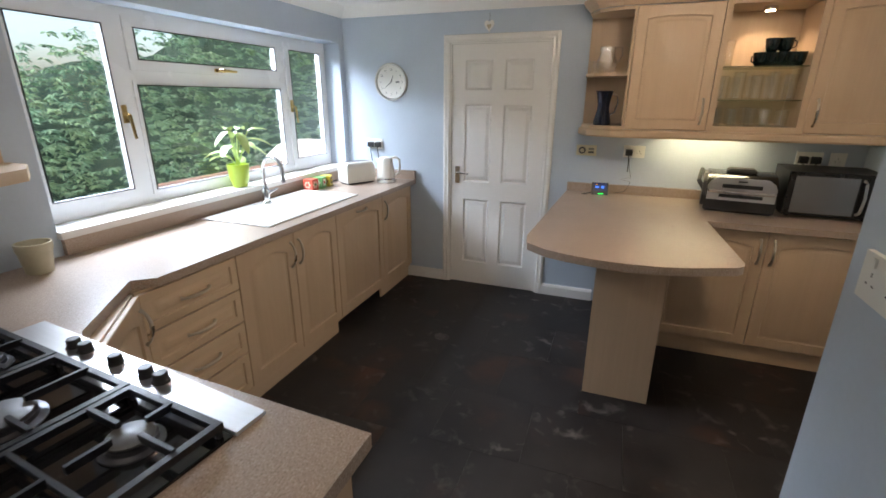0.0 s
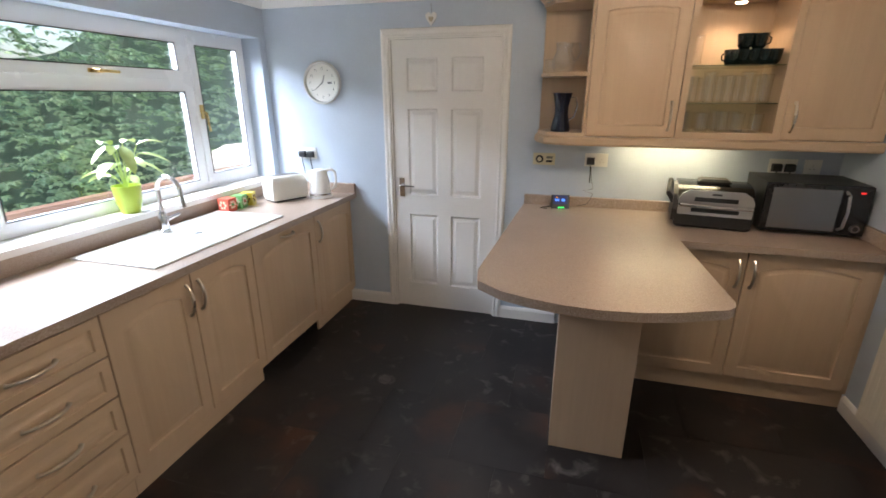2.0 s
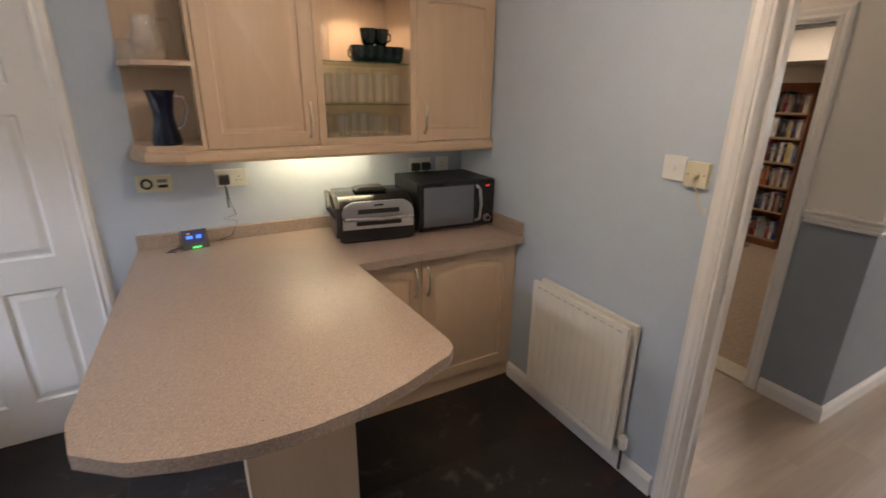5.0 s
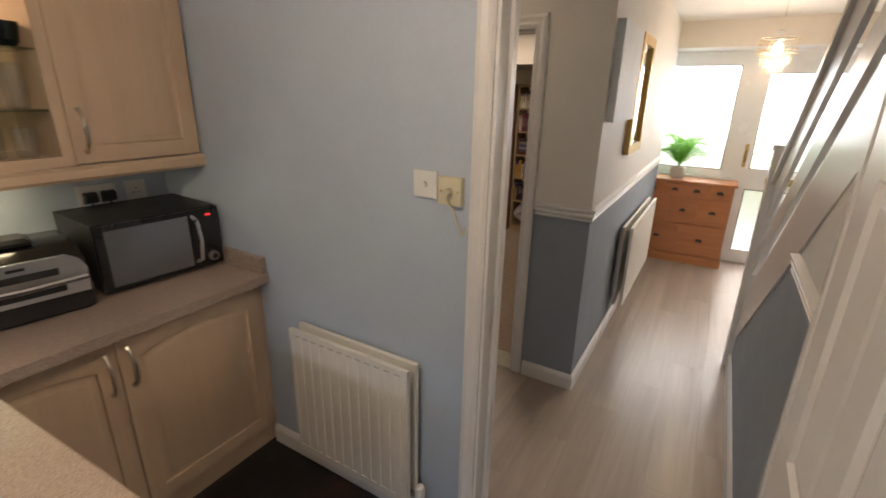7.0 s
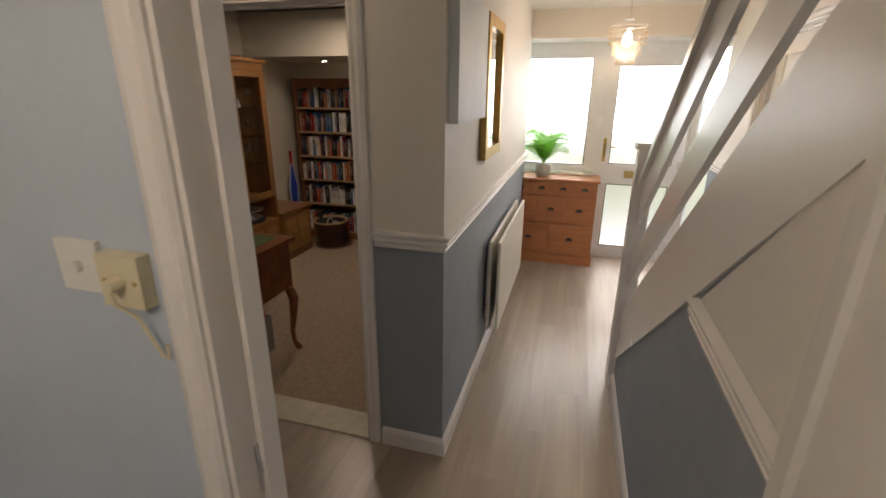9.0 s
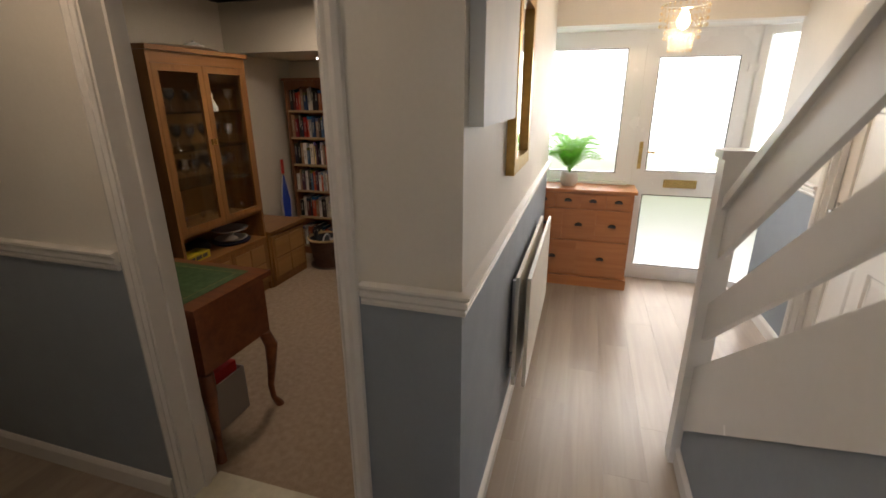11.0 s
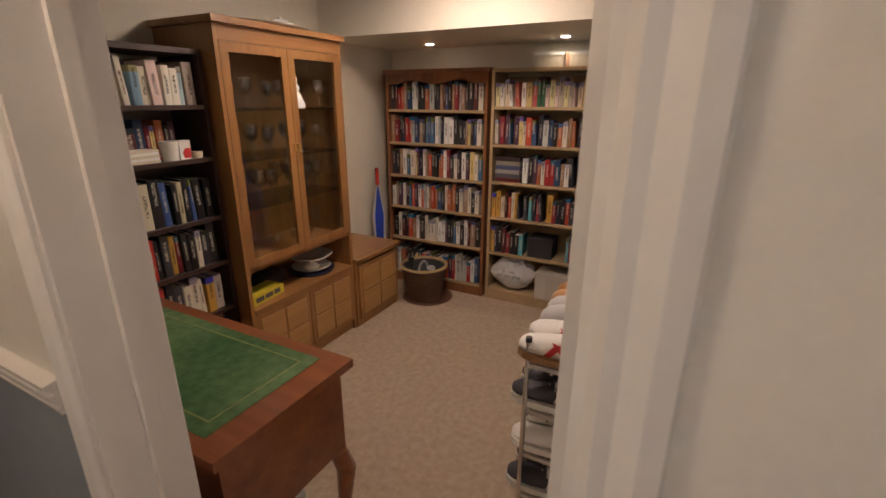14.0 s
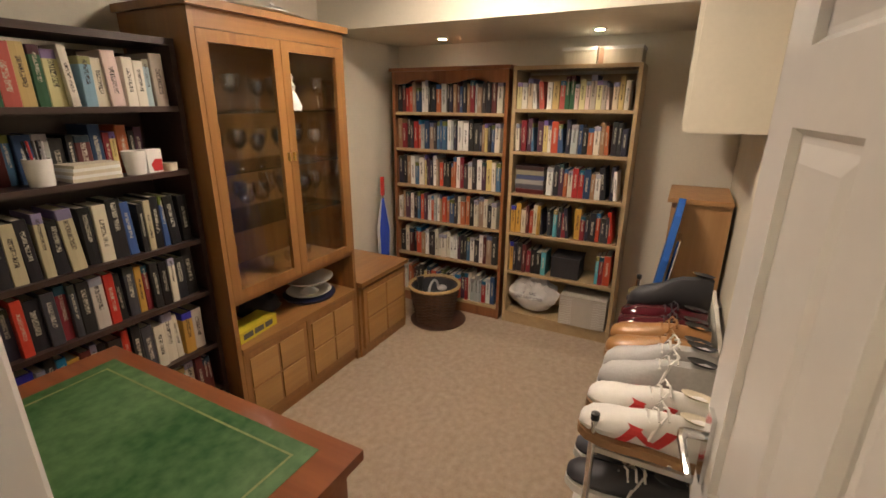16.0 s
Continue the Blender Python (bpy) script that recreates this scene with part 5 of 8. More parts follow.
def socket(name, at, rz, w=0.146, plugs=(), label="white double electric socket", mat=None, holes=True, parent=None):
    """A wall plate on a wall whose face looks to local -y."""
    s = empty(name, at, rz, label, "socket")
    part("plate", bx(-w / 2, -0.010, -0.043, w / 2, -0.0005, 0.043), mat or PLASTIC_W, s, bevel=0.003)
    n = 2 if w > 0.1 else 1
    for i in range(n):
        cx = (i - (n - 1) / 2) * 0.07
        if holes:
            for k, (dx, dz, ww, hh) in enumerate(((-0.011, -0.012, 0.007, 0.003), (0.011, -0.012, 0.007, 0.003), (0.0, 0.006, 0.003, 0.008))):
                part("pin_hole", bx(cx + dx - ww / 2, -0.0106, dz - hh / 2, cx + dx + ww / 2, -0.0102, dz + hh / 2), PLASTIC_B, s)
            part("rocker", bx(cx - 0.006, -0.013, 0.020, cx + 0.006, -0.0102, 0.036), mat or PLASTIC_W, s, bevel=0.001)
        if i in plugs:
            p = part("plug", loft(bmesh.new(), [[(cx + sx * 0.024, y, -0.008 + sz * h) for sx, sz in ((-1, -1), (1, -1), (1, 1), (-1, 1))] for y, h in ((-0.0108, 0.024), (-0.030, 0.022), (-0.042, 0.015))]), PLASTIC_B, s, "black moulded plug", bevel=0.004)
            part("flex", tube(bmesh.new(), [(cx, -0.032, -0.03), (cx + 0.003, -0.036, -0.06), (cx + 0.006, -0.02, -0.15)], 0.0035, 6), PLASTIC_B, p, "black flex")
    return s


socket("socket", (-0.655, 4.9995, 1.205), 0, plugs=(0, 1), label="white double socket with two black plugs over the toaster")
s = socket("socket", (1.482, 4.9995, 1.225), 0, plugs=(0,), label="white double socket with a black charger")
part("charger_cable", tube(bmesh.new(), [(-0.03, -0.035, -0.04), (-0.02, -0.03, -0.12), (0.0, -0.02, -0.19), (-0.07, -0.02, -0.205), (0.0, -0.03, -0.22), (-0.03, -0.04, -0.29), (-0.10, -0.06, -0.305)], 0.0018, 6), PLASTIC_B, s, "thin black charging cable", smooth=True)
socket("socket", (2.55, 4.9995, 1.225), 0, plugs=(0, 1), label="white double socket with two black plugs behind the microwave")
socket("socket", (2.705, 4.9995, 1.225), 0, 0.086, label="white single wall socket")
al = empty("heating_control", (1.146, 4.9995, 1.222), label="cream heating control with a round dial", category="control panel")
part("body", bx(-0.072, -0.020, -0.038, 0.072, -0.0005, 0.038), PLASTIC_CREAM, al, bevel=0.004)
part("dial", rod(bmesh.new(), (-0.030, -0.0205, 0), (-0.030, -0.026, 0), 0.026, 0.024, 24), PLASTIC_B, al, "dark round dial", smooth=True)
part("dial_centre", rod(bmesh.new(), (-0.030, -0.0262, 0), (-0.030, -0.030, 0), 0.015, 0.014, 20), PLASTIC_CREAM, al, smooth=True)
part("button", bx(0.015, -0.023, -0.020, 0.055, -0.0205, -0.006), PLASTIC_B, al)
part("display", bx(0.015, -0.0215, 0.004, 0.055, -0.0205, 0.020), surface("lcd_grey", (0.2, 0.2, 0.17), 0.3), al)

ed = empty("energy_display", (1.275, 4.90, 0.911), 8, "small black energy display with a lit colour screen", "display")
part("body", slab(bmesh.new(), [(-0.030, 0.0), (0.030, 0.0), (0.022, 0.085), (0.008, 0.085)], -0.058, 0.058, lambda x, y, z: (z, x, y)), PLASTIC_B, ed, bevel=0.004)
scr = part("screen", bx(-0.045, -0.0295, 0.022, 0.045, -0.0285, 0.078), glow("screen_dark", (0.01, 0.015, 0.06), 0.4), ed, "glowing dark blue screen")
scr.matrix_basis = pose(0, 0.005, 0, -15)
for dx, dz, c, w_, h_ in ((-0.022, 0.050, "blue", 0.028, 0.014), (0.018, 0.050, "blue", 0.022, 0.018), (-0.025, 0.068, "amber", 0.012, 0.005)):
    g = bpy.data.materials.get("screen_" + c) or glow("screen_" + c, (0.06, 0.22, 0.9) if c == "blue" else (0.9, 0.3, 0.03), 0.5)
    q = part("screen_segment", bx(dx - w_ / 2, -0.0302, dz - h_ / 2, dx + w_ / 2, -0.0297, dz + h_ / 2), g, ed)
    q.matrix_basis = pose(0, 0.005, 0, -15)
part("indicator", bx(-0.016, -0.0335, 0.006, 0.022, -0.0315, 0.014), glow("indicator_green", (0.05, 0.9, 0.15), 0.7), ed, "green indicator light")
part("cable", tube(bmesh.new(), [(-0.05, 0.01, 0.004), (-0.11, 0.0, 0.004), (-0.09, -0.045, 0.004), (-0.13, -0.03, 0.004), (-0.06, 0.03, 0.006)], 0.002, 6), PLASTIC_B, ed, smooth=True)

# grill and microwave
gr = empty("health_grill", (2.135, 4.765, 0.911), -8, "black lidded countertop grill with a steel front", "grill")
bm = loft(bmesh.new(), [[(sx * (0.185 - i1), sy * (0.17 - i1), z) for sx, sy in ((-1, -1), (1, -1), (1, 1), (-1, 1))] for i1, z in ((0.02, 0.0), (0.004, 0.012), (0.0, 0.05), (0.0, 0.085))])
part("base", bm, PLASTIC_B, gr, bevel=0.02, smooth=True)
prof = [(-0.175, 0.088), (-0.185, 0.11), (-0.165, 0.16), (-0.10, 0.195), (0.0, 0.205), (0.12, 0.20), (0.165, 0.17), (0.17, 0.088)]
part("lid", slab(bmesh.new(), prof, -0.178, 0.178, lambda x, y, z: (z, x, y)), BLACK, gr, "glossy black lid", bevel=0.012, smooth=True)
part("front_panel", slab(bmesh.new(), [(-0.172, 0.072), (0.172, 0.072), (0.174, 0.145), (0.160, 0.172), (0.125, 0.192), (-0.125, 0.192), (-0.160, 0.172), (-0.174, 0.145)], -0.196, -0.180, upright), STEEL, gr, "steel front panel", bevel=0.004)
part("handle", tube(bmesh.new(), [(-0.17, -0.17, 0.125), (-0.165, -0.215, 0.122), (0.0, -0.222, 0.120), (0.165, -0.215, 0.122), (0.17, -0.17, 0.125)], 0.009, 8), CHROME, gr, "steel bar handle", smooth=True)
part("vent", boxes((-0.10, -0.2005, 0.140, 0.10, -0.1965, 0.160), (-0.11, -0.2005, 0.088, 0.11, -0.1965, 0.106)), PLASTIC_B, gr, "dark slot")
part("label_plate", bx(-0.022, -0.1985, 0.172, 0.022, -0.1965, 0.180), PLASTIC_B, gr)
part("top_grip", loft(bmesh.new(), [[(sx * a, sy * b2, z) for sx, sy in ((-1, -1), (1, -1), (1, 1), (-1, 1))] for a, b2, z in ((0.075, 0.05, 0.2055), (0.08, 0.055, 0.215), (0.06, 0.04, 0.226))]), PLASTIC_B, gr, bevel=0.008)
part("side_cover", slab(bmesh.new(), [(-0.16, 0.03), (-0.19, 0.09), (-0.17, 0.165), (-0.09, 0.20), (0.05, 0.20), (0.06, 0.03)], -0.200, -0.180, lambda x, y, z: (z, x, y)), PLASTIC_B, gr, bevel=0.006)
part("side_handle", tube(bmesh.new(), [(-0.18, -0.14, 0.10), (-0.225, -0.13, 0.16), (-0.215, 0.0, 0.205), (-0.19, 0.10, 0.17), (-0.18, 0.12, 0.10)], 0.013, 8), PLASTIC_B, gr, "black looped side handle", smooth=True)
gr.scale = (1.05, 1.1, 1.15)
mw = empty("microwave", (2.602, 4.785, 0.911), -4, "black countertop microwave with a mirrored door", "microwave")
part("case", bx(-0.235, -0.175, 0.012, 0.235, 0.19, 0.275), PLASTIC_B, mw, bevel=0.004)
part("door", bx(-0.234, -0.195, 0.016, 0.140, -0.1755, 0.272), BLACK, mw, "glossy black door", bevel=0.003)
part("window", bx(-0.205, -0.1985, 0.032, 0.100, -0.1955, 0.252), surface("mirror_black", (0.20, 0.21, 0.23), 0.08, 0.6, 0, 10, rough_vary=0.03), mw, "dark mirrored window")
part("handle", tube(bmesh.new(), [(0.118, -0.196, 0.045), (0.124, -0.225, 0.06), (0.128, -0.235, 0.145), (0.124, -0.225, 0.23), (0.118, -0.196, 0.245)], 0.008, 8), STEEL, mw, "curved steel handle", smooth=True)
part("control_panel", bx(0.142, -0.193, 0.016, 0.234, -0.1755, 0.272), BLACK, mw, bevel=0.002)
part("clock_display", bx(0.178, -0.1945, 0.238, 0.200, -0.1935, 0.245), glow("red_digits", (0.9, 0.03, 0.03), 0.6), mw, "small red digits")
part("dial", rod(bmesh.new(), (0.188, -0.1935, 0.055), (0.188, -0.212, 0.055), 0.022, 0.019, 20), STEEL, mw, "steel dial", smooth=True)
part("dial_face", rod(bmesh.new(), (0.188, -0.2122, 0.055), (0.188, -0.214, 0.055), 0.013, 0.013, 20), PLASTIC_B, mw)
for fx in (-0.20, 0.18):
    part("foot", rod(bmesh.new(), (fx, -0.14, 0.0), (fx, -0.14, 0.0118), 0.014), PLASTIC_B, mw)

# right wall: switch and fused outlet
sw_ = empty("light_switch", (2.8495, 3.475, 1.405), -90, "white square dimmer light switch", "light switch")
sw_.matrix_world = pose(2.8495, 3.495, 1.398, 0, 0, 90) @ pose(0, 0, 0, 0, 0, 180)
part("plate", bx(-0.043, -0.009, -0.043, 0.043, -0.0005, 0.043), PLASTIC_W, sw_, bevel=0.003)
part("dimmer", rod(bmesh.new(), (0, -0.0092, 0), (0, -0.018, 0), 0.009, 0.008, 14), PLASTIC_W, sw_, smooth=True)
fo = empty("cable_outlet", (2.8495, 3.375, 1.395), label="cream surface-mounted cable outlet by the doorway", category="outlet")
fo.matrix_world = pose(2.8495, 3.398, 1.388, 0, 0, -90)
part("box", bx(-0.040, -0.024, -0.042, 0.040, -0.0005, 0.042), PLASTIC_CREAM, fo, bevel=0.004)
part("screw", rod(bmesh.new(), (-0.029, -0.0242, 0), (-0.029, -0.026, 0), 0.004, 0.004, 8), BRASS, fo)
part("screw", rod(bmesh.new(), (0.029, -0.0242, 0), (0.029, -0.026, 0), 0.004, 0.004, 8), BRASS, fo)
part("connector", rod(bmesh.new(), (0, -0.0242, 0), (0, -0.045, 0), 0.012, 0.010, 12), PLASTIC_CREAM, fo, smooth=True)
part("cable", tube(bmesh.new(), [(0, -0.043, 0), (0.003, -0.040, -0.03), (0.012, -0.018, -0.06), (0.035, -0.008, -0.13), (0.045, -0.006, -0.135), (0.046, -0.006, -0.11)], 0.003, 6), PLASTIC_CREAM, fo, "thin cream cable", smooth=True)
s = socket("socket", (1.7995, 2.17, 1.18), 0, label="white double socket on the side wall")
s.matrix_world = pose(1.7995, 2.23, 1.30, 0, 0, -90)

# ---- glassware and jugs in the wall cabinets ----
def tumbler(r, h, flare=1.12):
    return lathe(bmesh.new(), [(0, 0.003), (r * 0.85, 0.001), (r, 0.006), (r * (1 + flare) / 2, h * 0.55), (r * flare, h - 0.001), (r * flare - 0.0018, h)], 16)


g0 = None
rngg = random.Random(4)
for z, n, h in ((1.436, 9, 0.09), (1.593, 10, 0.125)):
    for i in range(n):
        cx = 1.925 + (i % 5) * 0.088 + rngg.uniform(-0.008, 0.008)
        cy = 4.73 + (i // 5) * 0.12 + rngg.uniform(-0.008, 0.008)
        if g0 is None:
            g0 = empty("drinking_glass", (0, 0, 0), label="clear drinking glass on a cabinet shelf", category="glass", group="cabinet glasses")
            part("glass", tumbler(0.030, 0.115), GLASSWARE, g0, smooth=True)
            o = g0
        else:
            o = copy_thing(g0, pose(0, 0, 0))
        o.scale = (1, 1, 1)
        o.matrix_world = pose(cx, cy, z) @ Matrix.Diagonal((1, 1, h / 0.10 * rngg.uniform(0.9, 1.1), 1))
DG = surface("dark_green_glass", (0.006, 0.016, 0.016), 0.1, 0, 0.3, 30)
d0 = None
for i in range(9):
    cx, cy = 2.10 + (i % 5) * 0.048 + (0.02 if i > 4 else 0), 4.735 + (i // 5) * 0.08
    if d0 is None:
        d0 = empty("green_glass_cup", label="dark green glass cup on the lit shelf", category="cup", group="dark green cups")
        part("cup", lathe(bmesh.new(), [(0.022, 0), (0.034, 0.015), (0.042, 0.075), (0.040, 0.075), (0.032, 0.018), (0, 0.012)], 16), DG, d0, smooth=True)
        part("handle", tube(bmesh.new(), [(0.038, 0, 0.065), (0.058, 0, 0.055), (0.056, 0, 0.03), (0.034, 0, 0.02)], 0.004, 6), DG, d0, smooth=True)
        o = d0
    else:
        o = copy_thing(d0, pose(0, 0, 0))
    o.matrix_world = pose(cx, cy, 1.7825 + (0.0 if i != 2 else 0.001), 0, 0, i * 40)
o = copy_thing(d0, pose(2.15, 4.735, 1.8585, 0, 0, 80))
o = copy_thing(d0, pose(2.215, 4.74, 1.8585, 0, 0, 10))
vs = empty("tall_glass", (1.93, 4.74, 1.7825), label="tall clear glass on the lit shelf", category="glass")
part("glass", tumbler(0.024, 0.15, 1.2), GLASSWARE, vs, smooth=True)
BLUE = surface("cobalt_glaze", (0.005, 0.008, 0.025), 0.1, 0, 0.2, 20)
jg = empty("blue_jug", (1.24, 4.76, 1.4205), 0, "dark blue waisted ceramic jug on the open shelf", "jug")
part("body", lathe(bmesh.new(), [(0.0, 0.0), (0.056, 0.0), (0.058, 0.02), (0.040, 0.10), (0.040, 0.14), (0.052, 0.205), (0.058, 0.222), (0.054, 0.222), (0.036, 0.14), (0.0, 0.10)], 24), BLUE, jg, smooth=True)
part("handle", tube(bmesh.new(), [(0.050, 0, 0.20), (0.082, 0, 0.195), (0.092, 0, 0.15), (0.075, 0, 0.085), (0.044, 0, 0.065)], 0.006, 8), CHROME, jg, "pale glinting handle", smooth=True)
gj = empty("glass_jug", (1.23, 4.78, 1.7555), 0, "clear glass jug on the open shelf", "jug")
part("body", lathe(bmesh.new(), [(0.0, 0.0), (0.045, 0.0), (0.062, 0.03), (0.066, 0.07), (0.045, 0.12), (0.050, 0.165), (0.047, 0.165), (0.042, 0.12), (0.062, 0.07), (0.0, 0.01)], 22), GLASSWARE, gj, smooth=True)
part("handle", tube(bmesh.new(), [(0.046, 0, 0.155), (0.085, 0, 0.16), (0.095, 0, 0.11), (0.064, 0, 0.06)], 0.006, 8), GLASSWARE, gj, smooth=True)
ji = empty("small_glass", (1.15, 4.84, 1.7555), 0, "small clear glass beside the jug", "glass")
part("glass", tumbler(0.028, 0.08), GLASSWARE, ji, smooth=True)

# ---- garden ----
rngh = random.Random(21)
bm = bmesh.new()
core = bmesh.new()
def hedge_top(y):
    return 1.95 + 0.10 * math.sin(y * 0.8) + 0.14 * math.sin(y * 2.3 + 1) + min(2.2, 0.33 * max(0, y - 4.8))
NY, NZ = 46, 28
for iy in range(NY):
    y = -1.0 + iy * 0.30
    top_ = hedge_top(y)
    for iz in range(NZ):
        z = -0.42 + (top_ + 0.50) * (iz + rngh.random()) / NZ
        for k in range(4):
            yy = y + rngh.uniform(-0.2, 0.2)
            bulge = 0.35 * noise.noise(Vector((yy * 0.9, z * 0.9, 3))) + 0.22 * noise.noise(Vector((yy * 2.6, z * 2.6, 7))) - 0.25 * (max(0, z / top_) ** 3)
            c = Vector((-5.3 + bulge + rngh.uniform(-0.05, 0.10), yy, z + rngh.uniform(-0.05, 0.05)))
            for q in range(12):
                d = Vector((rngh.uniform(0.1, 0.8), rngh.uniform(-1.3, 1.3), rngh.uniform(-0.25, 0.22))).normalized()
                s = d.cross(Vector((rngh.uniform(-0.4, 0.4), 0, 1))).normalized()
                L, w = rngh.uniform(0.06, 0.13), rngh.uniform(0.009, 0.020)
                v = [bm.verts.new(p) for p in (c, c + d * L * 0.5 + s * w, c + d * L + Vector((0, 0, -0.03)), c + d * L * 0.5 - s * w)]
                bm.faces.new(v)
hg = empty("conifer_hedge", label="tall dense green conifer hedge beyond the garden", category="hedge")
part("foliage", bm, BUSH, hg, "sprays of blue-green conifer foliage", kind="stuff")
# Backing sheet behind the sprays; its dark green stands in for the hedge's inner shade.
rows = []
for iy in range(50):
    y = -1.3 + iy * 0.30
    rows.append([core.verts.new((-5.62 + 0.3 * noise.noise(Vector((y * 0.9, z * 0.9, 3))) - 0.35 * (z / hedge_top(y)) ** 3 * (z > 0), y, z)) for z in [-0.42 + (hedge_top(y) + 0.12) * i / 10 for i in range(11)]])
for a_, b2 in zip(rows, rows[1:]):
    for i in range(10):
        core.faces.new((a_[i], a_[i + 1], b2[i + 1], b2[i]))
part("inner_mass", core, CORE, hg, "dark backing sheet, hedge's inner shade put in its colour")
hr = empty("garden_rail", label="low brown timber rail along the garden edge", category="fence")
TIM = wood("weathered_timber", (0.33, 0.20, 0.14), (0.22, 0.13, 0.09), 0.7, 1)
part("rail", bx(-3.06, 0.5, 0.62, -2.94, 9.0, 0.73), TIM, hr)
part("rail", bx(-3.03, 0.5, 0.32, -2.97, 9.0, 0.37), TIM, hr)
for i in range(18):
    part("post", bx(-3.04, 0.7 + i * 0.45, -0.42, -2.96, 0.78 + i * 0.45, 0.6195), TIM, hr)
sd = empty("white_cover", (-4.2, 9.0, 0), label="white sloping cover in the garden", category="garden cover")
part("cover", slab(bmesh.new(), [(-0.75, -0.42), (0.6, -0.42), (0.6, 0.76), (0.0, 0.78), (-0.35, 0.70), (-0.75, 0.50)], -0.6, 0.6, lambda x, y, z: (z, x, y)), PLASTIC_W, sd)

# ---- hall ----
def chest():
    th = empty("apothecary_chest", (6.94, 2.52, 0), label="orange pine chest with nine drawers and cup handles", category="chest of drawers")
    W, D, Hc = 0.85, 0.34, 0.875
    part("top", bx(-0.02, -0.02, Hc - 0.024, D + 0.01, W + 0.02, Hc), PINE, th, bevel=0.006)
    part("carcass", bx(0.014, 0.0, 0.09, D, W, Hc - 0.024), PINE, th, bevel=0.002)
    part("plinth", bx(-0.012, -0.012, 0.0, D, W + 0.012, 0.09), PINE, th, bevel=0.008)
    rows = [(0.715, 0.84, 4), (0.435, 0.70, 3), (0.11, 0.42, 2)]
    for z0, z1, n in rows:
        for i in range(n):
            w = (W - 0.04 - 0.012 * (n - 1)) / n
            y0 = 0.02 + i * (w + 0.012)
            d = part("drawer", bx(0.0, y0, z0, 0.0135, y0 + w, z1), PINE, th, bevel=0.003)
            bm = bmesh.new()
            cy, cz = y0 + w / 2, (z0 + z1) / 2
            loft(bm, [[(-0.001 - 0.022 * math.sin(a) * 0, cy + 0.032 * math.cos(a), cz - 0.008 + 0.026 * math.sin(a)) for a in [math.pi * k / 10 for k in range(11)]],
                      [(-0.018, cy + 0.026 * math.cos(a), cz - 0.010 + 0.018 * math.sin(a)) for a in [math.pi * k / 10 for k in range(11)]]])
            part("handle", bm, bpy.data.materials.get("dark_steel") or surface("dark_steel", (0.10, 0.095, 0.09), 0.4, 0.7, 0.2, 40), d, "dark steel cup handle", smooth=True)
    return th


chest()


def radiator(name, length, height, label, double=True, depth=0.1):
    """A convector radiator along x, back at local y 0, front facing -y."""
    th = empty(name, label=label, category="radiator")
    def panel(y0, y1, nm):
        bm = bmesh.new()
        n = max(4, int(length / 0.048))
        prof = []
        for i in range(n):
            x = i * length / n
            s = length / n
            prof += [(x, y0), (x + s * 0.30, y0), (x + s * 0.42, y0 + 0.0022), (x + s * 0.72, y0 + 0.0022), (x + s * 0.84, y0)]
        prof += [(length, y0), (length, y1), (0, y1)]
        slab(bm, prof, 0.035, height - 0.035)
        box(bm, 0, y0, 0, length, y1, 0.0345)
        box(bm, 0, y0, height - 0.0345, length, y1, height)
        return part(nm, bm, RAD, th)
    panel(-depth, -depth + 0.018, "panel")
    # No slots are cut: grey strips on the panel stand in for their shade.
    slots = bmesh.new()
    for i in range(int(length / 0.045) - 1):
        box(slots, 0.035 + i * 0.045, -depth - 0.0008, height - 0.026, 0.061 + i * 0.045, -depth - 0.0002, height - 0.021)
    part("slot", slots, bpy.data.materials.get("slot_shade") or surface("slot_shade", (0.40, 0.38, 0.34), 0.6), th, "short grey strips painting the shade of the top slots", kind="stuff")
    if double:
        panel(-0.045, -0.027, "panel")
    bm = bmesh.new()
    rod(bm, (length - 0.02, -depth / 2 - 0.01, 0.03), (length + 0.04, -depth / 2 - 0.01, 0.03), 0.010)
    rod(bm, (length + 0.03, -depth / 2 - 0.01, 0.03), (length + 0.03, -depth / 2 - 0.01, -0.09), 0.008)
    part("pipe", bm, CHROME, th, "chrome pipe tail", smooth=True)
    v = part("valve", lathe(bmesh.new(), [(0.014, 0), (0.020, 0.01), (0.020, 0.05), (0.016, 0.062), (0.0, 0.064)], 14, (length + 0.03, -depth / 2 - 0.01, 0.02)), PLASTIC_W, th, "white thermostatic valve head", smooth=True)
    for bx0 in (0.08, length - 0.11):
        part("bracket", bx(bx0, -0.027, 0.05, bx0 + 0.03, -0.001, height - 0.05), STEEL, th)
    return th


r = radiator("radiator", 0.585, 0.60, "white double panel kitchen radiator with a thermostatic valve")
r.matrix_world = pose(2.848, 4.09, 0.155, 0, 0, -90)
r = radiator("radiator", 1.25, 0.60, "long white double panel hall radiator below the dado rail")
r.matrix_world = pose(6.25, 3.238, 0.20) @ pose(0, 0, 0)
r.matrix_world = pose(4.98, 3.238, 0.20)

# stairs
st = empty("staircase", label="white painted open-balustrade staircase", category="stairs")
SL = 0.76
def incline(x0, x1, z_at, lo, hi, y0, y1, mat, name, label=""):
    """A board along the stair's slope between heights lo and hi above the line through z_at."""
    f = lambda x: (4.90 - x) * SL
    bm = slab(bmesh.new(), [(x0, f(x0) + lo), (x1, f(x1) + lo), (x1, f(x1) + hi), (x0, f(x0) + hi)], y0, y1, upright)
    return part(name, bm, mat, st, label, bevel=0.004)


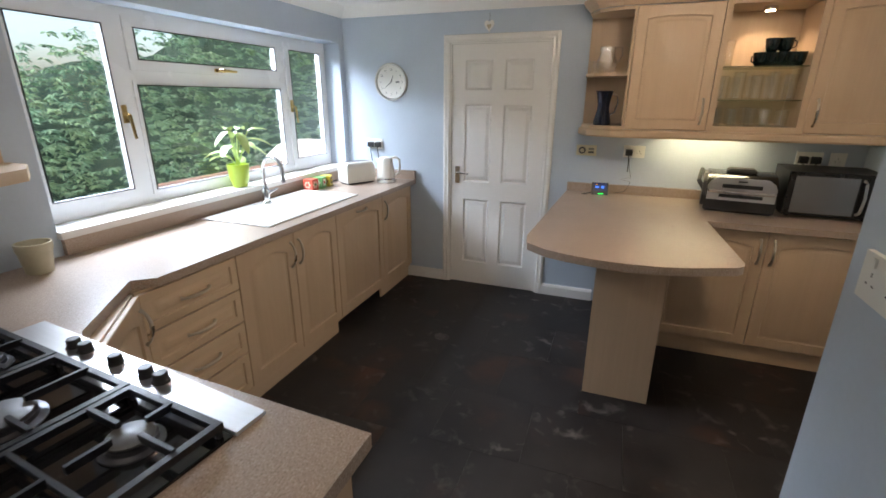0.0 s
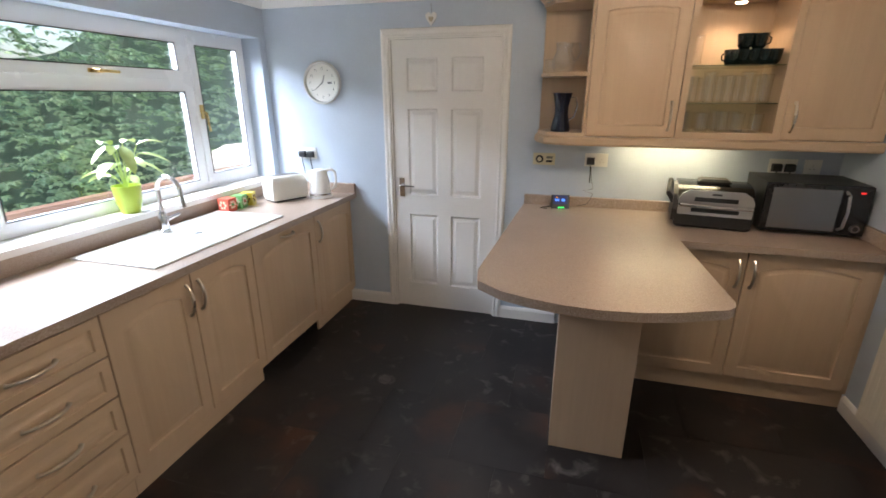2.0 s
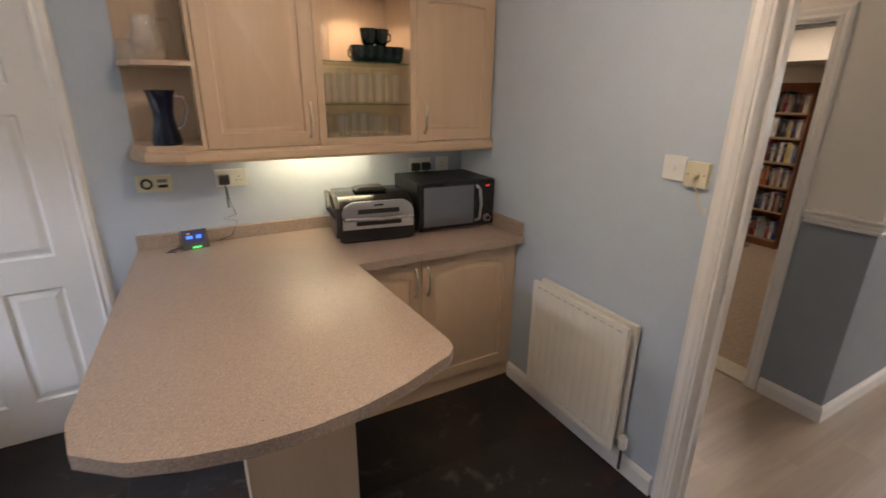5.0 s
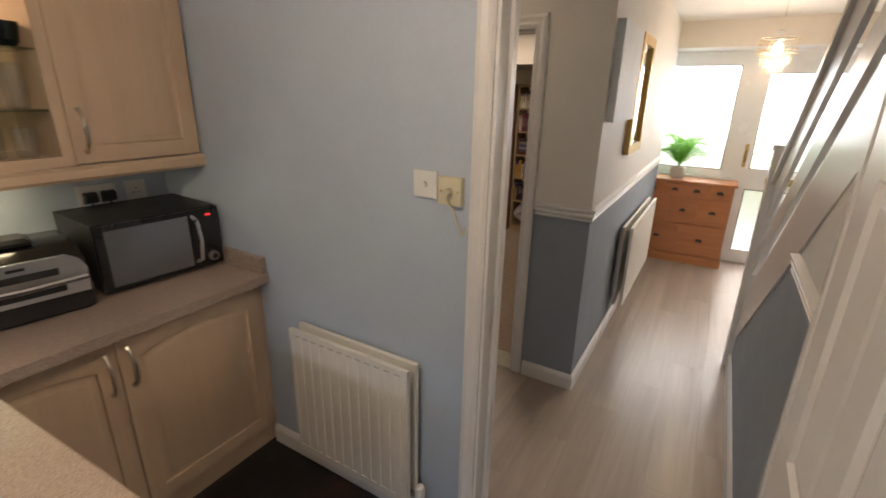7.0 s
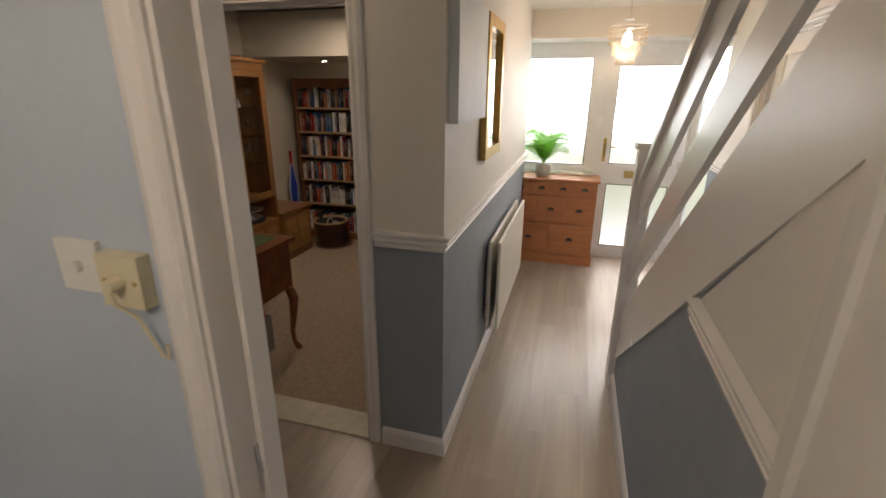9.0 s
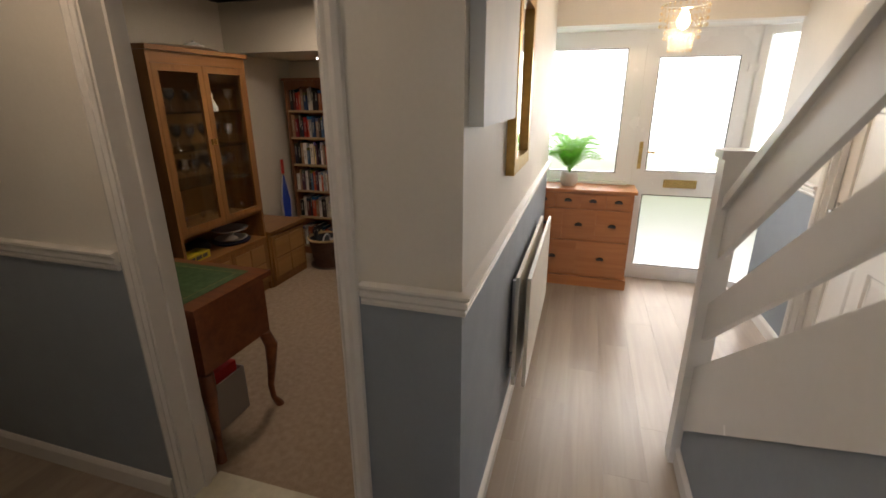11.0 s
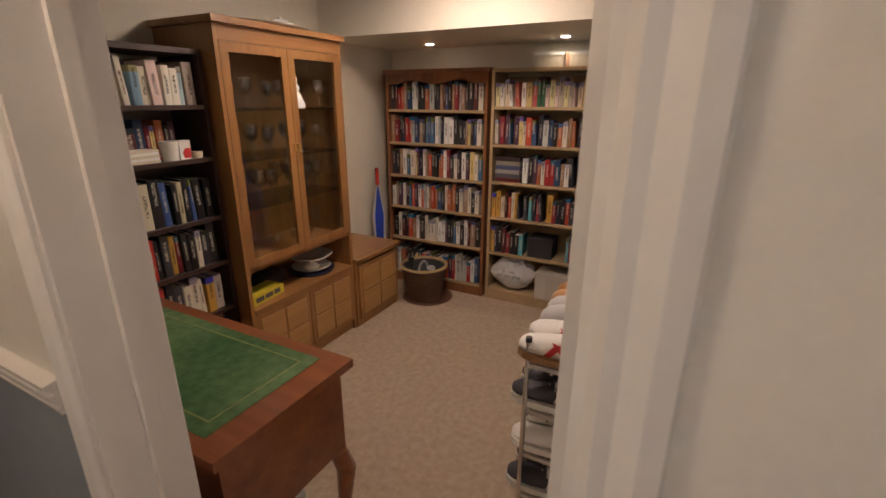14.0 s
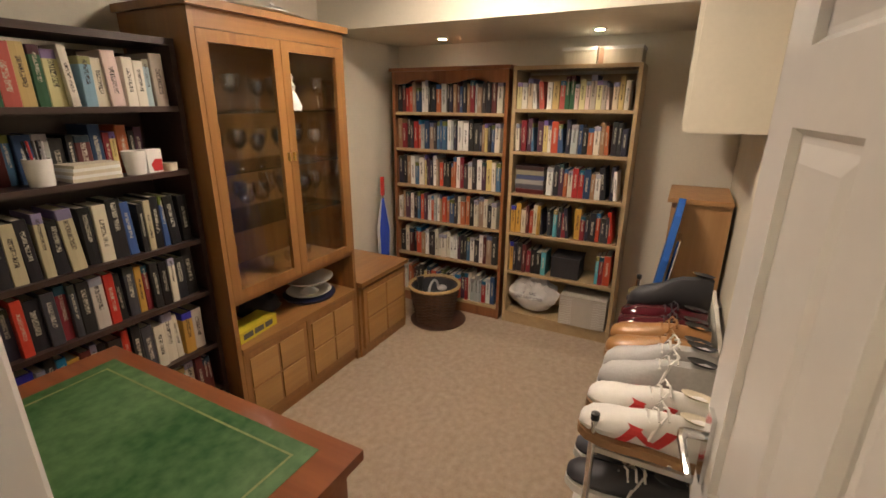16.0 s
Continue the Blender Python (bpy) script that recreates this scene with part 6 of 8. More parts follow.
incline(2.98, 4.90, 0, 0.17, 0.50, YS - 0.035, YS - 0.002, GLOSS, "string")
incline(2.98, 4.88, 0, 0.63, 0.80, YS - 0.03, YS - 0.008, GLOSS, "rail_board")
incline(2.98, 4.88, 0, 0.99, 1.19, YS - 0.03, YS - 0.008, GLOSS, "rail_board")
incline(2.98, 4.88, 0, 1.19, 1.24, YS - 0.05, YS + 0.012, GLOSS, "handrail")
nw = part("newel_post", bx(4.875, YS - 0.06, 0, 4.965, YS + 0.03, 1.40), GLOSS, st, bevel=0.004)
part("cap", bx(4.862, YS - 0.073, 1.40, 4.978, YS + 0.043, 1.432), GLOSS, nw, bevel=0.006)
incline(2.98, 4.90, 0, 0.17, 0.50, YT + 0.001, YT + 0.025, GLOSS, "string")
for i in range(11):
    x = 4.86 - 0.25 * i
    if x - 0.27 < 2.97:
        break
    part("tread", bx(x - 0.27, YT + 0.026, 0.19 * (i + 1) - 0.03, x + 0.02, YS - 0.036, 0.19 * (i + 1)), GLOSS, st, "white painted tread")
    part("riser", bx(x - 0.012, YT + 0.026, 0.19 * i + 0.001, x, YS - 0.036, 0.19 * (i + 1) - 0.031), GLOSS, st)

# front door screen
XF = 7.29
FROST = glow("frosted_glass", (0.93, 0.98, 1.0), 0.0)
nt = FROST.node_tree
b = nt.nodes["Principled BSDF"]
b.inputs["Transmission Weight"].default_value, b.inputs["Roughness"].default_value, b.inputs["Base Color"].default_value = 1.0, 0.45, (0.95, 0.98, 0.97, 1)
bn = nt.nodes.new("ShaderNodeBump")
tn = nt.nodes.new("ShaderNodeTexNoise")
tn.inputs["Scale"].default_value = 90
bn.inputs["Distance"].default_value = 0.001
nt.links.new(tn.outputs["Fac"], bn.inputs["Height"])
nt.links.new(bn.outputs["Normal"], b.inputs["Normal"])


def light(parent, y0, y1, z0, z1, w, name, x=XF, pane=None):
    s = part(name, bmesh_frame(x, x + 0.06, y0, y1, z0, z1, w), UPVC, parent, bevel=0.004)
    part("gasket", bmesh_frame(x - 0.002, x + 0.002, y0 + w - 0.002, y1 - w + 0.002, z0 + w - 0.002, z1 - w + 0.002, 0.007), PLASTIC_B, parent, "dark glazing gasket")
    p = part("pane", bx(x + 0.02, y0 + w, z0 + w, x + 0.026, y1 - w, z1 - w), pane or FROST, parent, "obscured glass pane")
    p.visible_shadow = False
    return s


fw = empty("window_2", label="white upvc hall window with obscured glass", category="window")
fw["kind"] = "structure"
light(fw, 2.60, 3.40, 0.90, 2.07, 0.075, "window_frame")
part("window_sill", bx(XF - 0.06, 2.57, 0.878, XF + 0.08, 3.43, 0.8995), UPVC, fw, bevel=0.004)
part("panel", bx(XF + 0.01, 2.60, -0.01, XF + 0.07, 3.43, 0.877), UPVC, fw)
fd = empty("door_5", label="white upvc front door with two obscured panes and brass fittings", category="door")
fd["kind"] = "structure"
part("frame", boxes((XF, 2.53, 0, XF + 0.07, 2.60, 2.10), (XF, 1.68, 0, XF + 0.07, 1.75, 2.10), (XF, 1.68, 2.10, XF + 0.07, 2.60, 2.135), (XF, 1.75, 2.015, XF + 0.07, 2.53, 2.0995), (XF, 1.75, 0, XF + 0.07, 2.53, 0.045), (XF, 2.60, 2.07, XF + 0.07, 3.43, 2.13), (XF, 3.40, 0.9, XF + 0.07, 3.44, 2.07)), UPVC, fd, bevel=0.003)
light(fd, 1.745, 2.535, 0.90, 2.025, 0.105, "upper_light", XF - 0.012)
light(fd, 1.745, 2.535, 0.035, 0.90, 0.105, "lower_light", XF - 0.012)
bm = boxes((XF - 0.02, 2.42 + 0.05, 1.02, XF - 0.0125, 2.50, 1.25))
tube(bm, [(XF - 0.02, 2.425, 1.17), (XF - 0.06, 2.425, 1.17), (XF - 0.065, 2.38, 1.165)], [0.010, 0.009, 0.007])
part("handle", bm, BRASS, fd, "brass lever handle on a long plate", smooth=True)
lb = part("letterbox", bx(XF - 0.022, 2.01, 0.865, XF - 0.0125, 2.27, 0.935), BRASS, fd, "brass letterbox flap", bevel=0.003)
part("hinge", boxes((XF - 0.03, 1.715, 1.80, XF - 0.0125, 1.79, 1.86), (XF - 0.03, 1.715, 0.98, XF - 0.0125, 1.79, 1.04), (XF - 0.03, 1.715, 0.16, XF - 0.0125, 1.79, 0.22)), UPVC, fd, "white butt hinge", bevel=0.003)
sw = empty("window_3", (XF, 1.68, 0), 0, label="narrow white upvc side window in the bay", category="window")
sw["kind"] = "structure"
sw.matrix_world = pose(XF + 0.03, 1.70, 0, 0, 0, 90 + 58)
light(sw, 0.0, 0.44, 0.02, 2.12, 0.06, "window_frame", 0.0)
for o in list(sw.children):
    if o.name.startswith("gasket"):
        bpy.data.objects.remove(o)
structure("wall_bay_stub", boxes((6.852, 1.30, -0.1, 6.948, 1.479, H2), (6.9505, 1.18, -0.1, 7.12, 1.325, H2)), PAINT_HALL, label="cream wall stub at the bay")
structure("porch_step", bx(7.36, 0.8, -0.42, 9.5, 4.2, -0.06), surface("porch_paving", (0.50, 0.49, 0.47), 0.8, 0, 0.15, 9), label="pale paved step outside the front door")

# chandelier
ch = empty("chandelier", (6.0, 2.49, 0), label="small tiered crystal chandelier, lit", category="ceiling light")
part("cord", rod(bmesh.new(), (0, 0, 2.15), (0, 0, H2), 0.003, 0.003, 6), CHROME, ch)
part("frame", lathe(bmesh.new(), [(0.02, 2.150), (0.03, 2.145), (0.03, 2.139), (0.0, 2.138)], 20), CHROME, ch, "small chrome ceiling cup", smooth=True)
part("ring", tube(bmesh.new(), [(0.12 * math.cos(a * math.tau / 24), 0.12 * math.sin(a * math.tau / 24), 2.10) for a in range(25)], 0.003, 6), CHROME, ch, "chrome ring", smooth=True)
part("bulb", lathe(bmesh.new(), [(0.0, 1.97), (0.025, 1.985), (0.035, 2.01), (0.025, 2.05), (0.012, 2.07), (0.0, 2.075)], 14), glow("bulb_glow", (1.0, 0.80, 0.55), 8), ch, "glowing bulb", smooth=True)
drop = bmesh.new()
CRYSTAL = glass("crystal_drop", (1.0, 0.95, 0.86), 0.03)
tiers = [(0.12, 2.10, 26, 0.13), (0.09, 2.03, 20, 0.12), (0.06, 1.95, 14, 0.10)]
for r, z, n, ln in tiers:
    for i in range(n):
        a = i * math.tau / n + r * 7
        for k in range(4):
            zz = z - k * ln / 4
            cx, cy = r * math.cos(a), r * math.sin(a)
            lathe(drop, [(0.0, -0.012), (0.007, -0.002), (0.006, 0.006), (0.0, 0.010)], 5, (cx, cy, zz - 0.01))
part("crystal_drop", drop, CRYSTAL, ch, "clear crystal drops", kind="stuff")

# pictures, plant
pic = empty("canvas_picture", (4.10, 3.239, 0), label="pale grey unframed canvas picture", category="picture")
part("canvas", bx(0, -0.040, 1.55, 0.54, -0.001, 2.02), surface("canvas_pale", (0.62, 0.65, 0.68), 0.6, 0, 0.3, 5, second=(0.75, 0.76, 0.75), bump=0.0006), pic, bevel=0.002)
mir = empty("gilt_mirror", (4.71, 3.239, 0), label="ornate gilt framed hall mirror", category="mirror")
bm = frame_ring(bmesh.new(), 0, 1.33, 0.46, 2.03, 0.055, -0.035, -0.001)
GOLD = surface("antique_gilt", (0.55, 0.36, 0.12), 0.35, 1.0, 0.3, 40, bump=0.003)
part("frame", bm, GOLD, mir, bevel=0.012, smooth=True)
part("glass", bx(0.055, -0.014, 1.385, 0.405, -0.008, 1.975), surface("mirror_silver", (0.9, 0.9, 0.9), 0.02, 1.0, 0, 5, rough_vary=0.01), mir)

def palm(th, at, n, length, rise, mat, seed, leaflets=16, lw=0.012):
    rng = random.Random(seed)
    bm = bmesh.new()
    for i in range(n):
        a = i * 2.399 + rng.uniform(-0.2, 0.2)
        L = length * rng.uniform(0.7, 1.1)
        up = rise * rng.uniform(0.5, 1.15)
        spine = []
        for k in range(9):
            t = k / 8
            r = L * t * (0.55 + 0.45 * t)
            z = up * math.sin(min(1, t * 1.05) * 1.9) * 0.9
            spine.append(Vector((at[0] + r * math.cos(a), at[1] + r * math.sin(a), at[2] + z)))
        tube(bm, spine, 0.0022, 4)
        for k in range(leaflets):
            t = 0.16 + 0.83 * k / leaflets
            f = t * 8
            i0 = min(7, int(f))
            p = spine[i0].lerp(spine[i0 + 1], f - i0)
            d = (spine[i0 + 1] - spine[i0]).normalized()
            for s in (-1, 1):
                side = d.cross(Vector((0, 0, 1))).normalized() * s
                ll = 0.075 * math.sin(math.pi * min(1, t * 0.9)) + 0.02
                tip = p + side * ll + d * ll * 0.7 + Vector((0, 0, -0.012))
                mid = p.lerp(tip, 0.45) + Vector((0, 0, 0.006))
                w = d * lw * 0.5
                v = [bm.verts.new(q) for q in (p, mid + w, tip, mid - w)]
                bm.faces.new(v)
    return part("foliage", bm, mat, th, "thin arching green fronds")


FERN = surface("palm_green", (0.12, 0.36, 0.04), 0.45, 0, 0.4, 30, second=(0.20, 0.48, 0.08))
nt = FERN.node_tree
thin, both = nt.nodes.new("ShaderNodeBsdfTranslucent"), nt.nodes.new("ShaderNodeMixShader")
thin.inputs["Color"].default_value = (0.22, 0.55, 0.06, 1)
both.inputs[0].default_value = 0.5
nt.links.new(nt.nodes["Principled BSDF"].outputs[0], both.inputs[1])
nt.links.new(thin.outputs[0], both.inputs[2])
nt.links.new(both.outputs[0], nt.nodes["Material Output"].inputs["Surface"])
pp = empty("potted_palm", (7.10, 3.06, 0.875), label="small leafy green palm in a grey-white pot", category="plant")
pt = part("pot", lathe(bmesh.new(), [(0.0, 0.0), (0.055, 0.0), (0.075, 0.03), (0.078, 0.07), (0.068, 0.12), (0.060, 0.122), (0.066, 0.07), (0.0, 0.09)], 22), surface("pot_grey", (0.55, 0.54, 0.52), 0.5, 0, 0.1, 40), pp, "pale grey ceramic pot", smooth=True)
palm(pp, (0, 0, 0.115), 32, 0.29, 0.33, FERN, 5, 22, 0.009)

# ---- study: furniture ----
def desk():
    th = empty("writing_desk", (4.25, 4.42, 0), label="mahogany writing desk with a gilt-tooled green leather top", category="desk")
    W, D, Hd = 0.50, 1.02, 0.795      # along x, along y
    part("top", bx(0.0, 0.0, Hd - 0.028, W, D, Hd), MAHOG, th, bevel=0.008)
    part("leather", bx(0.045, 0.09, Hd + 0.0005, W - 0.05, D - 0.09, Hd + 0.002), LEATHER, th, "worn green leather writing surface")
    bm = bmesh.new()
    a, b_, c, d_ = 0.085, 0.13, W - 0.09, D - 0.13
    for r in ((a, b_, c, b_ + 0.006), (a, d_ - 0.006, c, d_), (a, b_ + 0.006, a + 0.006, d_ - 0.006), (c - 0.006, b_ + 0.006, c, d_ - 0.006)):
        box(bm, r[0], r[1], Hd + 0.0021, r[2], r[3], Hd + 0.0026)
    part("tooling", bm, GILT, th, "faded gilt tooled border")
    part("apron", boxes((0.03, 0.03, Hd - 0.33, W - 0.03, D - 0.03, Hd - 0.029)), MAHOG, th, bevel=0.004)
    for x, y, sx, sy in ((W - 0.05, 0.05, 1, -1), (0.05, 0.05, -1, -1), (W - 0.05, D - 0.05, 1, 1), (0.05, D - 0.05, -1, 1)):
        bm = bmesh.new()
        prof = [(0.0, 0.032, 0.46), (0.018, 0.034, 0.38), (0.010, 0.024, 0.26), (-0.002, 0.017, 0.14), (0.002, 0.015, 0.06), (0.016, 0.022, 0.025), (0.022, 0.024, 0.0)]
        loft(bm, [[(x + sx * o + r * math.cos(k * math.tau / 10), y + sy * o + r * math.sin(k * math.tau / 10), z) for k in range(10)] for o, r, z in prof])
        part("leg", bm, MAHOG, th, "mahogany cabriole leg", smooth=True)
    return th


desk()

# glazed cabinet
GX0, GX1, GF, GB = 5.245, 6.105, 5.515, 5.945
gc = empty("display_cabinet", (GX0, GF, 0), label="tall teak display cabinet with glazed doors and panelled base", category="cabinet")
W, D, Ht = GX1 - GX0, GB - GF, 1.93
part("side", bx(0, 0, 0.0, 0.022, D, Ht - 0.03), TEAK, gc, bevel=0.002)
part("side", bx(W - 0.022, 0, 0.0, W, D, Ht - 0.03), TEAK, gc, bevel=0.002)
part("top", bx(-0.02, -0.03, Ht - 0.03, W + 0.012, D, Ht), TEAK_H, gc, bevel=0.006)
part("frieze", bx(0.022, 0.0, Ht - 0.10, W - 0.022, 0.02, Ht - 0.03), TEAK_H, gc)
part("back", bx(0.022, D - 0.012, 0.05, W - 0.022, D, Ht - 0.03), TEAK, gc)
part("shelf_board", bx(0.022, 0.01, 0.70, W - 0.022, D - 0.012, 0.722), TEAK_H, gc)
part("counter_board", bx(0.022, -0.012, 0.46, W - 0.022, D - 0.012, 0.49), TEAK_H, gc, bevel=0.005)
part("plinth", bx(0.022, 0.02, 0.0, W - 0.022, 0.04, 0.07), TEAK_H, gc)
def panelled_door(parent, x0, x1, z0, z1, nx, y=0.0):
    d = part("door", bx(x0 + 0.002, y, z0, x1 - 0.002, y + 0.018, z1), TEAK, parent, bevel=0.002)
    for i in range(nx):
        for k in range(2):
            w, h = (x1 - x0 - 0.05) / nx, (z1 - z0 - 0.05) / 2
            a, c = x0 + 0.025 + i * w + 0.008, z0 + 0.025 + k * h + 0.008
            part("panel", bx(a, y - 0.007, c, a + w - 0.016, y - 0.0005, c + h - 0.016), OAK_PANEL, d, "lighter raised square panel", bevel=0.003)
panelled_door(gc, 0.022, W / 2, 0.075, 0.455, 2)
panelled_door(gc, W / 2, W - 0.022, 0.075, 0.455, 2)
for x0, x1 in ((0.022, W / 2 - 0.001), (W / 2 + 0.001, W - 0.022)):
    d = part("glazed_door", frame_ring(bmesh.new(), x0, 0.725, x1, Ht - 0.102, 0.045, -0.002, 0.018), TEAK, gc, bevel=0.003)
    p = part("pane", bx(x0 + 0.045, 0.006, 0.77, x1 - 0.045, 0.010, Ht - 0.147), PANE, d, "clear glass pane")
    p.visible_shadow = False
for kx in (W / 2 - 0.02, W / 2 + 0.012):
    part("door_knob", bx(kx, -0.018, 1.30, kx + 0.008, -0.0025, 1.34), BRASS, gc)
for z in (1.02, 1.27, 1.52):
    part("glass_shelf", bx(0.024, 0.03, z, W - 0.024, D - 0.014, z + 0.006), bpy.data.materials["shelf_glass"], gc, "glass shelf")
SMALLX0, SMALLX1 = 6.11, 6.63
sc = empty("low_cabinet", (SMALLX0, 5.485, 0), label="low teak cupboard with raised square panels", category="cabinet")
Ws = SMALLX1 - SMALLX0
part("carcass", bx(0, 0.019, 0.0, Ws, 0.455, 0.495), TEAK, sc, bevel=0.002)
part("top", bx(-0.003, -0.012, 0.4955, Ws + 0.008, 0.46, 0.52), TEAK_H, sc, bevel=0.005)
panelled_door(sc, 0.02, Ws - 0.02, 0.06, 0.47, 2)


# ---- books ----
def book_mesh(round_spine=True):
    """A book one unit wide, deep and high: cover boards and spine round a page block."""
    bm = bmesh.new()
    sp = [(0.0, 1), (0.0, 0.03), (0.06, 0.008), (0.5, 0.0), (0.94, 0.008), (1.0, 0.03), (1.0, 1), (0.92, 1), (0.92, 0.06), (0.08, 0.06), (0.08, 1)]
    slab(bm, sp, 0, 1)
    return bm


PROTOS = {}
BOOKS = []


def new_book(cover):
    """A first book in a cover material, or a copy of it."""
    if cover.name in PROTOS:
        return copy_thing(PROTOS[cover.name], pose(0, 0, 0))
    t = PROTOS[cover.name] = empty("book")
    part("cover", book_mesh(), cover, t)
    part("page_block", bx(0.09, 0.07, 0.012, 0.91, 0.985, 0.985), PAGES, t)
    return t

TYPES = {"pale": "pale-spined upright book on the shelf", "slim": "slim upright paperback on the shelf", "thick": "thick upright hardback on the shelf", "tall": "tall upright book on the shelf", "small": "small upright paperback on the shelf"}


def fill_row(rng, place, length, height, depth, group, lo=0.018, hi=0.042, tall=(0.72, 0.97), lean=0.0, cover=None):
    """Stands books side by side along local x from place (a pose), spines to -y."""
    x = 0.0
    while True:
        w = rng.uniform(lo, hi)
        if x + w > length:
            break
        h = height * rng.uniform(*tall)
        d = min(depth, rng.uniform(0.115, 0.17))
        o = new_book(cover or COVER)
        o.scale = (1, 1, 1)
        ang = rng.uniform(-0.6, 0.6) if rng.random() > 0.12 else -rng.uniform(3, 8) * lean
        o.matrix_world = place @ pose(x, rng.uniform(0.0, 0.022), 0, 0, ang, 0) @ Matrix.Diagonal((w, d, h, 1))
        kind = "thick" if w > 0.031 else "slim" if w < 0.019 else "tall" if h > 0.9 * height else "small"
        tagged(o, TYPES[kind], "book", group)
        BOOKS.append(o)
        x += w + 0.0012 + (abs(math.sin(radians(ang))) * h if abs(ang) > 1 else 0)
    return x


def bookcase(name, w, h, d, zs, mat, shelf_mat, label, arch=False, th=0.022):
    """An open bookcase: width along x, open face at y 0 looking to -y. zs: tops of its shelves."""
    t = empty(name, label=label, category="bookcase")
    part("side", bx(0, 0, 0, th, d, h), mat, t, bevel=0.002)
    part("side", bx(w - th, 0, 0, w, d, h), mat, t, bevel=0.002)
    part("back", bx(th, d - 0.008, 0.02, w - th, d, h - 0.02), mat, t)
    part("top", bx(-0.015 if arch else 0.0, -0.018 if arch else 0.0, h + 0.0005, w + (0.015 if arch else 0), d, h + 0.024), mat, t, bevel=0.005)
    for z in zs:
        part("shelf", bx(th, 0.004, z - 0.02, w - th, d - 0.008, z), shelf_mat, t, bevel=0.003)
    part("plinth", bx(th, 0.006, 0.0, w - th, 0.024, zs[0] - 0.0205), mat, t)
    if arch:
        pts = [(th, h)] + [(th + (w - 2 * th) * i / 24, h - 0.085 + 0.035 * (1 - abs(math.cos(math.pi * i / 12)) ** 1.5) * (1 if 3 < i < 21 else 0.4)) for i in range(25)] + [(w - th, h)]
        part("arched_rail", slab(bmesh.new(), pts, 0.0, 0.018, upright), mat, t)
    return t


rng = random.Random(11)
TO_X = -90    # turned so that the open face looks along -x
# red-brown pine bookcase against the end wall
B1 = bookcase("bookcase", 0.90, 1.775, 0.285, [0.10, 0.42, 0.70, 0.97, 1.24, 1.50], REDPINE, OAKSHELF, "red-brown pine bookcase full of upright books", arch=True)
B1.matrix_world = pose(7.03, 5.83, 0, 0, 0, TO_X)
for z, z2 in zip([0.10, 0.42, 0.70, 0.97, 1.24, 1.50], [0.42, 0.70, 0.97, 1.24, 1.50, 1.775]):
    fill_row(rng, pose(7.045, 5.805, z, 0, 0, TO_X), 0.845, min(0.23, z2 - z - 0.03), 0.2, "books in the pine bookcase", 0.019, 0.043)
B2 = bookcase("bookcase", 0.765, 1.765, 0.285, [0.09, 0.41, 0.70, 0.98, 1.26, 1.53], OAKSHELF, OAKSHELF, "light oak bookcase with books, boxes and a carrier bag")
B2.matrix_world = pose(7.03, 4.90, 0, 0, 0, TO_X)
for z, z2, a, b_ in ((0.41, 0.70, 0.0, 0.30), (0.41, 0.70, 0.60, 0.71), (0.70, 0.98, 0.0, 0.71), (0.98, 1.26, 0.23, 0.71), (1.26, 1.53, 0.0, 0.71), (1.53, 1.765, 0.0, 0.71)):
    fill_row(rng, pose(7.045, 4.875 - a, z, 0, 0, TO_X), b_ - a, min(0.22, z2 - z - 0.03), 0.2, "books in the oak bookcase", 0.019, 0.044, lean=1.0, cover={1.53: COVER_PALE, 0.70: COVER_RED, 0.41: COVER_RED}.get(z))
# dark shelves beside the glazed cabinet
B3 = bookcase("bookcase", 1.02, 1.765, 0.27, [0.10, 0.30, 0.53, 0.785, 1.02, 1.31, 1.55], DARKWOOD, DARKWOOD, "dark-stained shelves crowded with books and small things", th=0.02)
B3.matrix_world = pose(4.215, 5.60, 0)
for z, z2, a, b_, cv in ((0.30, 0.53, 0.3, 0.98, COVER_RED), (0.53, 0.785, 0.0, 0.98, COVER_RED), (0.785, 1.02, 0.0, 0.98, COVER_RED), (1.02, 1.31, 0.0, 0.98, COVER_DARK), (1.55, 1.765, 0.0, 0.97, COVER_PALE)):
    fill_row(rng, pose(4.236 + a, 5.615, z), b_ - a, min(0.225, z2 - z - 0.025), 0.2, "books on the dark shelves", 0.022, 0.05, (0.8, 0.98), lean=0.5, cover=cv)
fill_row(rng, pose(4.30, 5.71, 1.31), 0.85, 0.19, 0.14, "books on the dark shelves", 0.02, 0.05)

# radiator, wall cupboard, pine box
r = radiator("radiator", 1.2, 0.50, "long white study radiator behind the shoe rack")
r.matrix_world = pose(5.45, 3.582, 0.15, 0, 0, 0) @ pose(1.2, 0, 0, 0, 0, 180)
cb = empty("wall_cupboard", (6.25, 3.583, 0), label="cream painted boxed wall cupboard high on the wall", category="cupboard")
part("carcass", bx(0, 0, 1.455, 0.75, 0.285, H2 - 0.38), PAINT_STUDY, cb, bevel=0.003)
part("door", bx(0.01, 0.2855, 1.465, 0.74, 0.303, H2 - 0.385), PAINT_STUDY, cb, bevel=0.002)
pb = empty("pine_cupboard", (6.72, 3.60, 0), label="tall narrow pale pine cupboard in the corner", category="cupboard")
part("carcass", bx(0, 0, 0.0, 0.42, 0.28, 1.075), PINE_V, pb, bevel=0.002)
part("top", bx(-0.02, -0.0, 1.0755, 0.44, 0.30, 1.10), PINE_V, pb, bevel=0.006)
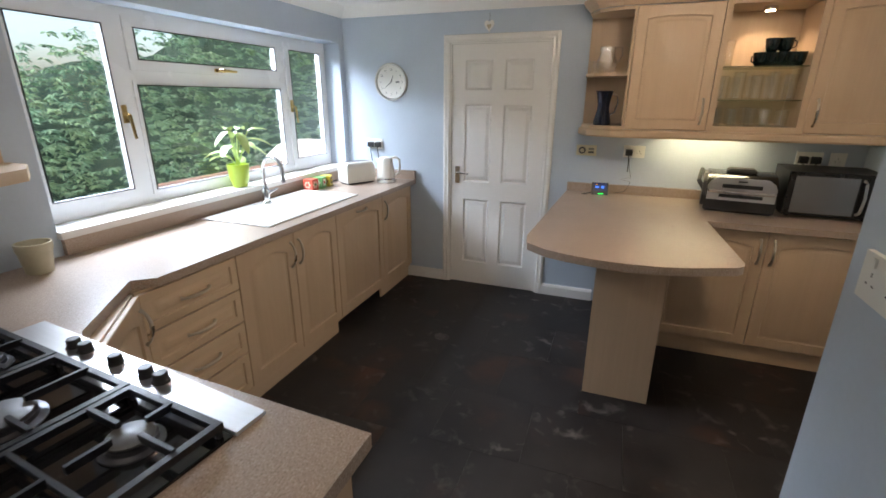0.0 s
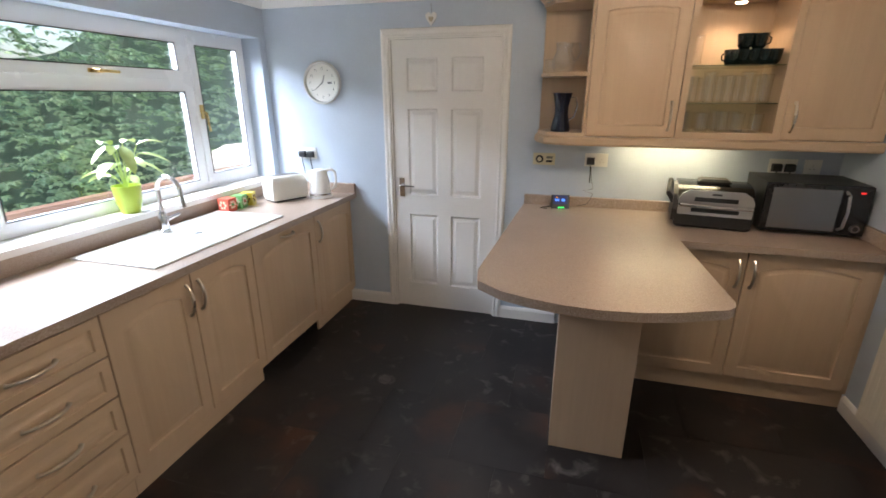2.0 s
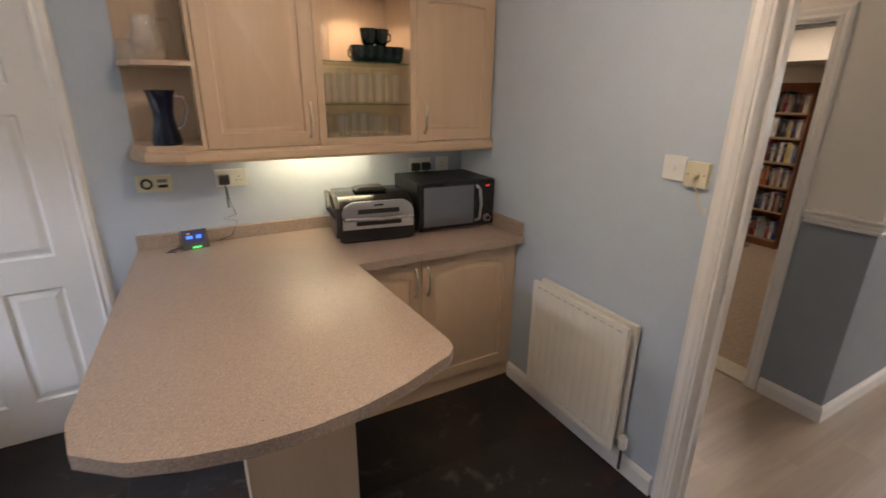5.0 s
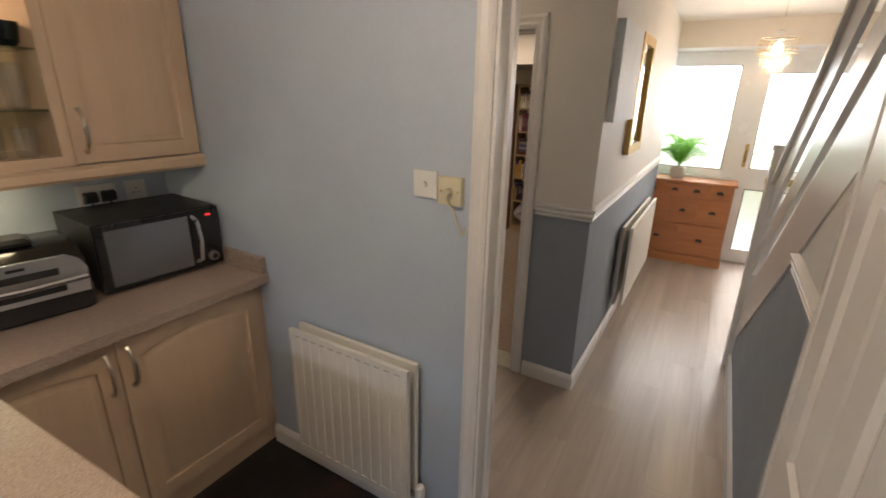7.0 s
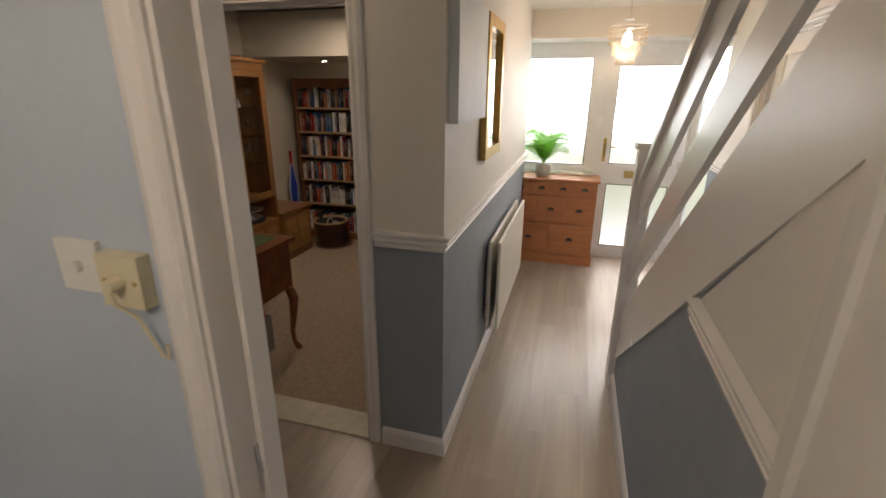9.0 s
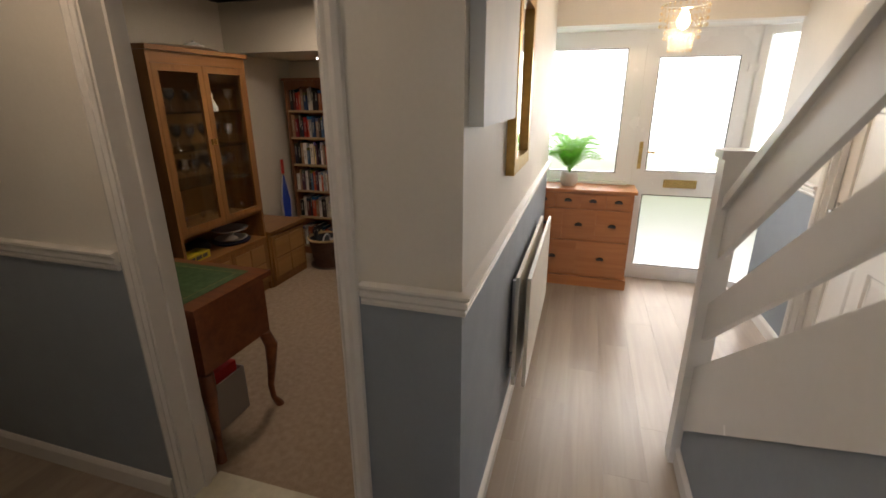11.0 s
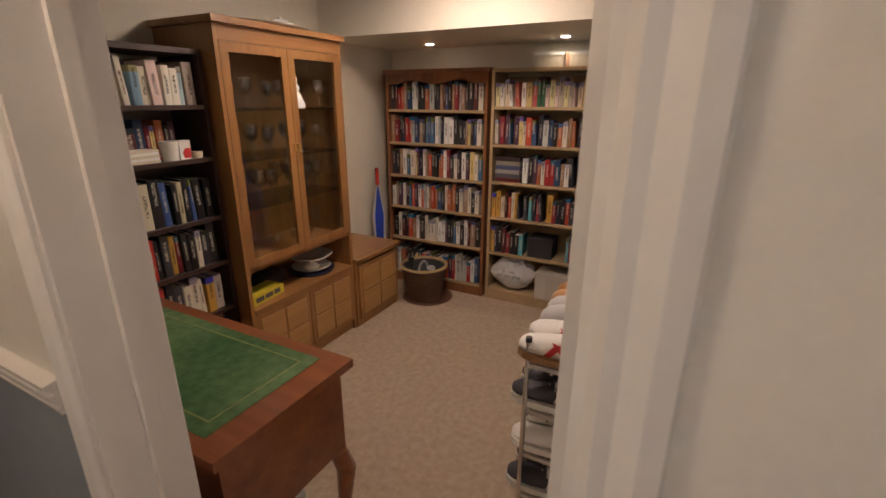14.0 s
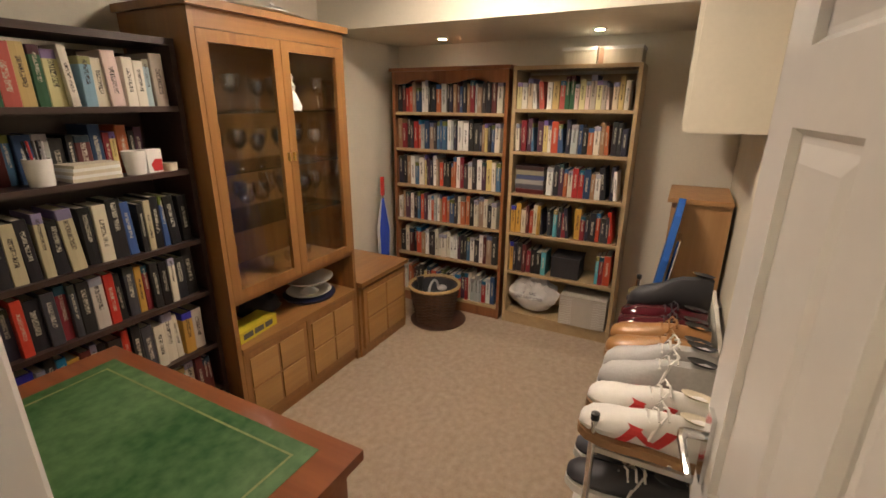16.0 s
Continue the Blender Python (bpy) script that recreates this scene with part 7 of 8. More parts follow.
# soffit lamps
for y in (5.41, 4.39):
    dl = empty("downlight", (7.02, y, 0), label="small round lit ceiling downlight", category="ceiling light", group="study downlights")
    part("rim", lathe(bmesh.new(), [(0.026, 1.969), (0.040, 1.969), (0.042, 1.9745), (0.026, 1.9745)], 20), CHROME, dl, smooth=True)
    part("lamp", lathe(bmesh.new(), [(0.0, 1.9670), (0.0250, 1.9670), (0.0250, 1.9688), (0, 1.9688)], 16), glow("downlight_glow", (1.0, 0.92, 0.75), 14), dl, "glowing lamp face")
    lamp("downlight_beam", "SPOT", pose(7.02, y, 1.960), 0.5, (1.0, 0.83, 0.6), 0.025, spot=125)

# ---- study: loose things ----
def sneaker(name, base, sole, L=0.29, Wd=0.10, high=0.10, label="", accent=None, lace=None, toe=0.052):
    """A shoe, heel at the origin, toe towards -x."""
    th = empty(name, label=label, category="shoe", group="shoes on the rack")
    def ring(x, w, z0, z1, lean=0.0, n=12):
        pts = []
        for k in range(n):
            a = math.tau * k / n
            cx = math.cos(a)
            sx = math.copysign(abs(cx) ** 0.7, cx)
            sz = math.sin(a)
            pts.append((x, w * 0.5 * sx * (1 - 0.25 * max(0, sz)), (z0 + z1) / 2 + (z1 - z0) / 2 * math.copysign(abs(sz) ** 0.8, sz)))
        return pts
    s = L
    prof = [(0.0, 0.55, 0.55), (0.03, 0.66, 0.95), (0.14, 0.72, 1.0), (0.28, 0.70, 0.92), (0.40, 0.72, 0.88), (0.52, 0.82, 0.78), (0.66, 0.96, 0.62), (0.80, 1.0, 0.52), (0.92, 0.84, 0.42), (0.985, 0.5, 0.28), (1.0, 0.2, 0.2)]
    bm = loft(bmesh.new(), [ring(-t * s, Wd * w, 0.018, 0.018 + max(toe * 0.4, high * h)) for t, w, h in prof])
    up = part("upper", bm, base, th, smooth=True)
    bm = bmesh.new()
    outline = []
    for t, w, h in prof:
        outline.append((-t * s, Wd * (w + 0.06) / 2))
    outline = outline + [(x, -y) for x, y in outline[::-1]]
    slab(bm, outline, 0.0, 0.022)
    part("sole", bm, sole, th, bevel=0.003)
    part("opening", lathe(bmesh.new(), [(0.0, -0.010), (0.020, -0.004), (0.027, 0.003), (0.029, 0.004), (0.024, 0.001), (0, -0.006)], 14, (-0.17 * s, 0, 0.018 + high * 0.985), (1.35, 0.66)), PLASTIC_B if accent is None else PAGES, th, "dark shoe opening", smooth=True)
    if lace:
        bm = bmesh.new()
        for i in range(5):
            t = 0.36 + i * 0.065
            z = 0.02 + high * (0.92 - 0.06 * i - 0.018 * i * i) * 1.02
            tube(bm, [(-t * s, -0.026, z - 0.008), (-t * s - 0.006, 0, z + 0.008), (-t * s - 0.012, 0.026, z - 0.008)], 0.0035, 5)
        tube(bm, [(-0.36 * s, 0, high + 0.012), (-0.42 * s, 0.04, high + 0.012), (-0.50 * s, 0.05, high * 0.7), (-0.44 * s, 0.015, high * 0.95)], 0.003, 5)
        tube(bm, [(-0.36 * s, 0, high + 0.012), (-0.42 * s, -0.045, high + 0.008), (-0.47 * s, -0.052, high * 0.6), (-0.42 * s, -0.01, high * 0.95)], 0.003, 5)
        part("lace", bm, lace, th, smooth=True)
    if accent:
        def side_at(t, z):
            """Half the upper's width at a share t of its length and a height z."""
            k = max(i for i, p in enumerate(prof[:-1]) if p[0] <= t)
            (t0, w0, h0), (t1, w1, h1) = prof[k], prof[k + 1]
            f = (t - t0) / (t1 - t0)
            w, h = w0 + (w1 - w0) * f, max(toe * 0.4, high * (h0 + (h1 - h0) * f))
            v = max(-0.97, min(0.97, (z - 0.018) / h * 2 - 1))
            sz = math.copysign(abs(v) ** 1.25, v)
            return Wd * w * 0.5 * (1 - sz * sz) ** 0.35 * (1 - 0.25 * max(0, sz))
        for sy in (-1, 1):
            bm = bmesh.new()
            for (a0, za), (a1, zb) in (((0.66, 0.032), (0.56, 0.078)), ((0.60, 0.078), (0.42, 0.036)), ((0.42, 0.036), (0.32, 0.088))):
                rows = []
                for k in range(6):
                    f = k / 5
                    t, z = a0 + (a1 - a0) * f, za + (zb - za) * f
                    rows.append([(tt, z) for tt in (t - 0.04, t, t + 0.04)])
                vs = [[bm.verts.new((-tt * s, sy * (side_at(tt, z) + 0.0018), z)) for tt, z in row] for row in rows]
                for p, q in zip(vs, vs[1:]):
                    for i in range(2):
                        bm.faces.new((p[i], p[i + 1], q[i + 1], q[i]))
            st_ = part("side_stripe", bm, accent, th, "bold coloured side stripe")
            th_ = st_.modifiers.new("thickness", "SOLIDIFY")
            th_.thickness = 0.0012
    return th


WH = surface("white_canvas", (0.72, 0.70, 0.66), 0.6, 0, 0.08, 60, bump=0.0006)
GREYM = surface("grey_mesh", (0.48, 0.47, 0.46), 0.7, 0, 0.15, 120, bump=0.0008)
REDM = surface("red_suede", (0.55, 0.03, 0.03), 0.6, 0, 0.15, 80)
GUM = surface("gum_rubber", (0.34, 0.19, 0.09), 0.6, 0, 0.2, 90, bump=0.001)
TAN = surface("tan_leather", (0.40, 0.20, 0.075), 0.35, 0, 0.25, 18, bump=0.0005)
OX = surface("oxblood_patent", (0.075, 0.012, 0.018), 0.12, 0, 0.3, 20)
BLKL = surface("black_suede", (0.025, 0.025, 0.03), 0.6, 0, 0.2, 60)
BRN = surface("brown_leather", (0.11, 0.05, 0.03), 0.4, 0, 0.3, 30)
OLV = surface("olive_suede", (0.20, 0.15, 0.07), 0.7, 0, 0.2, 60)
rack = empty("shoe_rack", (5.12, 3.675, 0), label="chrome tube four-tier shoe rack crowded with shoes", category="shoe rack")
RL = 1.12
TIERS = (0.15, 0.34, 0.53, 0.72)
for x in (0.0, RL):
    for y in (0.015, 0.285):
        part("upright", tube(bmesh.new(), [(x, y, 0.0), (x, y, 0.80)], 0.010, 10), CHROME, rack, smooth=True)
        part("end_cap", lathe(bmesh.new(), [(0.0115, 0.794), (0.0115, 0.812), (0, 0.816)], 10, (x, y, 0)), PLASTIC_B, rack, "black plastic end cap", smooth=True)
for z in TIERS:
    for y in (0.03, 0.10, 0.20, 0.275):
        part("rail", tube(bmesh.new(), [(0.0, y, z - (0.03 if y > 0.15 else 0.0)), (RL, y, z - (0.03 if y > 0.15 else 0.0))], 0.006, 8), CHROME, rack, smooth=True)
    for x in (0.0, RL):
        part("end_bar", boxes((x - 0.006, 0.02, z - 0.022, x + 0.006, 0.28, z - 0.006)), STEEL, rack)
kinds = {
    "trainer": lambda: sneaker("trainer", WH, GUM, 0.30, 0.105, 0.105, "white and red retro trainer with a gum sole", REDM, WH),
    "hightop": lambda: sneaker("trainer", GREYM, WH, 0.29, 0.10, 0.15, "pale grey high-top trainer with white laces", None, WH),
    "boot": lambda: sneaker("leather_boot", TAN, GUM, 0.30, 0.105, 0.115, "tan leather lace-up boot", None, TAN),
    "patent": lambda: sneaker("brogue", OX, PLASTIC_B, 0.29, 0.10, 0.09, "dark oxblood patent lace-up shoe", None, BLKL),
    "chelsea": lambda: sneaker("ankle_boot", BLKL, PLASTIC_B, 0.28, 0.10, 0.19, "dark ankle boot with pull tabs"),
    "skate": lambda: sneaker("plimsoll", BLKL, WH, 0.29, 0.10, 0.085, "black plimsoll with white laces and sole", None, WH),
    "brown": lambda: sneaker("loafer", BRN, PLASTIC_B, 0.28, 0.095, 0.075, "brown leather slip-on shoe"),
    "olive": lambda: sneaker("suede_shoe", OLV, PLASTIC_B, 0.29, 0.10, 0.085, "olive suede lace-up shoe", None, OLV),
    "cream": lambda: sneaker("plimsoll", WH, WH, 0.28, 0.10, 0.08, "cream canvas plimsoll with white laces", None, WH),
}
made = {}
def put_shoe(kind, x, z, dy=0.035, turn=0.0):
    o = copy_thing(made[kind], pose(0, 0, 0)) if kind in made else kinds[kind]()
    made.setdefault(kind, o)
    o.matrix_world = pose(5.12 + x, 3.69 + dy, z + 0.004, 0, 0, -90 + turn) @ pose(0, 0, 0, 0, 5.5, 0) @ Matrix.Diagonal((1.06, 1.06, 1.06, 1))


for tier, row in ((3, (("trainer", 0.05), ("trainer", 0.155), ("hightop", 0.255), ("hightop", 0.355), ("boot", 0.465), ("boot", 0.575), ("patent", 0.685), ("patent", 0.79), ("chelsea", 0.90), ("olive", 1.01))),
                  (2, (("skate", 0.06), ("skate", 0.165), ("brown", 0.29), ("brown", 0.39), ("olive", 0.51), ("patent", 0.62), ("brown", 0.74), ("brown", 0.85), ("skate", 0.97))),
                  (1, (("cream", 0.06), ("cream", 0.165), ("skate", 0.29), ("brown", 0.40), ("patent", 0.52), ("patent", 0.63), ("olive", 0.76), ("olive", 0.87))),
                  (0, (("skate", 0.06), ("skate", 0.165), ("chelsea", 0.29), ("brown", 0.42), ("brown", 0.53), ("cream", 0.66), ("cream", 0.77)))):
    for kind, x in row:
        put_shoe(kind, x, TIERS[tier] - 0.020, 0.0 if tier == 3 else 0.03, 2 if x < 0.1 else -1)
for k, (x, y, rz) in enumerate(((6.72, 4.02, 0), (6.84, 4.01, 6))):
    o = copy_thing(made["chelsea"], pose(x, y - 0.25, 0.004, 0, 0, -90 + rz))
    o["label"] = "dark ankle boot standing on the carpet"

# basket
bk = empty("wicker_basket", (6.82, 5.36, 0), label="round dark wicker basket with a pale woven rim", category="basket")
WIC = wood("dark_wicker", (0.13, 0.06, 0.03), (0.06, 0.03, 0.018), 0.6, 0)
WICP = wood("pale_wicker", (0.58, 0.43, 0.22), (0.42, 0.28, 0.13), 0.6, 0)
bm = bmesh.new()
nst = 26
for i in range(22):
    z = 0.006 + i * 0.0125
    r = 0.135 + 0.045 * i / 21
    pts = [((r + (0.005 if (k + i) % 2 else -0.005)) * math.cos(k * math.tau / nst), (r + (0.005 if (k + i) % 2 else -0.005)) * math.sin(k * math.tau / nst), z) for k in range(nst + 1)]
    tube(bm, pts, 0.0062, 5)
part("weave", bm, WIC, bk, "woven dark canes", smooth=True)
bm = bmesh.new()
for j in range(3):
    pts = [((0.185 + 0.008 * math.sin(k * 1.3 + j * 2.1)) * math.cos(k * math.tau / 60), (0.185 + 0.008 * math.sin(k * 1.3 + j * 2.1)) * math.sin(k * math.tau / 60), 0.285 + 0.008 * math.cos(k * 1.3 + j * 2.1)) for k in range(61)]
    tube(bm, pts, 0.0058, 5)
part("rim", bm, WICP, bk, "pale twisted rim", smooth=True)
part("liner", lathe(bmesh.new(), [(0.0, 0.004), (0.125, 0.004), (0.170, 0.27), (0.167, 0.27), (0.12, 0.18), (0.0, 0.19)], 24), BLKL, bk, "dark inside")
it = empty("headphones", (6.82, 5.35, 0.20), label="grey headphones lying in the basket", category="headphones")
part("band", tube(bmesh.new(), [(0.07 * math.cos(a), 0.02, 0.03 + 0.08 * math.sin(a)) for a in [math.pi * i / 10 for i in range(11)]], 0.009, 8), GREYM, it, smooth=True)
for sx in (-1, 1):
    part("ear_pad", lathe(bmesh.new(), [(0.0, 0), (0.034, 0.0), (0.038, 0.012), (0.024, 0.026), (0.0, 0.02)], 18, (sx * 0.06, -0.02, 0.03)), PLASTIC_B if sx < 0 else GREYM, it, smooth=True)
tb = empty("black_torch", (6.74, 5.44, 0.20), label="black torch upright in the basket", category="torch")
part("body", tube(bmesh.new(), [(0, 0, 0), (0.01, 0, 0.10), (0.02, 0.01, 0.15)], [0.016, 0.017, 0.028], 12), PLASTIC_B, tb, smooth=True)
mt = empty("basket_mat", (6.84, 5.34, 0.0005), label="round flat brown mat below the basket", category="mat")
part("mat", lathe(bmesh.new(), [(0.0, 0.0), (0.21, 0.0), (0.21, 0.003), (0.0, 0.003)], 30), BRN, mt)

# things in the oak bookcase
bag = empty("carrier_bag", (7.13, 4.70, 0.0905), label="crumpled white plastic carrier bag with printed lettering", category="bag")
bm = bmesh.new()
bmesh.ops.create_icosphere(bm, subdivisions=4, radius=1.0)
for v in bm.verts:
    p = v.co.copy()
    n_ = 0.26 * noise.noise(p * 2.0) + 0.22 * abs(noise.noise(p * 4.5)) + 0.06 * noise.noise(p * 11)
    v.co = Vector((p.x * 0.085, p.y * 0.165 * (1 - 0.50 * max(0, p.z)), (p.z + 1) * 0.145)) * (1 + n_)
    v.co.z = max(0.0, v.co.z)
part("bag", bm, surface("thin_plastic_white", (0.62, 0.61, 0.60), 0.22, 0, 0.1, 30), bag, smooth=True)
for txt, z in (("CE SAC", 0.17), ("EST FAIT JETER", 0.135)):
    written("lettering", bag, txt, 0.030, pose(-0.093 - (0.17 - z) * 0.12, 0.0, z, 90, 0, -90), label="dark printed lettering")
ob_ = empty("patterned_box", (7.09, 4.30, 0.0905), label="pale grey gift box with a wave pattern", category="box")
part("box", bx(-0.07, -0.13, 0, 0.13, 0.18, 0.215), surface("pale_grey_card", (0.46, 0.42, 0.35), 0.6, 0, 0.06, 30), ob_, bevel=0.002)
bm = bmesh.new()
for i in range(11):
    for s0, s1 in ((-0.125, -0.045), (0.095, 0.175)):
        pts = [(-0.0712, s0 + (s1 - s0) * k / 8, 0.012 + i * 0.018 + 0.005 * math.sin(k * 1.55)) for k in range(9)]
        tube(bm, pts, 0.0016, 4)
part("wave_pattern", bm, surface("wave_white", (0.62, 0.60, 0.55), 0.6), ob_, "pale wavy lines", kind="stuff")
bb = empty("black_file_box", (7.10, 4.44, 0.4105), label="black card file box with a grey rim", category="box")
part("box", bx(-0.04, -0.06, 0, 0.15, 0.13, 0.13), BLKL, bb, bevel=0.003)
part("lid", bx(-0.044, -0.064, 0.1305, 0.154, 0.134, 0.150), BLKL, bb, bevel=0.003)
for i, (z, c) in enumerate(((0.981, (0.12, 0.02, 0.02)), (1.012, (0.10, 0.10, 0.12)), (1.043, (0.35, 0.33, 0.30)), (1.074, (0.08, 0.10, 0.2)), (1.105, (0.3, 0.28, 0.2)), (1.136, (0.05, 0.03, 0.03)))):
    vc = empty("video_case", (7.055, 4.66 + 0.004 * (i % 3), z), label="flat-stacked video or game case on the shelf", category="case", group="stacked cases")
    part("case", bx(0, 0, 0, 0.13, 0.195, 0.029), surface("case_tint", c, 0.3, 0, 0.1, 30) if i == 0 else surface("case_tint_" + "abcdef"[i], c, 0.3, 0, 0.1, 30), vc, bevel=0.002)
for i, (y0, y1) in enumerate(((4.15, 4.36), (4.40, 4.60))):
    pbx = empty("white_storage_box", (7.05, y0, 1.79), label="long white card storage box on top of the bookcase", category="box", group="boxes on the bookcase")
    part("box", bx(0.0, 0, 0, 0.22, y1 - y0, 0.075), PAGES, pbx, bevel=0.002)
    part("lid", bx(-0.003, -0.003, 0.0755, 0.223, y1 - y0 + 0.003, 0.095), WH, pbx, bevel=0.002)
br = empty("brown_package", (7.08, 4.365, 1.79), label="small brown paper package between the white boxes", category="package")
part("package", bx(0, 0, 0, 0.1, 0.03, 0.09), surface("kraft_paper", (0.35, 0.2, 0.12), 0.7), br, bevel=0.003)
# umbrella in the corner
um = empty("furled_umbrella", (6.93, 5.86, 0), label="blue, white and red furled umbrella leaning in the corner", category="umbrella")
um.matrix_world = pose(6.86, 5.83, 0.03, -2, 3, 0)
part("shaft", tube(bmesh.new(), [(0, 0, 0.0), (0, 0, 0.98)], 0.007, 8), CHROME, um, smooth=True)
for i, c in enumerate(((0.02, 0.06, 0.4), (0.7, 0.7, 0.7), (0.02, 0.06, 0.4), (0.7, 0.7, 0.7))):
    a = i * math.pi / 2 + 0.8
    bm = bmesh.new()
    loft(bm, [[(0.012 * math.cos(a + da), 0.012 * math.sin(a + da), z) if z > 0.8 else (r * math.cos(a + da), r * math.sin(a + da), z) for da in (-0.75, 0, 0.75)] + [(0, 0, z)] for z, r in ((0.10, 0.018), (0.35, 0.045), (0.6, 0.055), (0.84, 0.012))])
    part("canopy_panel", bm, surface("canopy_" + "abcd"[i], c, 0.5), um, "blue or white fabric panel", smooth=True)
part("grip", tube(bmesh.new(), [(0, 0, 0.86), (0, 0, 1.0)], 0.016, 10), surface("red_plastic", (0.5, 0.03, 0.02), 0.4), um, "red handle", smooth=True)
# ironing board
ib = empty("ironing_board", (6.62, 3.96, 0), label="folded ironing board with a bright blue cover leaning by the cupboard", category="ironing board")
ib.matrix_world = pose(6.66, 3.96, 0.02, 0, 0, 0) @ pose(0, 0, 0, 7, 0, 0)
pts = [(-0.16, 0.0), (0.16, 0.0), (0.17, 0.5), (0.14, 0.85), (0.06, 1.08), (-0.02, 1.10), (-0.10, 1.02), (-0.16, 0.8)]
part("cover", slab(bmesh.new(), pts, -0.012, 0.020, lambda x, y, z: (x, z, y)), surface("blue_cotton", (0.02, 0.13, 0.50), 0.7, 0, 0.2, 40), ib, bevel=0.008)
part("legs", tube(bmesh.new(), [(-0.12, -0.03, 0.02), (-0.10, -0.035, 0.9), (0.10, -0.035, 0.9), (0.12, -0.03, 0.02)], 0.010, 8), CHROME, ib, smooth=True)

# display cabinet contents
def goblet(h=0.15, r=0.034):
    return lathe(bmesh.new(), [(r * 0.85, 0), (r * 0.8, 0.003), (0.005, 0.010), (0.004, h * 0.45), (r * 0.7, h * 0.56), (r, h * 0.75), (r * 0.92, h), (r * 0.86, h), (r * 0.92, h * 0.75), (r * 0.6, h * 0.58), (0, h * 0.5)], 14)


wg = empty("wine_glass", label="clear stemmed wine glass in the display cabinet", category="glass", group="cabinet wine glasses")
part("glass", goblet(), GLASSWARE, wg, smooth=True)
first = True
rngw = random.Random(8)
for z, n, sc_ in ((0.7225, 8, 0.65), (1.0265, 12, 1.25), (1.2765, 12, 1.15), (1.5265, 12, 1.0)):
    for i in range(n):
        x = GX0 + 0.09 + (i % 6) * 0.13 + rngw.uniform(-0.02, 0.02)
        y = GF + 0.12 + (i // 6) * 0.14 + rngw.uniform(-0.02, 0.02)
        if z < 0.8 and i % 6 in (0, 1):
            continue
        if z > 1.5 and i % 6 in (4,):
            continue
        o = wg if first else copy_thing(wg, pose(0, 0, 0))
        first = False
        o.scale = (1, 1, 1)
        o.matrix_world = pose(x, y, z) @ Matrix.Diagonal((sc_ * rngw.uniform(0.85, 1.1),) * 3 + (1,))
dc = empty("decanter", (GX0 + 0.13, GF + 0.13, 0.7225), label="cut glass decanter with a ball stopper", category="decanter")
part("body", lathe(bmesh.new(), [(0.0, 0.0), (0.055, 0.0), (0.06, 0.02), (0.045, 0.10), (0.018, 0.16), (0.015, 0.19), (0.024, 0.20)], 12), GLASSWARE, dc)
part("stopper", lathe(bmesh.new(), [(0.0, 0.2005), (0.012, 0.205), (0.026, 0.225), (0.020, 0.25), (0.0, 0.256)], 12), GLASSWARE, dc, smooth=True)
fg = empty("porcelain_figurine", (GX0 + 0.60, GF + 0.13, 1.5265), label="white porcelain lady figurine", category="figurine")
part("figure", lathe(bmesh.new(), [(0.0, 0.0), (0.045, 0.0), (0.050, 0.02), (0.030, 0.07), (0.018, 0.09), (0.024, 0.115), (0.012, 0.135), (0.010, 0.142), (0.016, 0.155), (0.010, 0.172), (0.0, 0.175)], 16), CERAMIC_W, fg, smooth=True)
cs = empty("cake_stand", (GX0 + 0.64, GF + 0.17, 0.4905), label="white china cake stand and plates on the open shelf", category="cake stand")
part("tray", lathe(bmesh.new(), [(0.0, 0.0), (0.14, 0.0), (0.15, 0.016), (0.0, 0.012)], 26), surface("navy_tray", (0.015, 0.02, 0.05), 0.3), cs, "dark blue tray", smooth=True)
part("lower_plate", lathe(bmesh.new(), [(0.0, 0.0165), (0.09, 0.018), (0.125, 0.034), (0.128, 0.037), (0.09, 0.024), (0.0, 0.022)], 30), CERAMIC_W, cs, smooth=True)
part("foot", lathe(bmesh.new(), [(0.055, 0.0245), (0.045, 0.035), (0.018, 0.055), (0.016, 0.085), (0.030, 0.100)], 22), CERAMIC_W, cs, smooth=True)
part("plate", lathe(bmesh.new(), [(0.0, 0.1005), (0.125, 0.102), (0.140, 0.112), (0.142, 0.117), (0.12, 0.110), (0.0, 0.108)], 30), CERAMIC_W, cs, smooth=True)
gb = empty("board_game_box", (GX0 + 0.05, GF + 0.035, 0.4905), 6, "bright yellow game box with dark lettering", "box")
part("box", bx(0, 0, 0, 0.24, 0.12, 0.055), surface("yellow_card", (0.55, 0.45, 0.03), 0.45, 0, 0.1, 30), gb, bevel=0.002)
part("title_bar", boxes((0.02, -0.0012, 0.014, 0.08, -0.0002, 0.042), (0.09, -0.0012, 0.014, 0.15, -0.0002, 0.042), (0.16, -0.0012, 0.014, 0.21, -0.0002, 0.042)), INK, gb, "dark block lettering")
bl = empty("black_bag", (GX0 + 0.36, GF + 0.26, 0.4905), label="dark cloth bag lying on the open shelf", category="bag")
bm = bmesh.new()
bmesh.ops.create_icosphere(bm, subdivisions=3, radius=1.0)
for v in bm.verts:
    p = v.co.copy()
    v.co = Vector((p.x * 0.12, p.y * 0.09, max(0, p.z + 0.4) * 0.06)) * (1 + 0.25 * noise.noise(p * 2))
part("cloth", bm, BLKL, bl, smooth=True)
tr = empty("serving_tray", (GX0 + 0.45, GF + 0.16, 1.9305), label="grey oval serving tray on top of the display cabinet", category="tray")
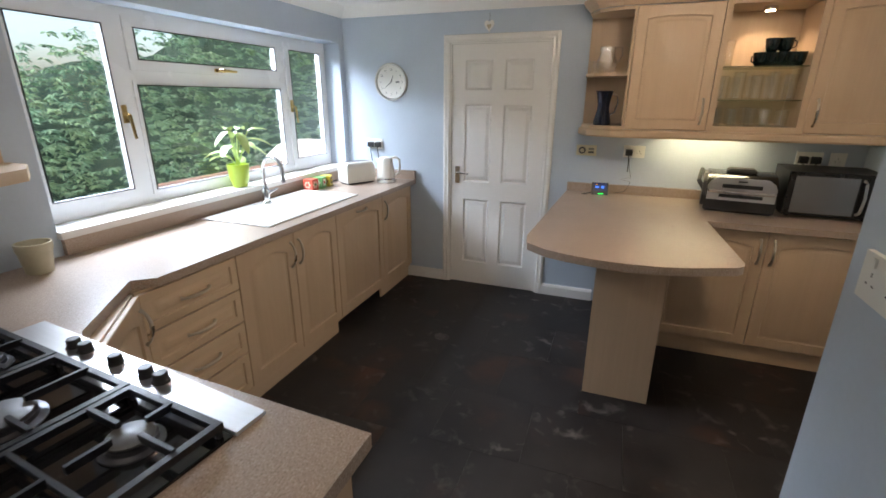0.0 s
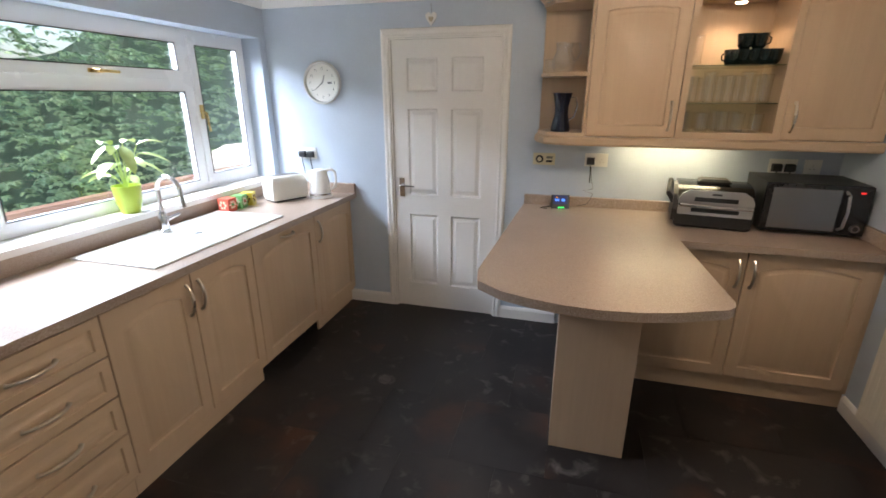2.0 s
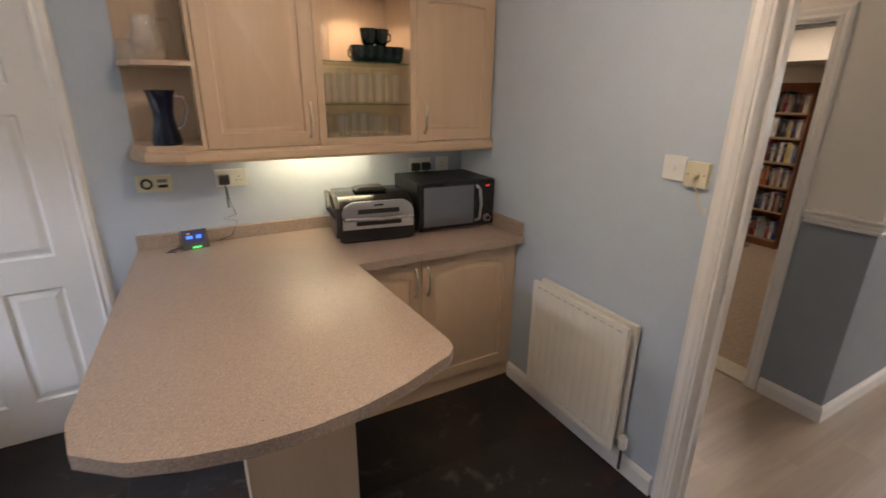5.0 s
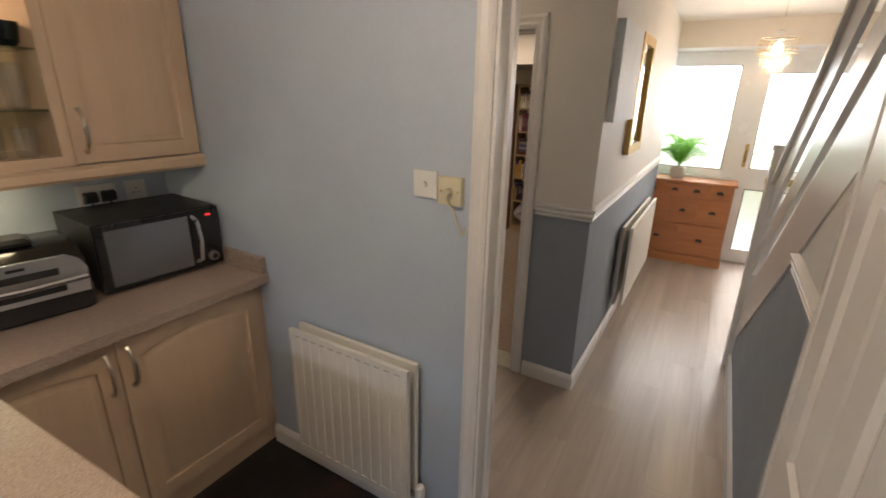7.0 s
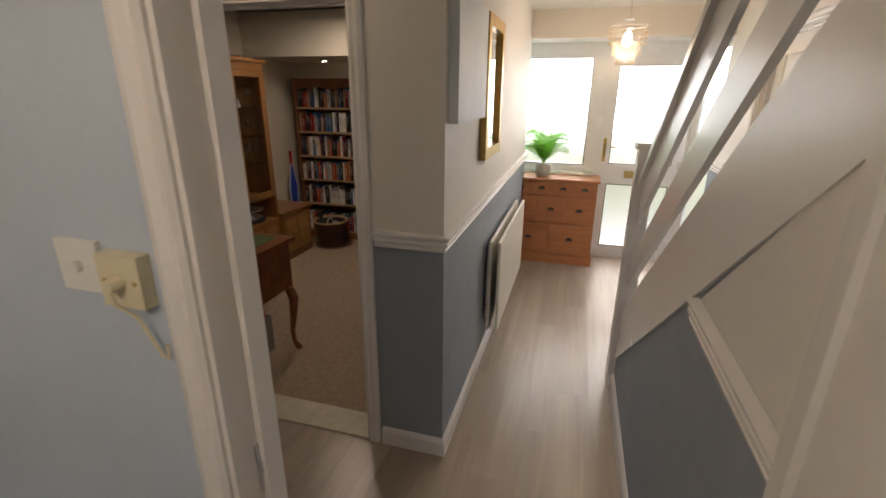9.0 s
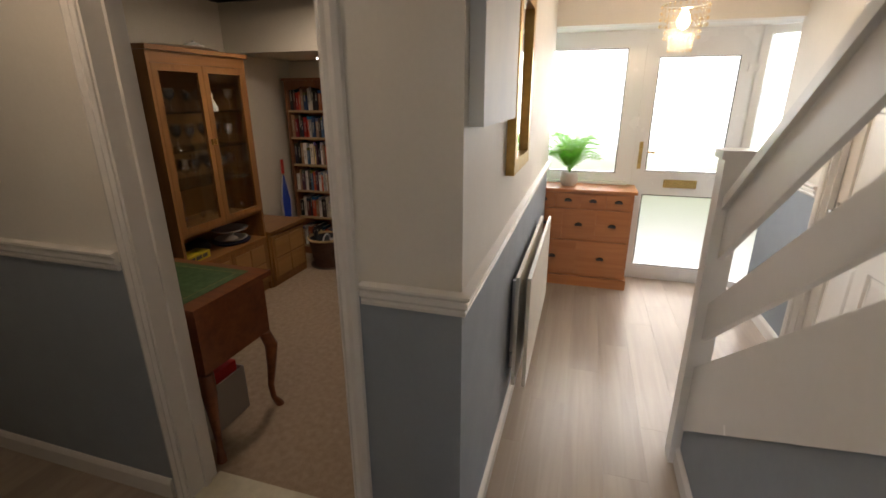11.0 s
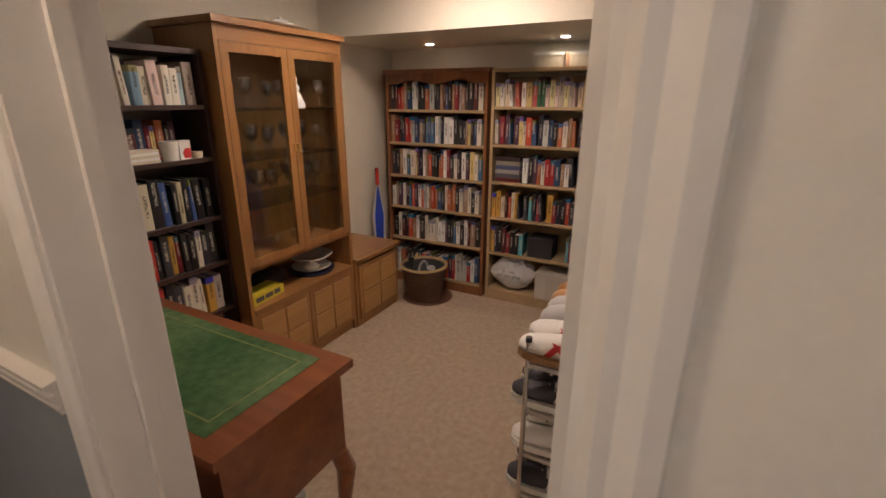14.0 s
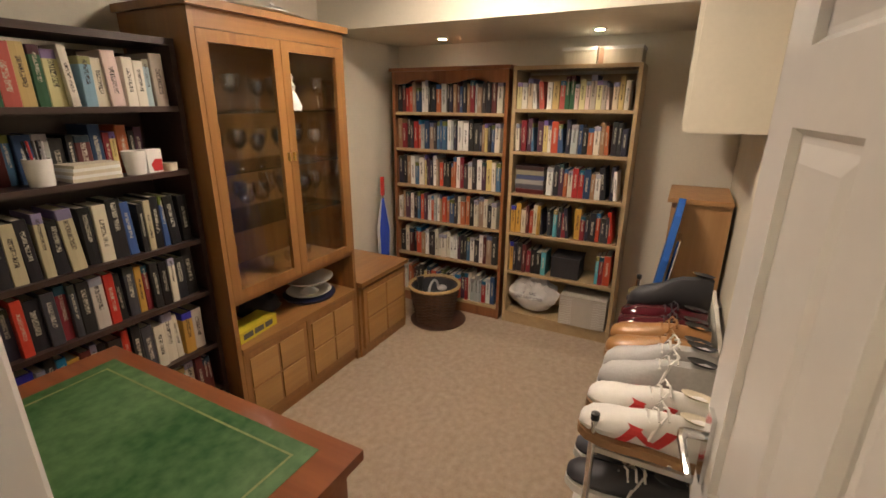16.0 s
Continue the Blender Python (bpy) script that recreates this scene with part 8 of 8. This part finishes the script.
part("tray", lathe(bmesh.new(), [(0.0, 0.0), (0.20, 0.0), (0.26, 0.016), (0.265, 0.02), (0.19, 0.008), (0.0, 0.006)], 32, squash=(1.15, 0.55)), STEEL, tr, smooth=True)
tp = empty("ceramic_tureen", (GX0 + 0.56, GF + 0.16, 1.939), label="small white ceramic dish with dark pattern", category="dish")
part("dish", lathe(bmesh.new(), [(0.0, 0.0), (0.04, 0.0), (0.07, 0.02), (0.072, 0.035), (0.04, 0.05), (0.012, 0.056), (0.012, 0.066), (0, 0.07)], 20), CERAMIC_W, tp, smooth=True)

# things on the dark shelves
def small(name, at, bm, mat, label, cat, rz=0.0, smooth_=True, pname="body"):
    o = empty(name, at, rz, label, cat)
    part(pname, bm, mat, o, smooth=smooth_)
    return o


mug = small("white_beaker", (5.040, 5.645, 1.3105), lathe(bmesh.new(), [(0.0, 0), (0.032, 0), (0.041, 0.085), (0.038, 0.085), (0.03, 0.01), (0, 0.008)], 18), CERAMIC_W, "white beaker on the dark shelf", "cup")
small("candle", (5.160, 5.635, 1.3105), lathe(bmesh.new(), [(0.0, 0), (0.026, 0), (0.028, 0.03), (0.0, 0.028)], 18), PAGES, "small cream candle on the dark shelf", "candle")
small("white_mug", (4.750, 5.645, 1.3105), lathe(bmesh.new(), [(0.0, 0), (0.034, 0), (0.038, 0.085), (0.035, 0.085), (0.03, 0.01), (0, 0.008)], 18), CERAMIC_W, "white mug holding pens", "mug")
for i in range(5):
    small("pen", (4.735 + 0.008 * i, 5.640 + 0.004 * (i % 2), 1.32), tube(bmesh.new(), [(0, 0, 0), (0.006 * (i - 2), 0.004 * i, 0.13)], 0.0035, 6), (BLUE, REDM, PLASTIC_B, BLUE, STEEL)[i], "thin pen standing in a mug", "pen", pname="barrel")
for i in range(5):
    pp_ = empty("paper_stack", (4.82 + 0.003 * i, 5.615 + 0.004 * (i % 2), 1.3105 + 0.011 * i), 2 * i, "flat white pad in a small pile", "paper")
    part("pad", bx(0, 0, 0, 0.155, 0.11, 0.0105), PLASTIC_W if i % 2 else PAGES, pp_, bevel=0.001)
rc = empty("card_packet", (5.075, 5.625, 1.3105), 8, "small white and red card packet", "packet")
part("packet", bx(0, 0, 0, 0.06, 0.035, 0.085), PLASTIC_W, rc, bevel=0.001)
part("red_patch", slab(bmesh.new(), [(0.02, 0.005), (0.058, 0.005), (0.058, 0.048), (0.03, 0.05), (0.012, 0.03)], -0.0012, -0.0002, upright), REDM, rc, "red printed patch")
# crate under the desk
cr = empty("storage_crate", (4.36, 4.60, 0), label="clear plastic storage crate with red and grey contents below the desk", category="crate")
part("crate", boxes((0, 0, 0, 0.30, 0.42, 0.006), (0, 0, 0.006, 0.006, 0.42, 0.26), (0.294, 0, 0.006, 0.30, 0.42, 0.26), (0.006, 0, 0.006, 0.294, 0.006, 0.26), (0.006, 0.414, 0.006, 0.294, 0.42, 0.26)), surface("cloudy_plastic", (0.35, 0.33, 0.31), 0.3), cr, bevel=0.002)
part("contents", boxes((0.02, 0.03, 0.007, 0.28, 0.20, 0.30), ), REDM, cr, "dull red folded cloth", bevel=0.02)
part("contents", boxes((0.02, 0.22, 0.007, 0.28, 0.40, 0.28), ), GREYM, cr, "grey folded cloth", bevel=0.02)
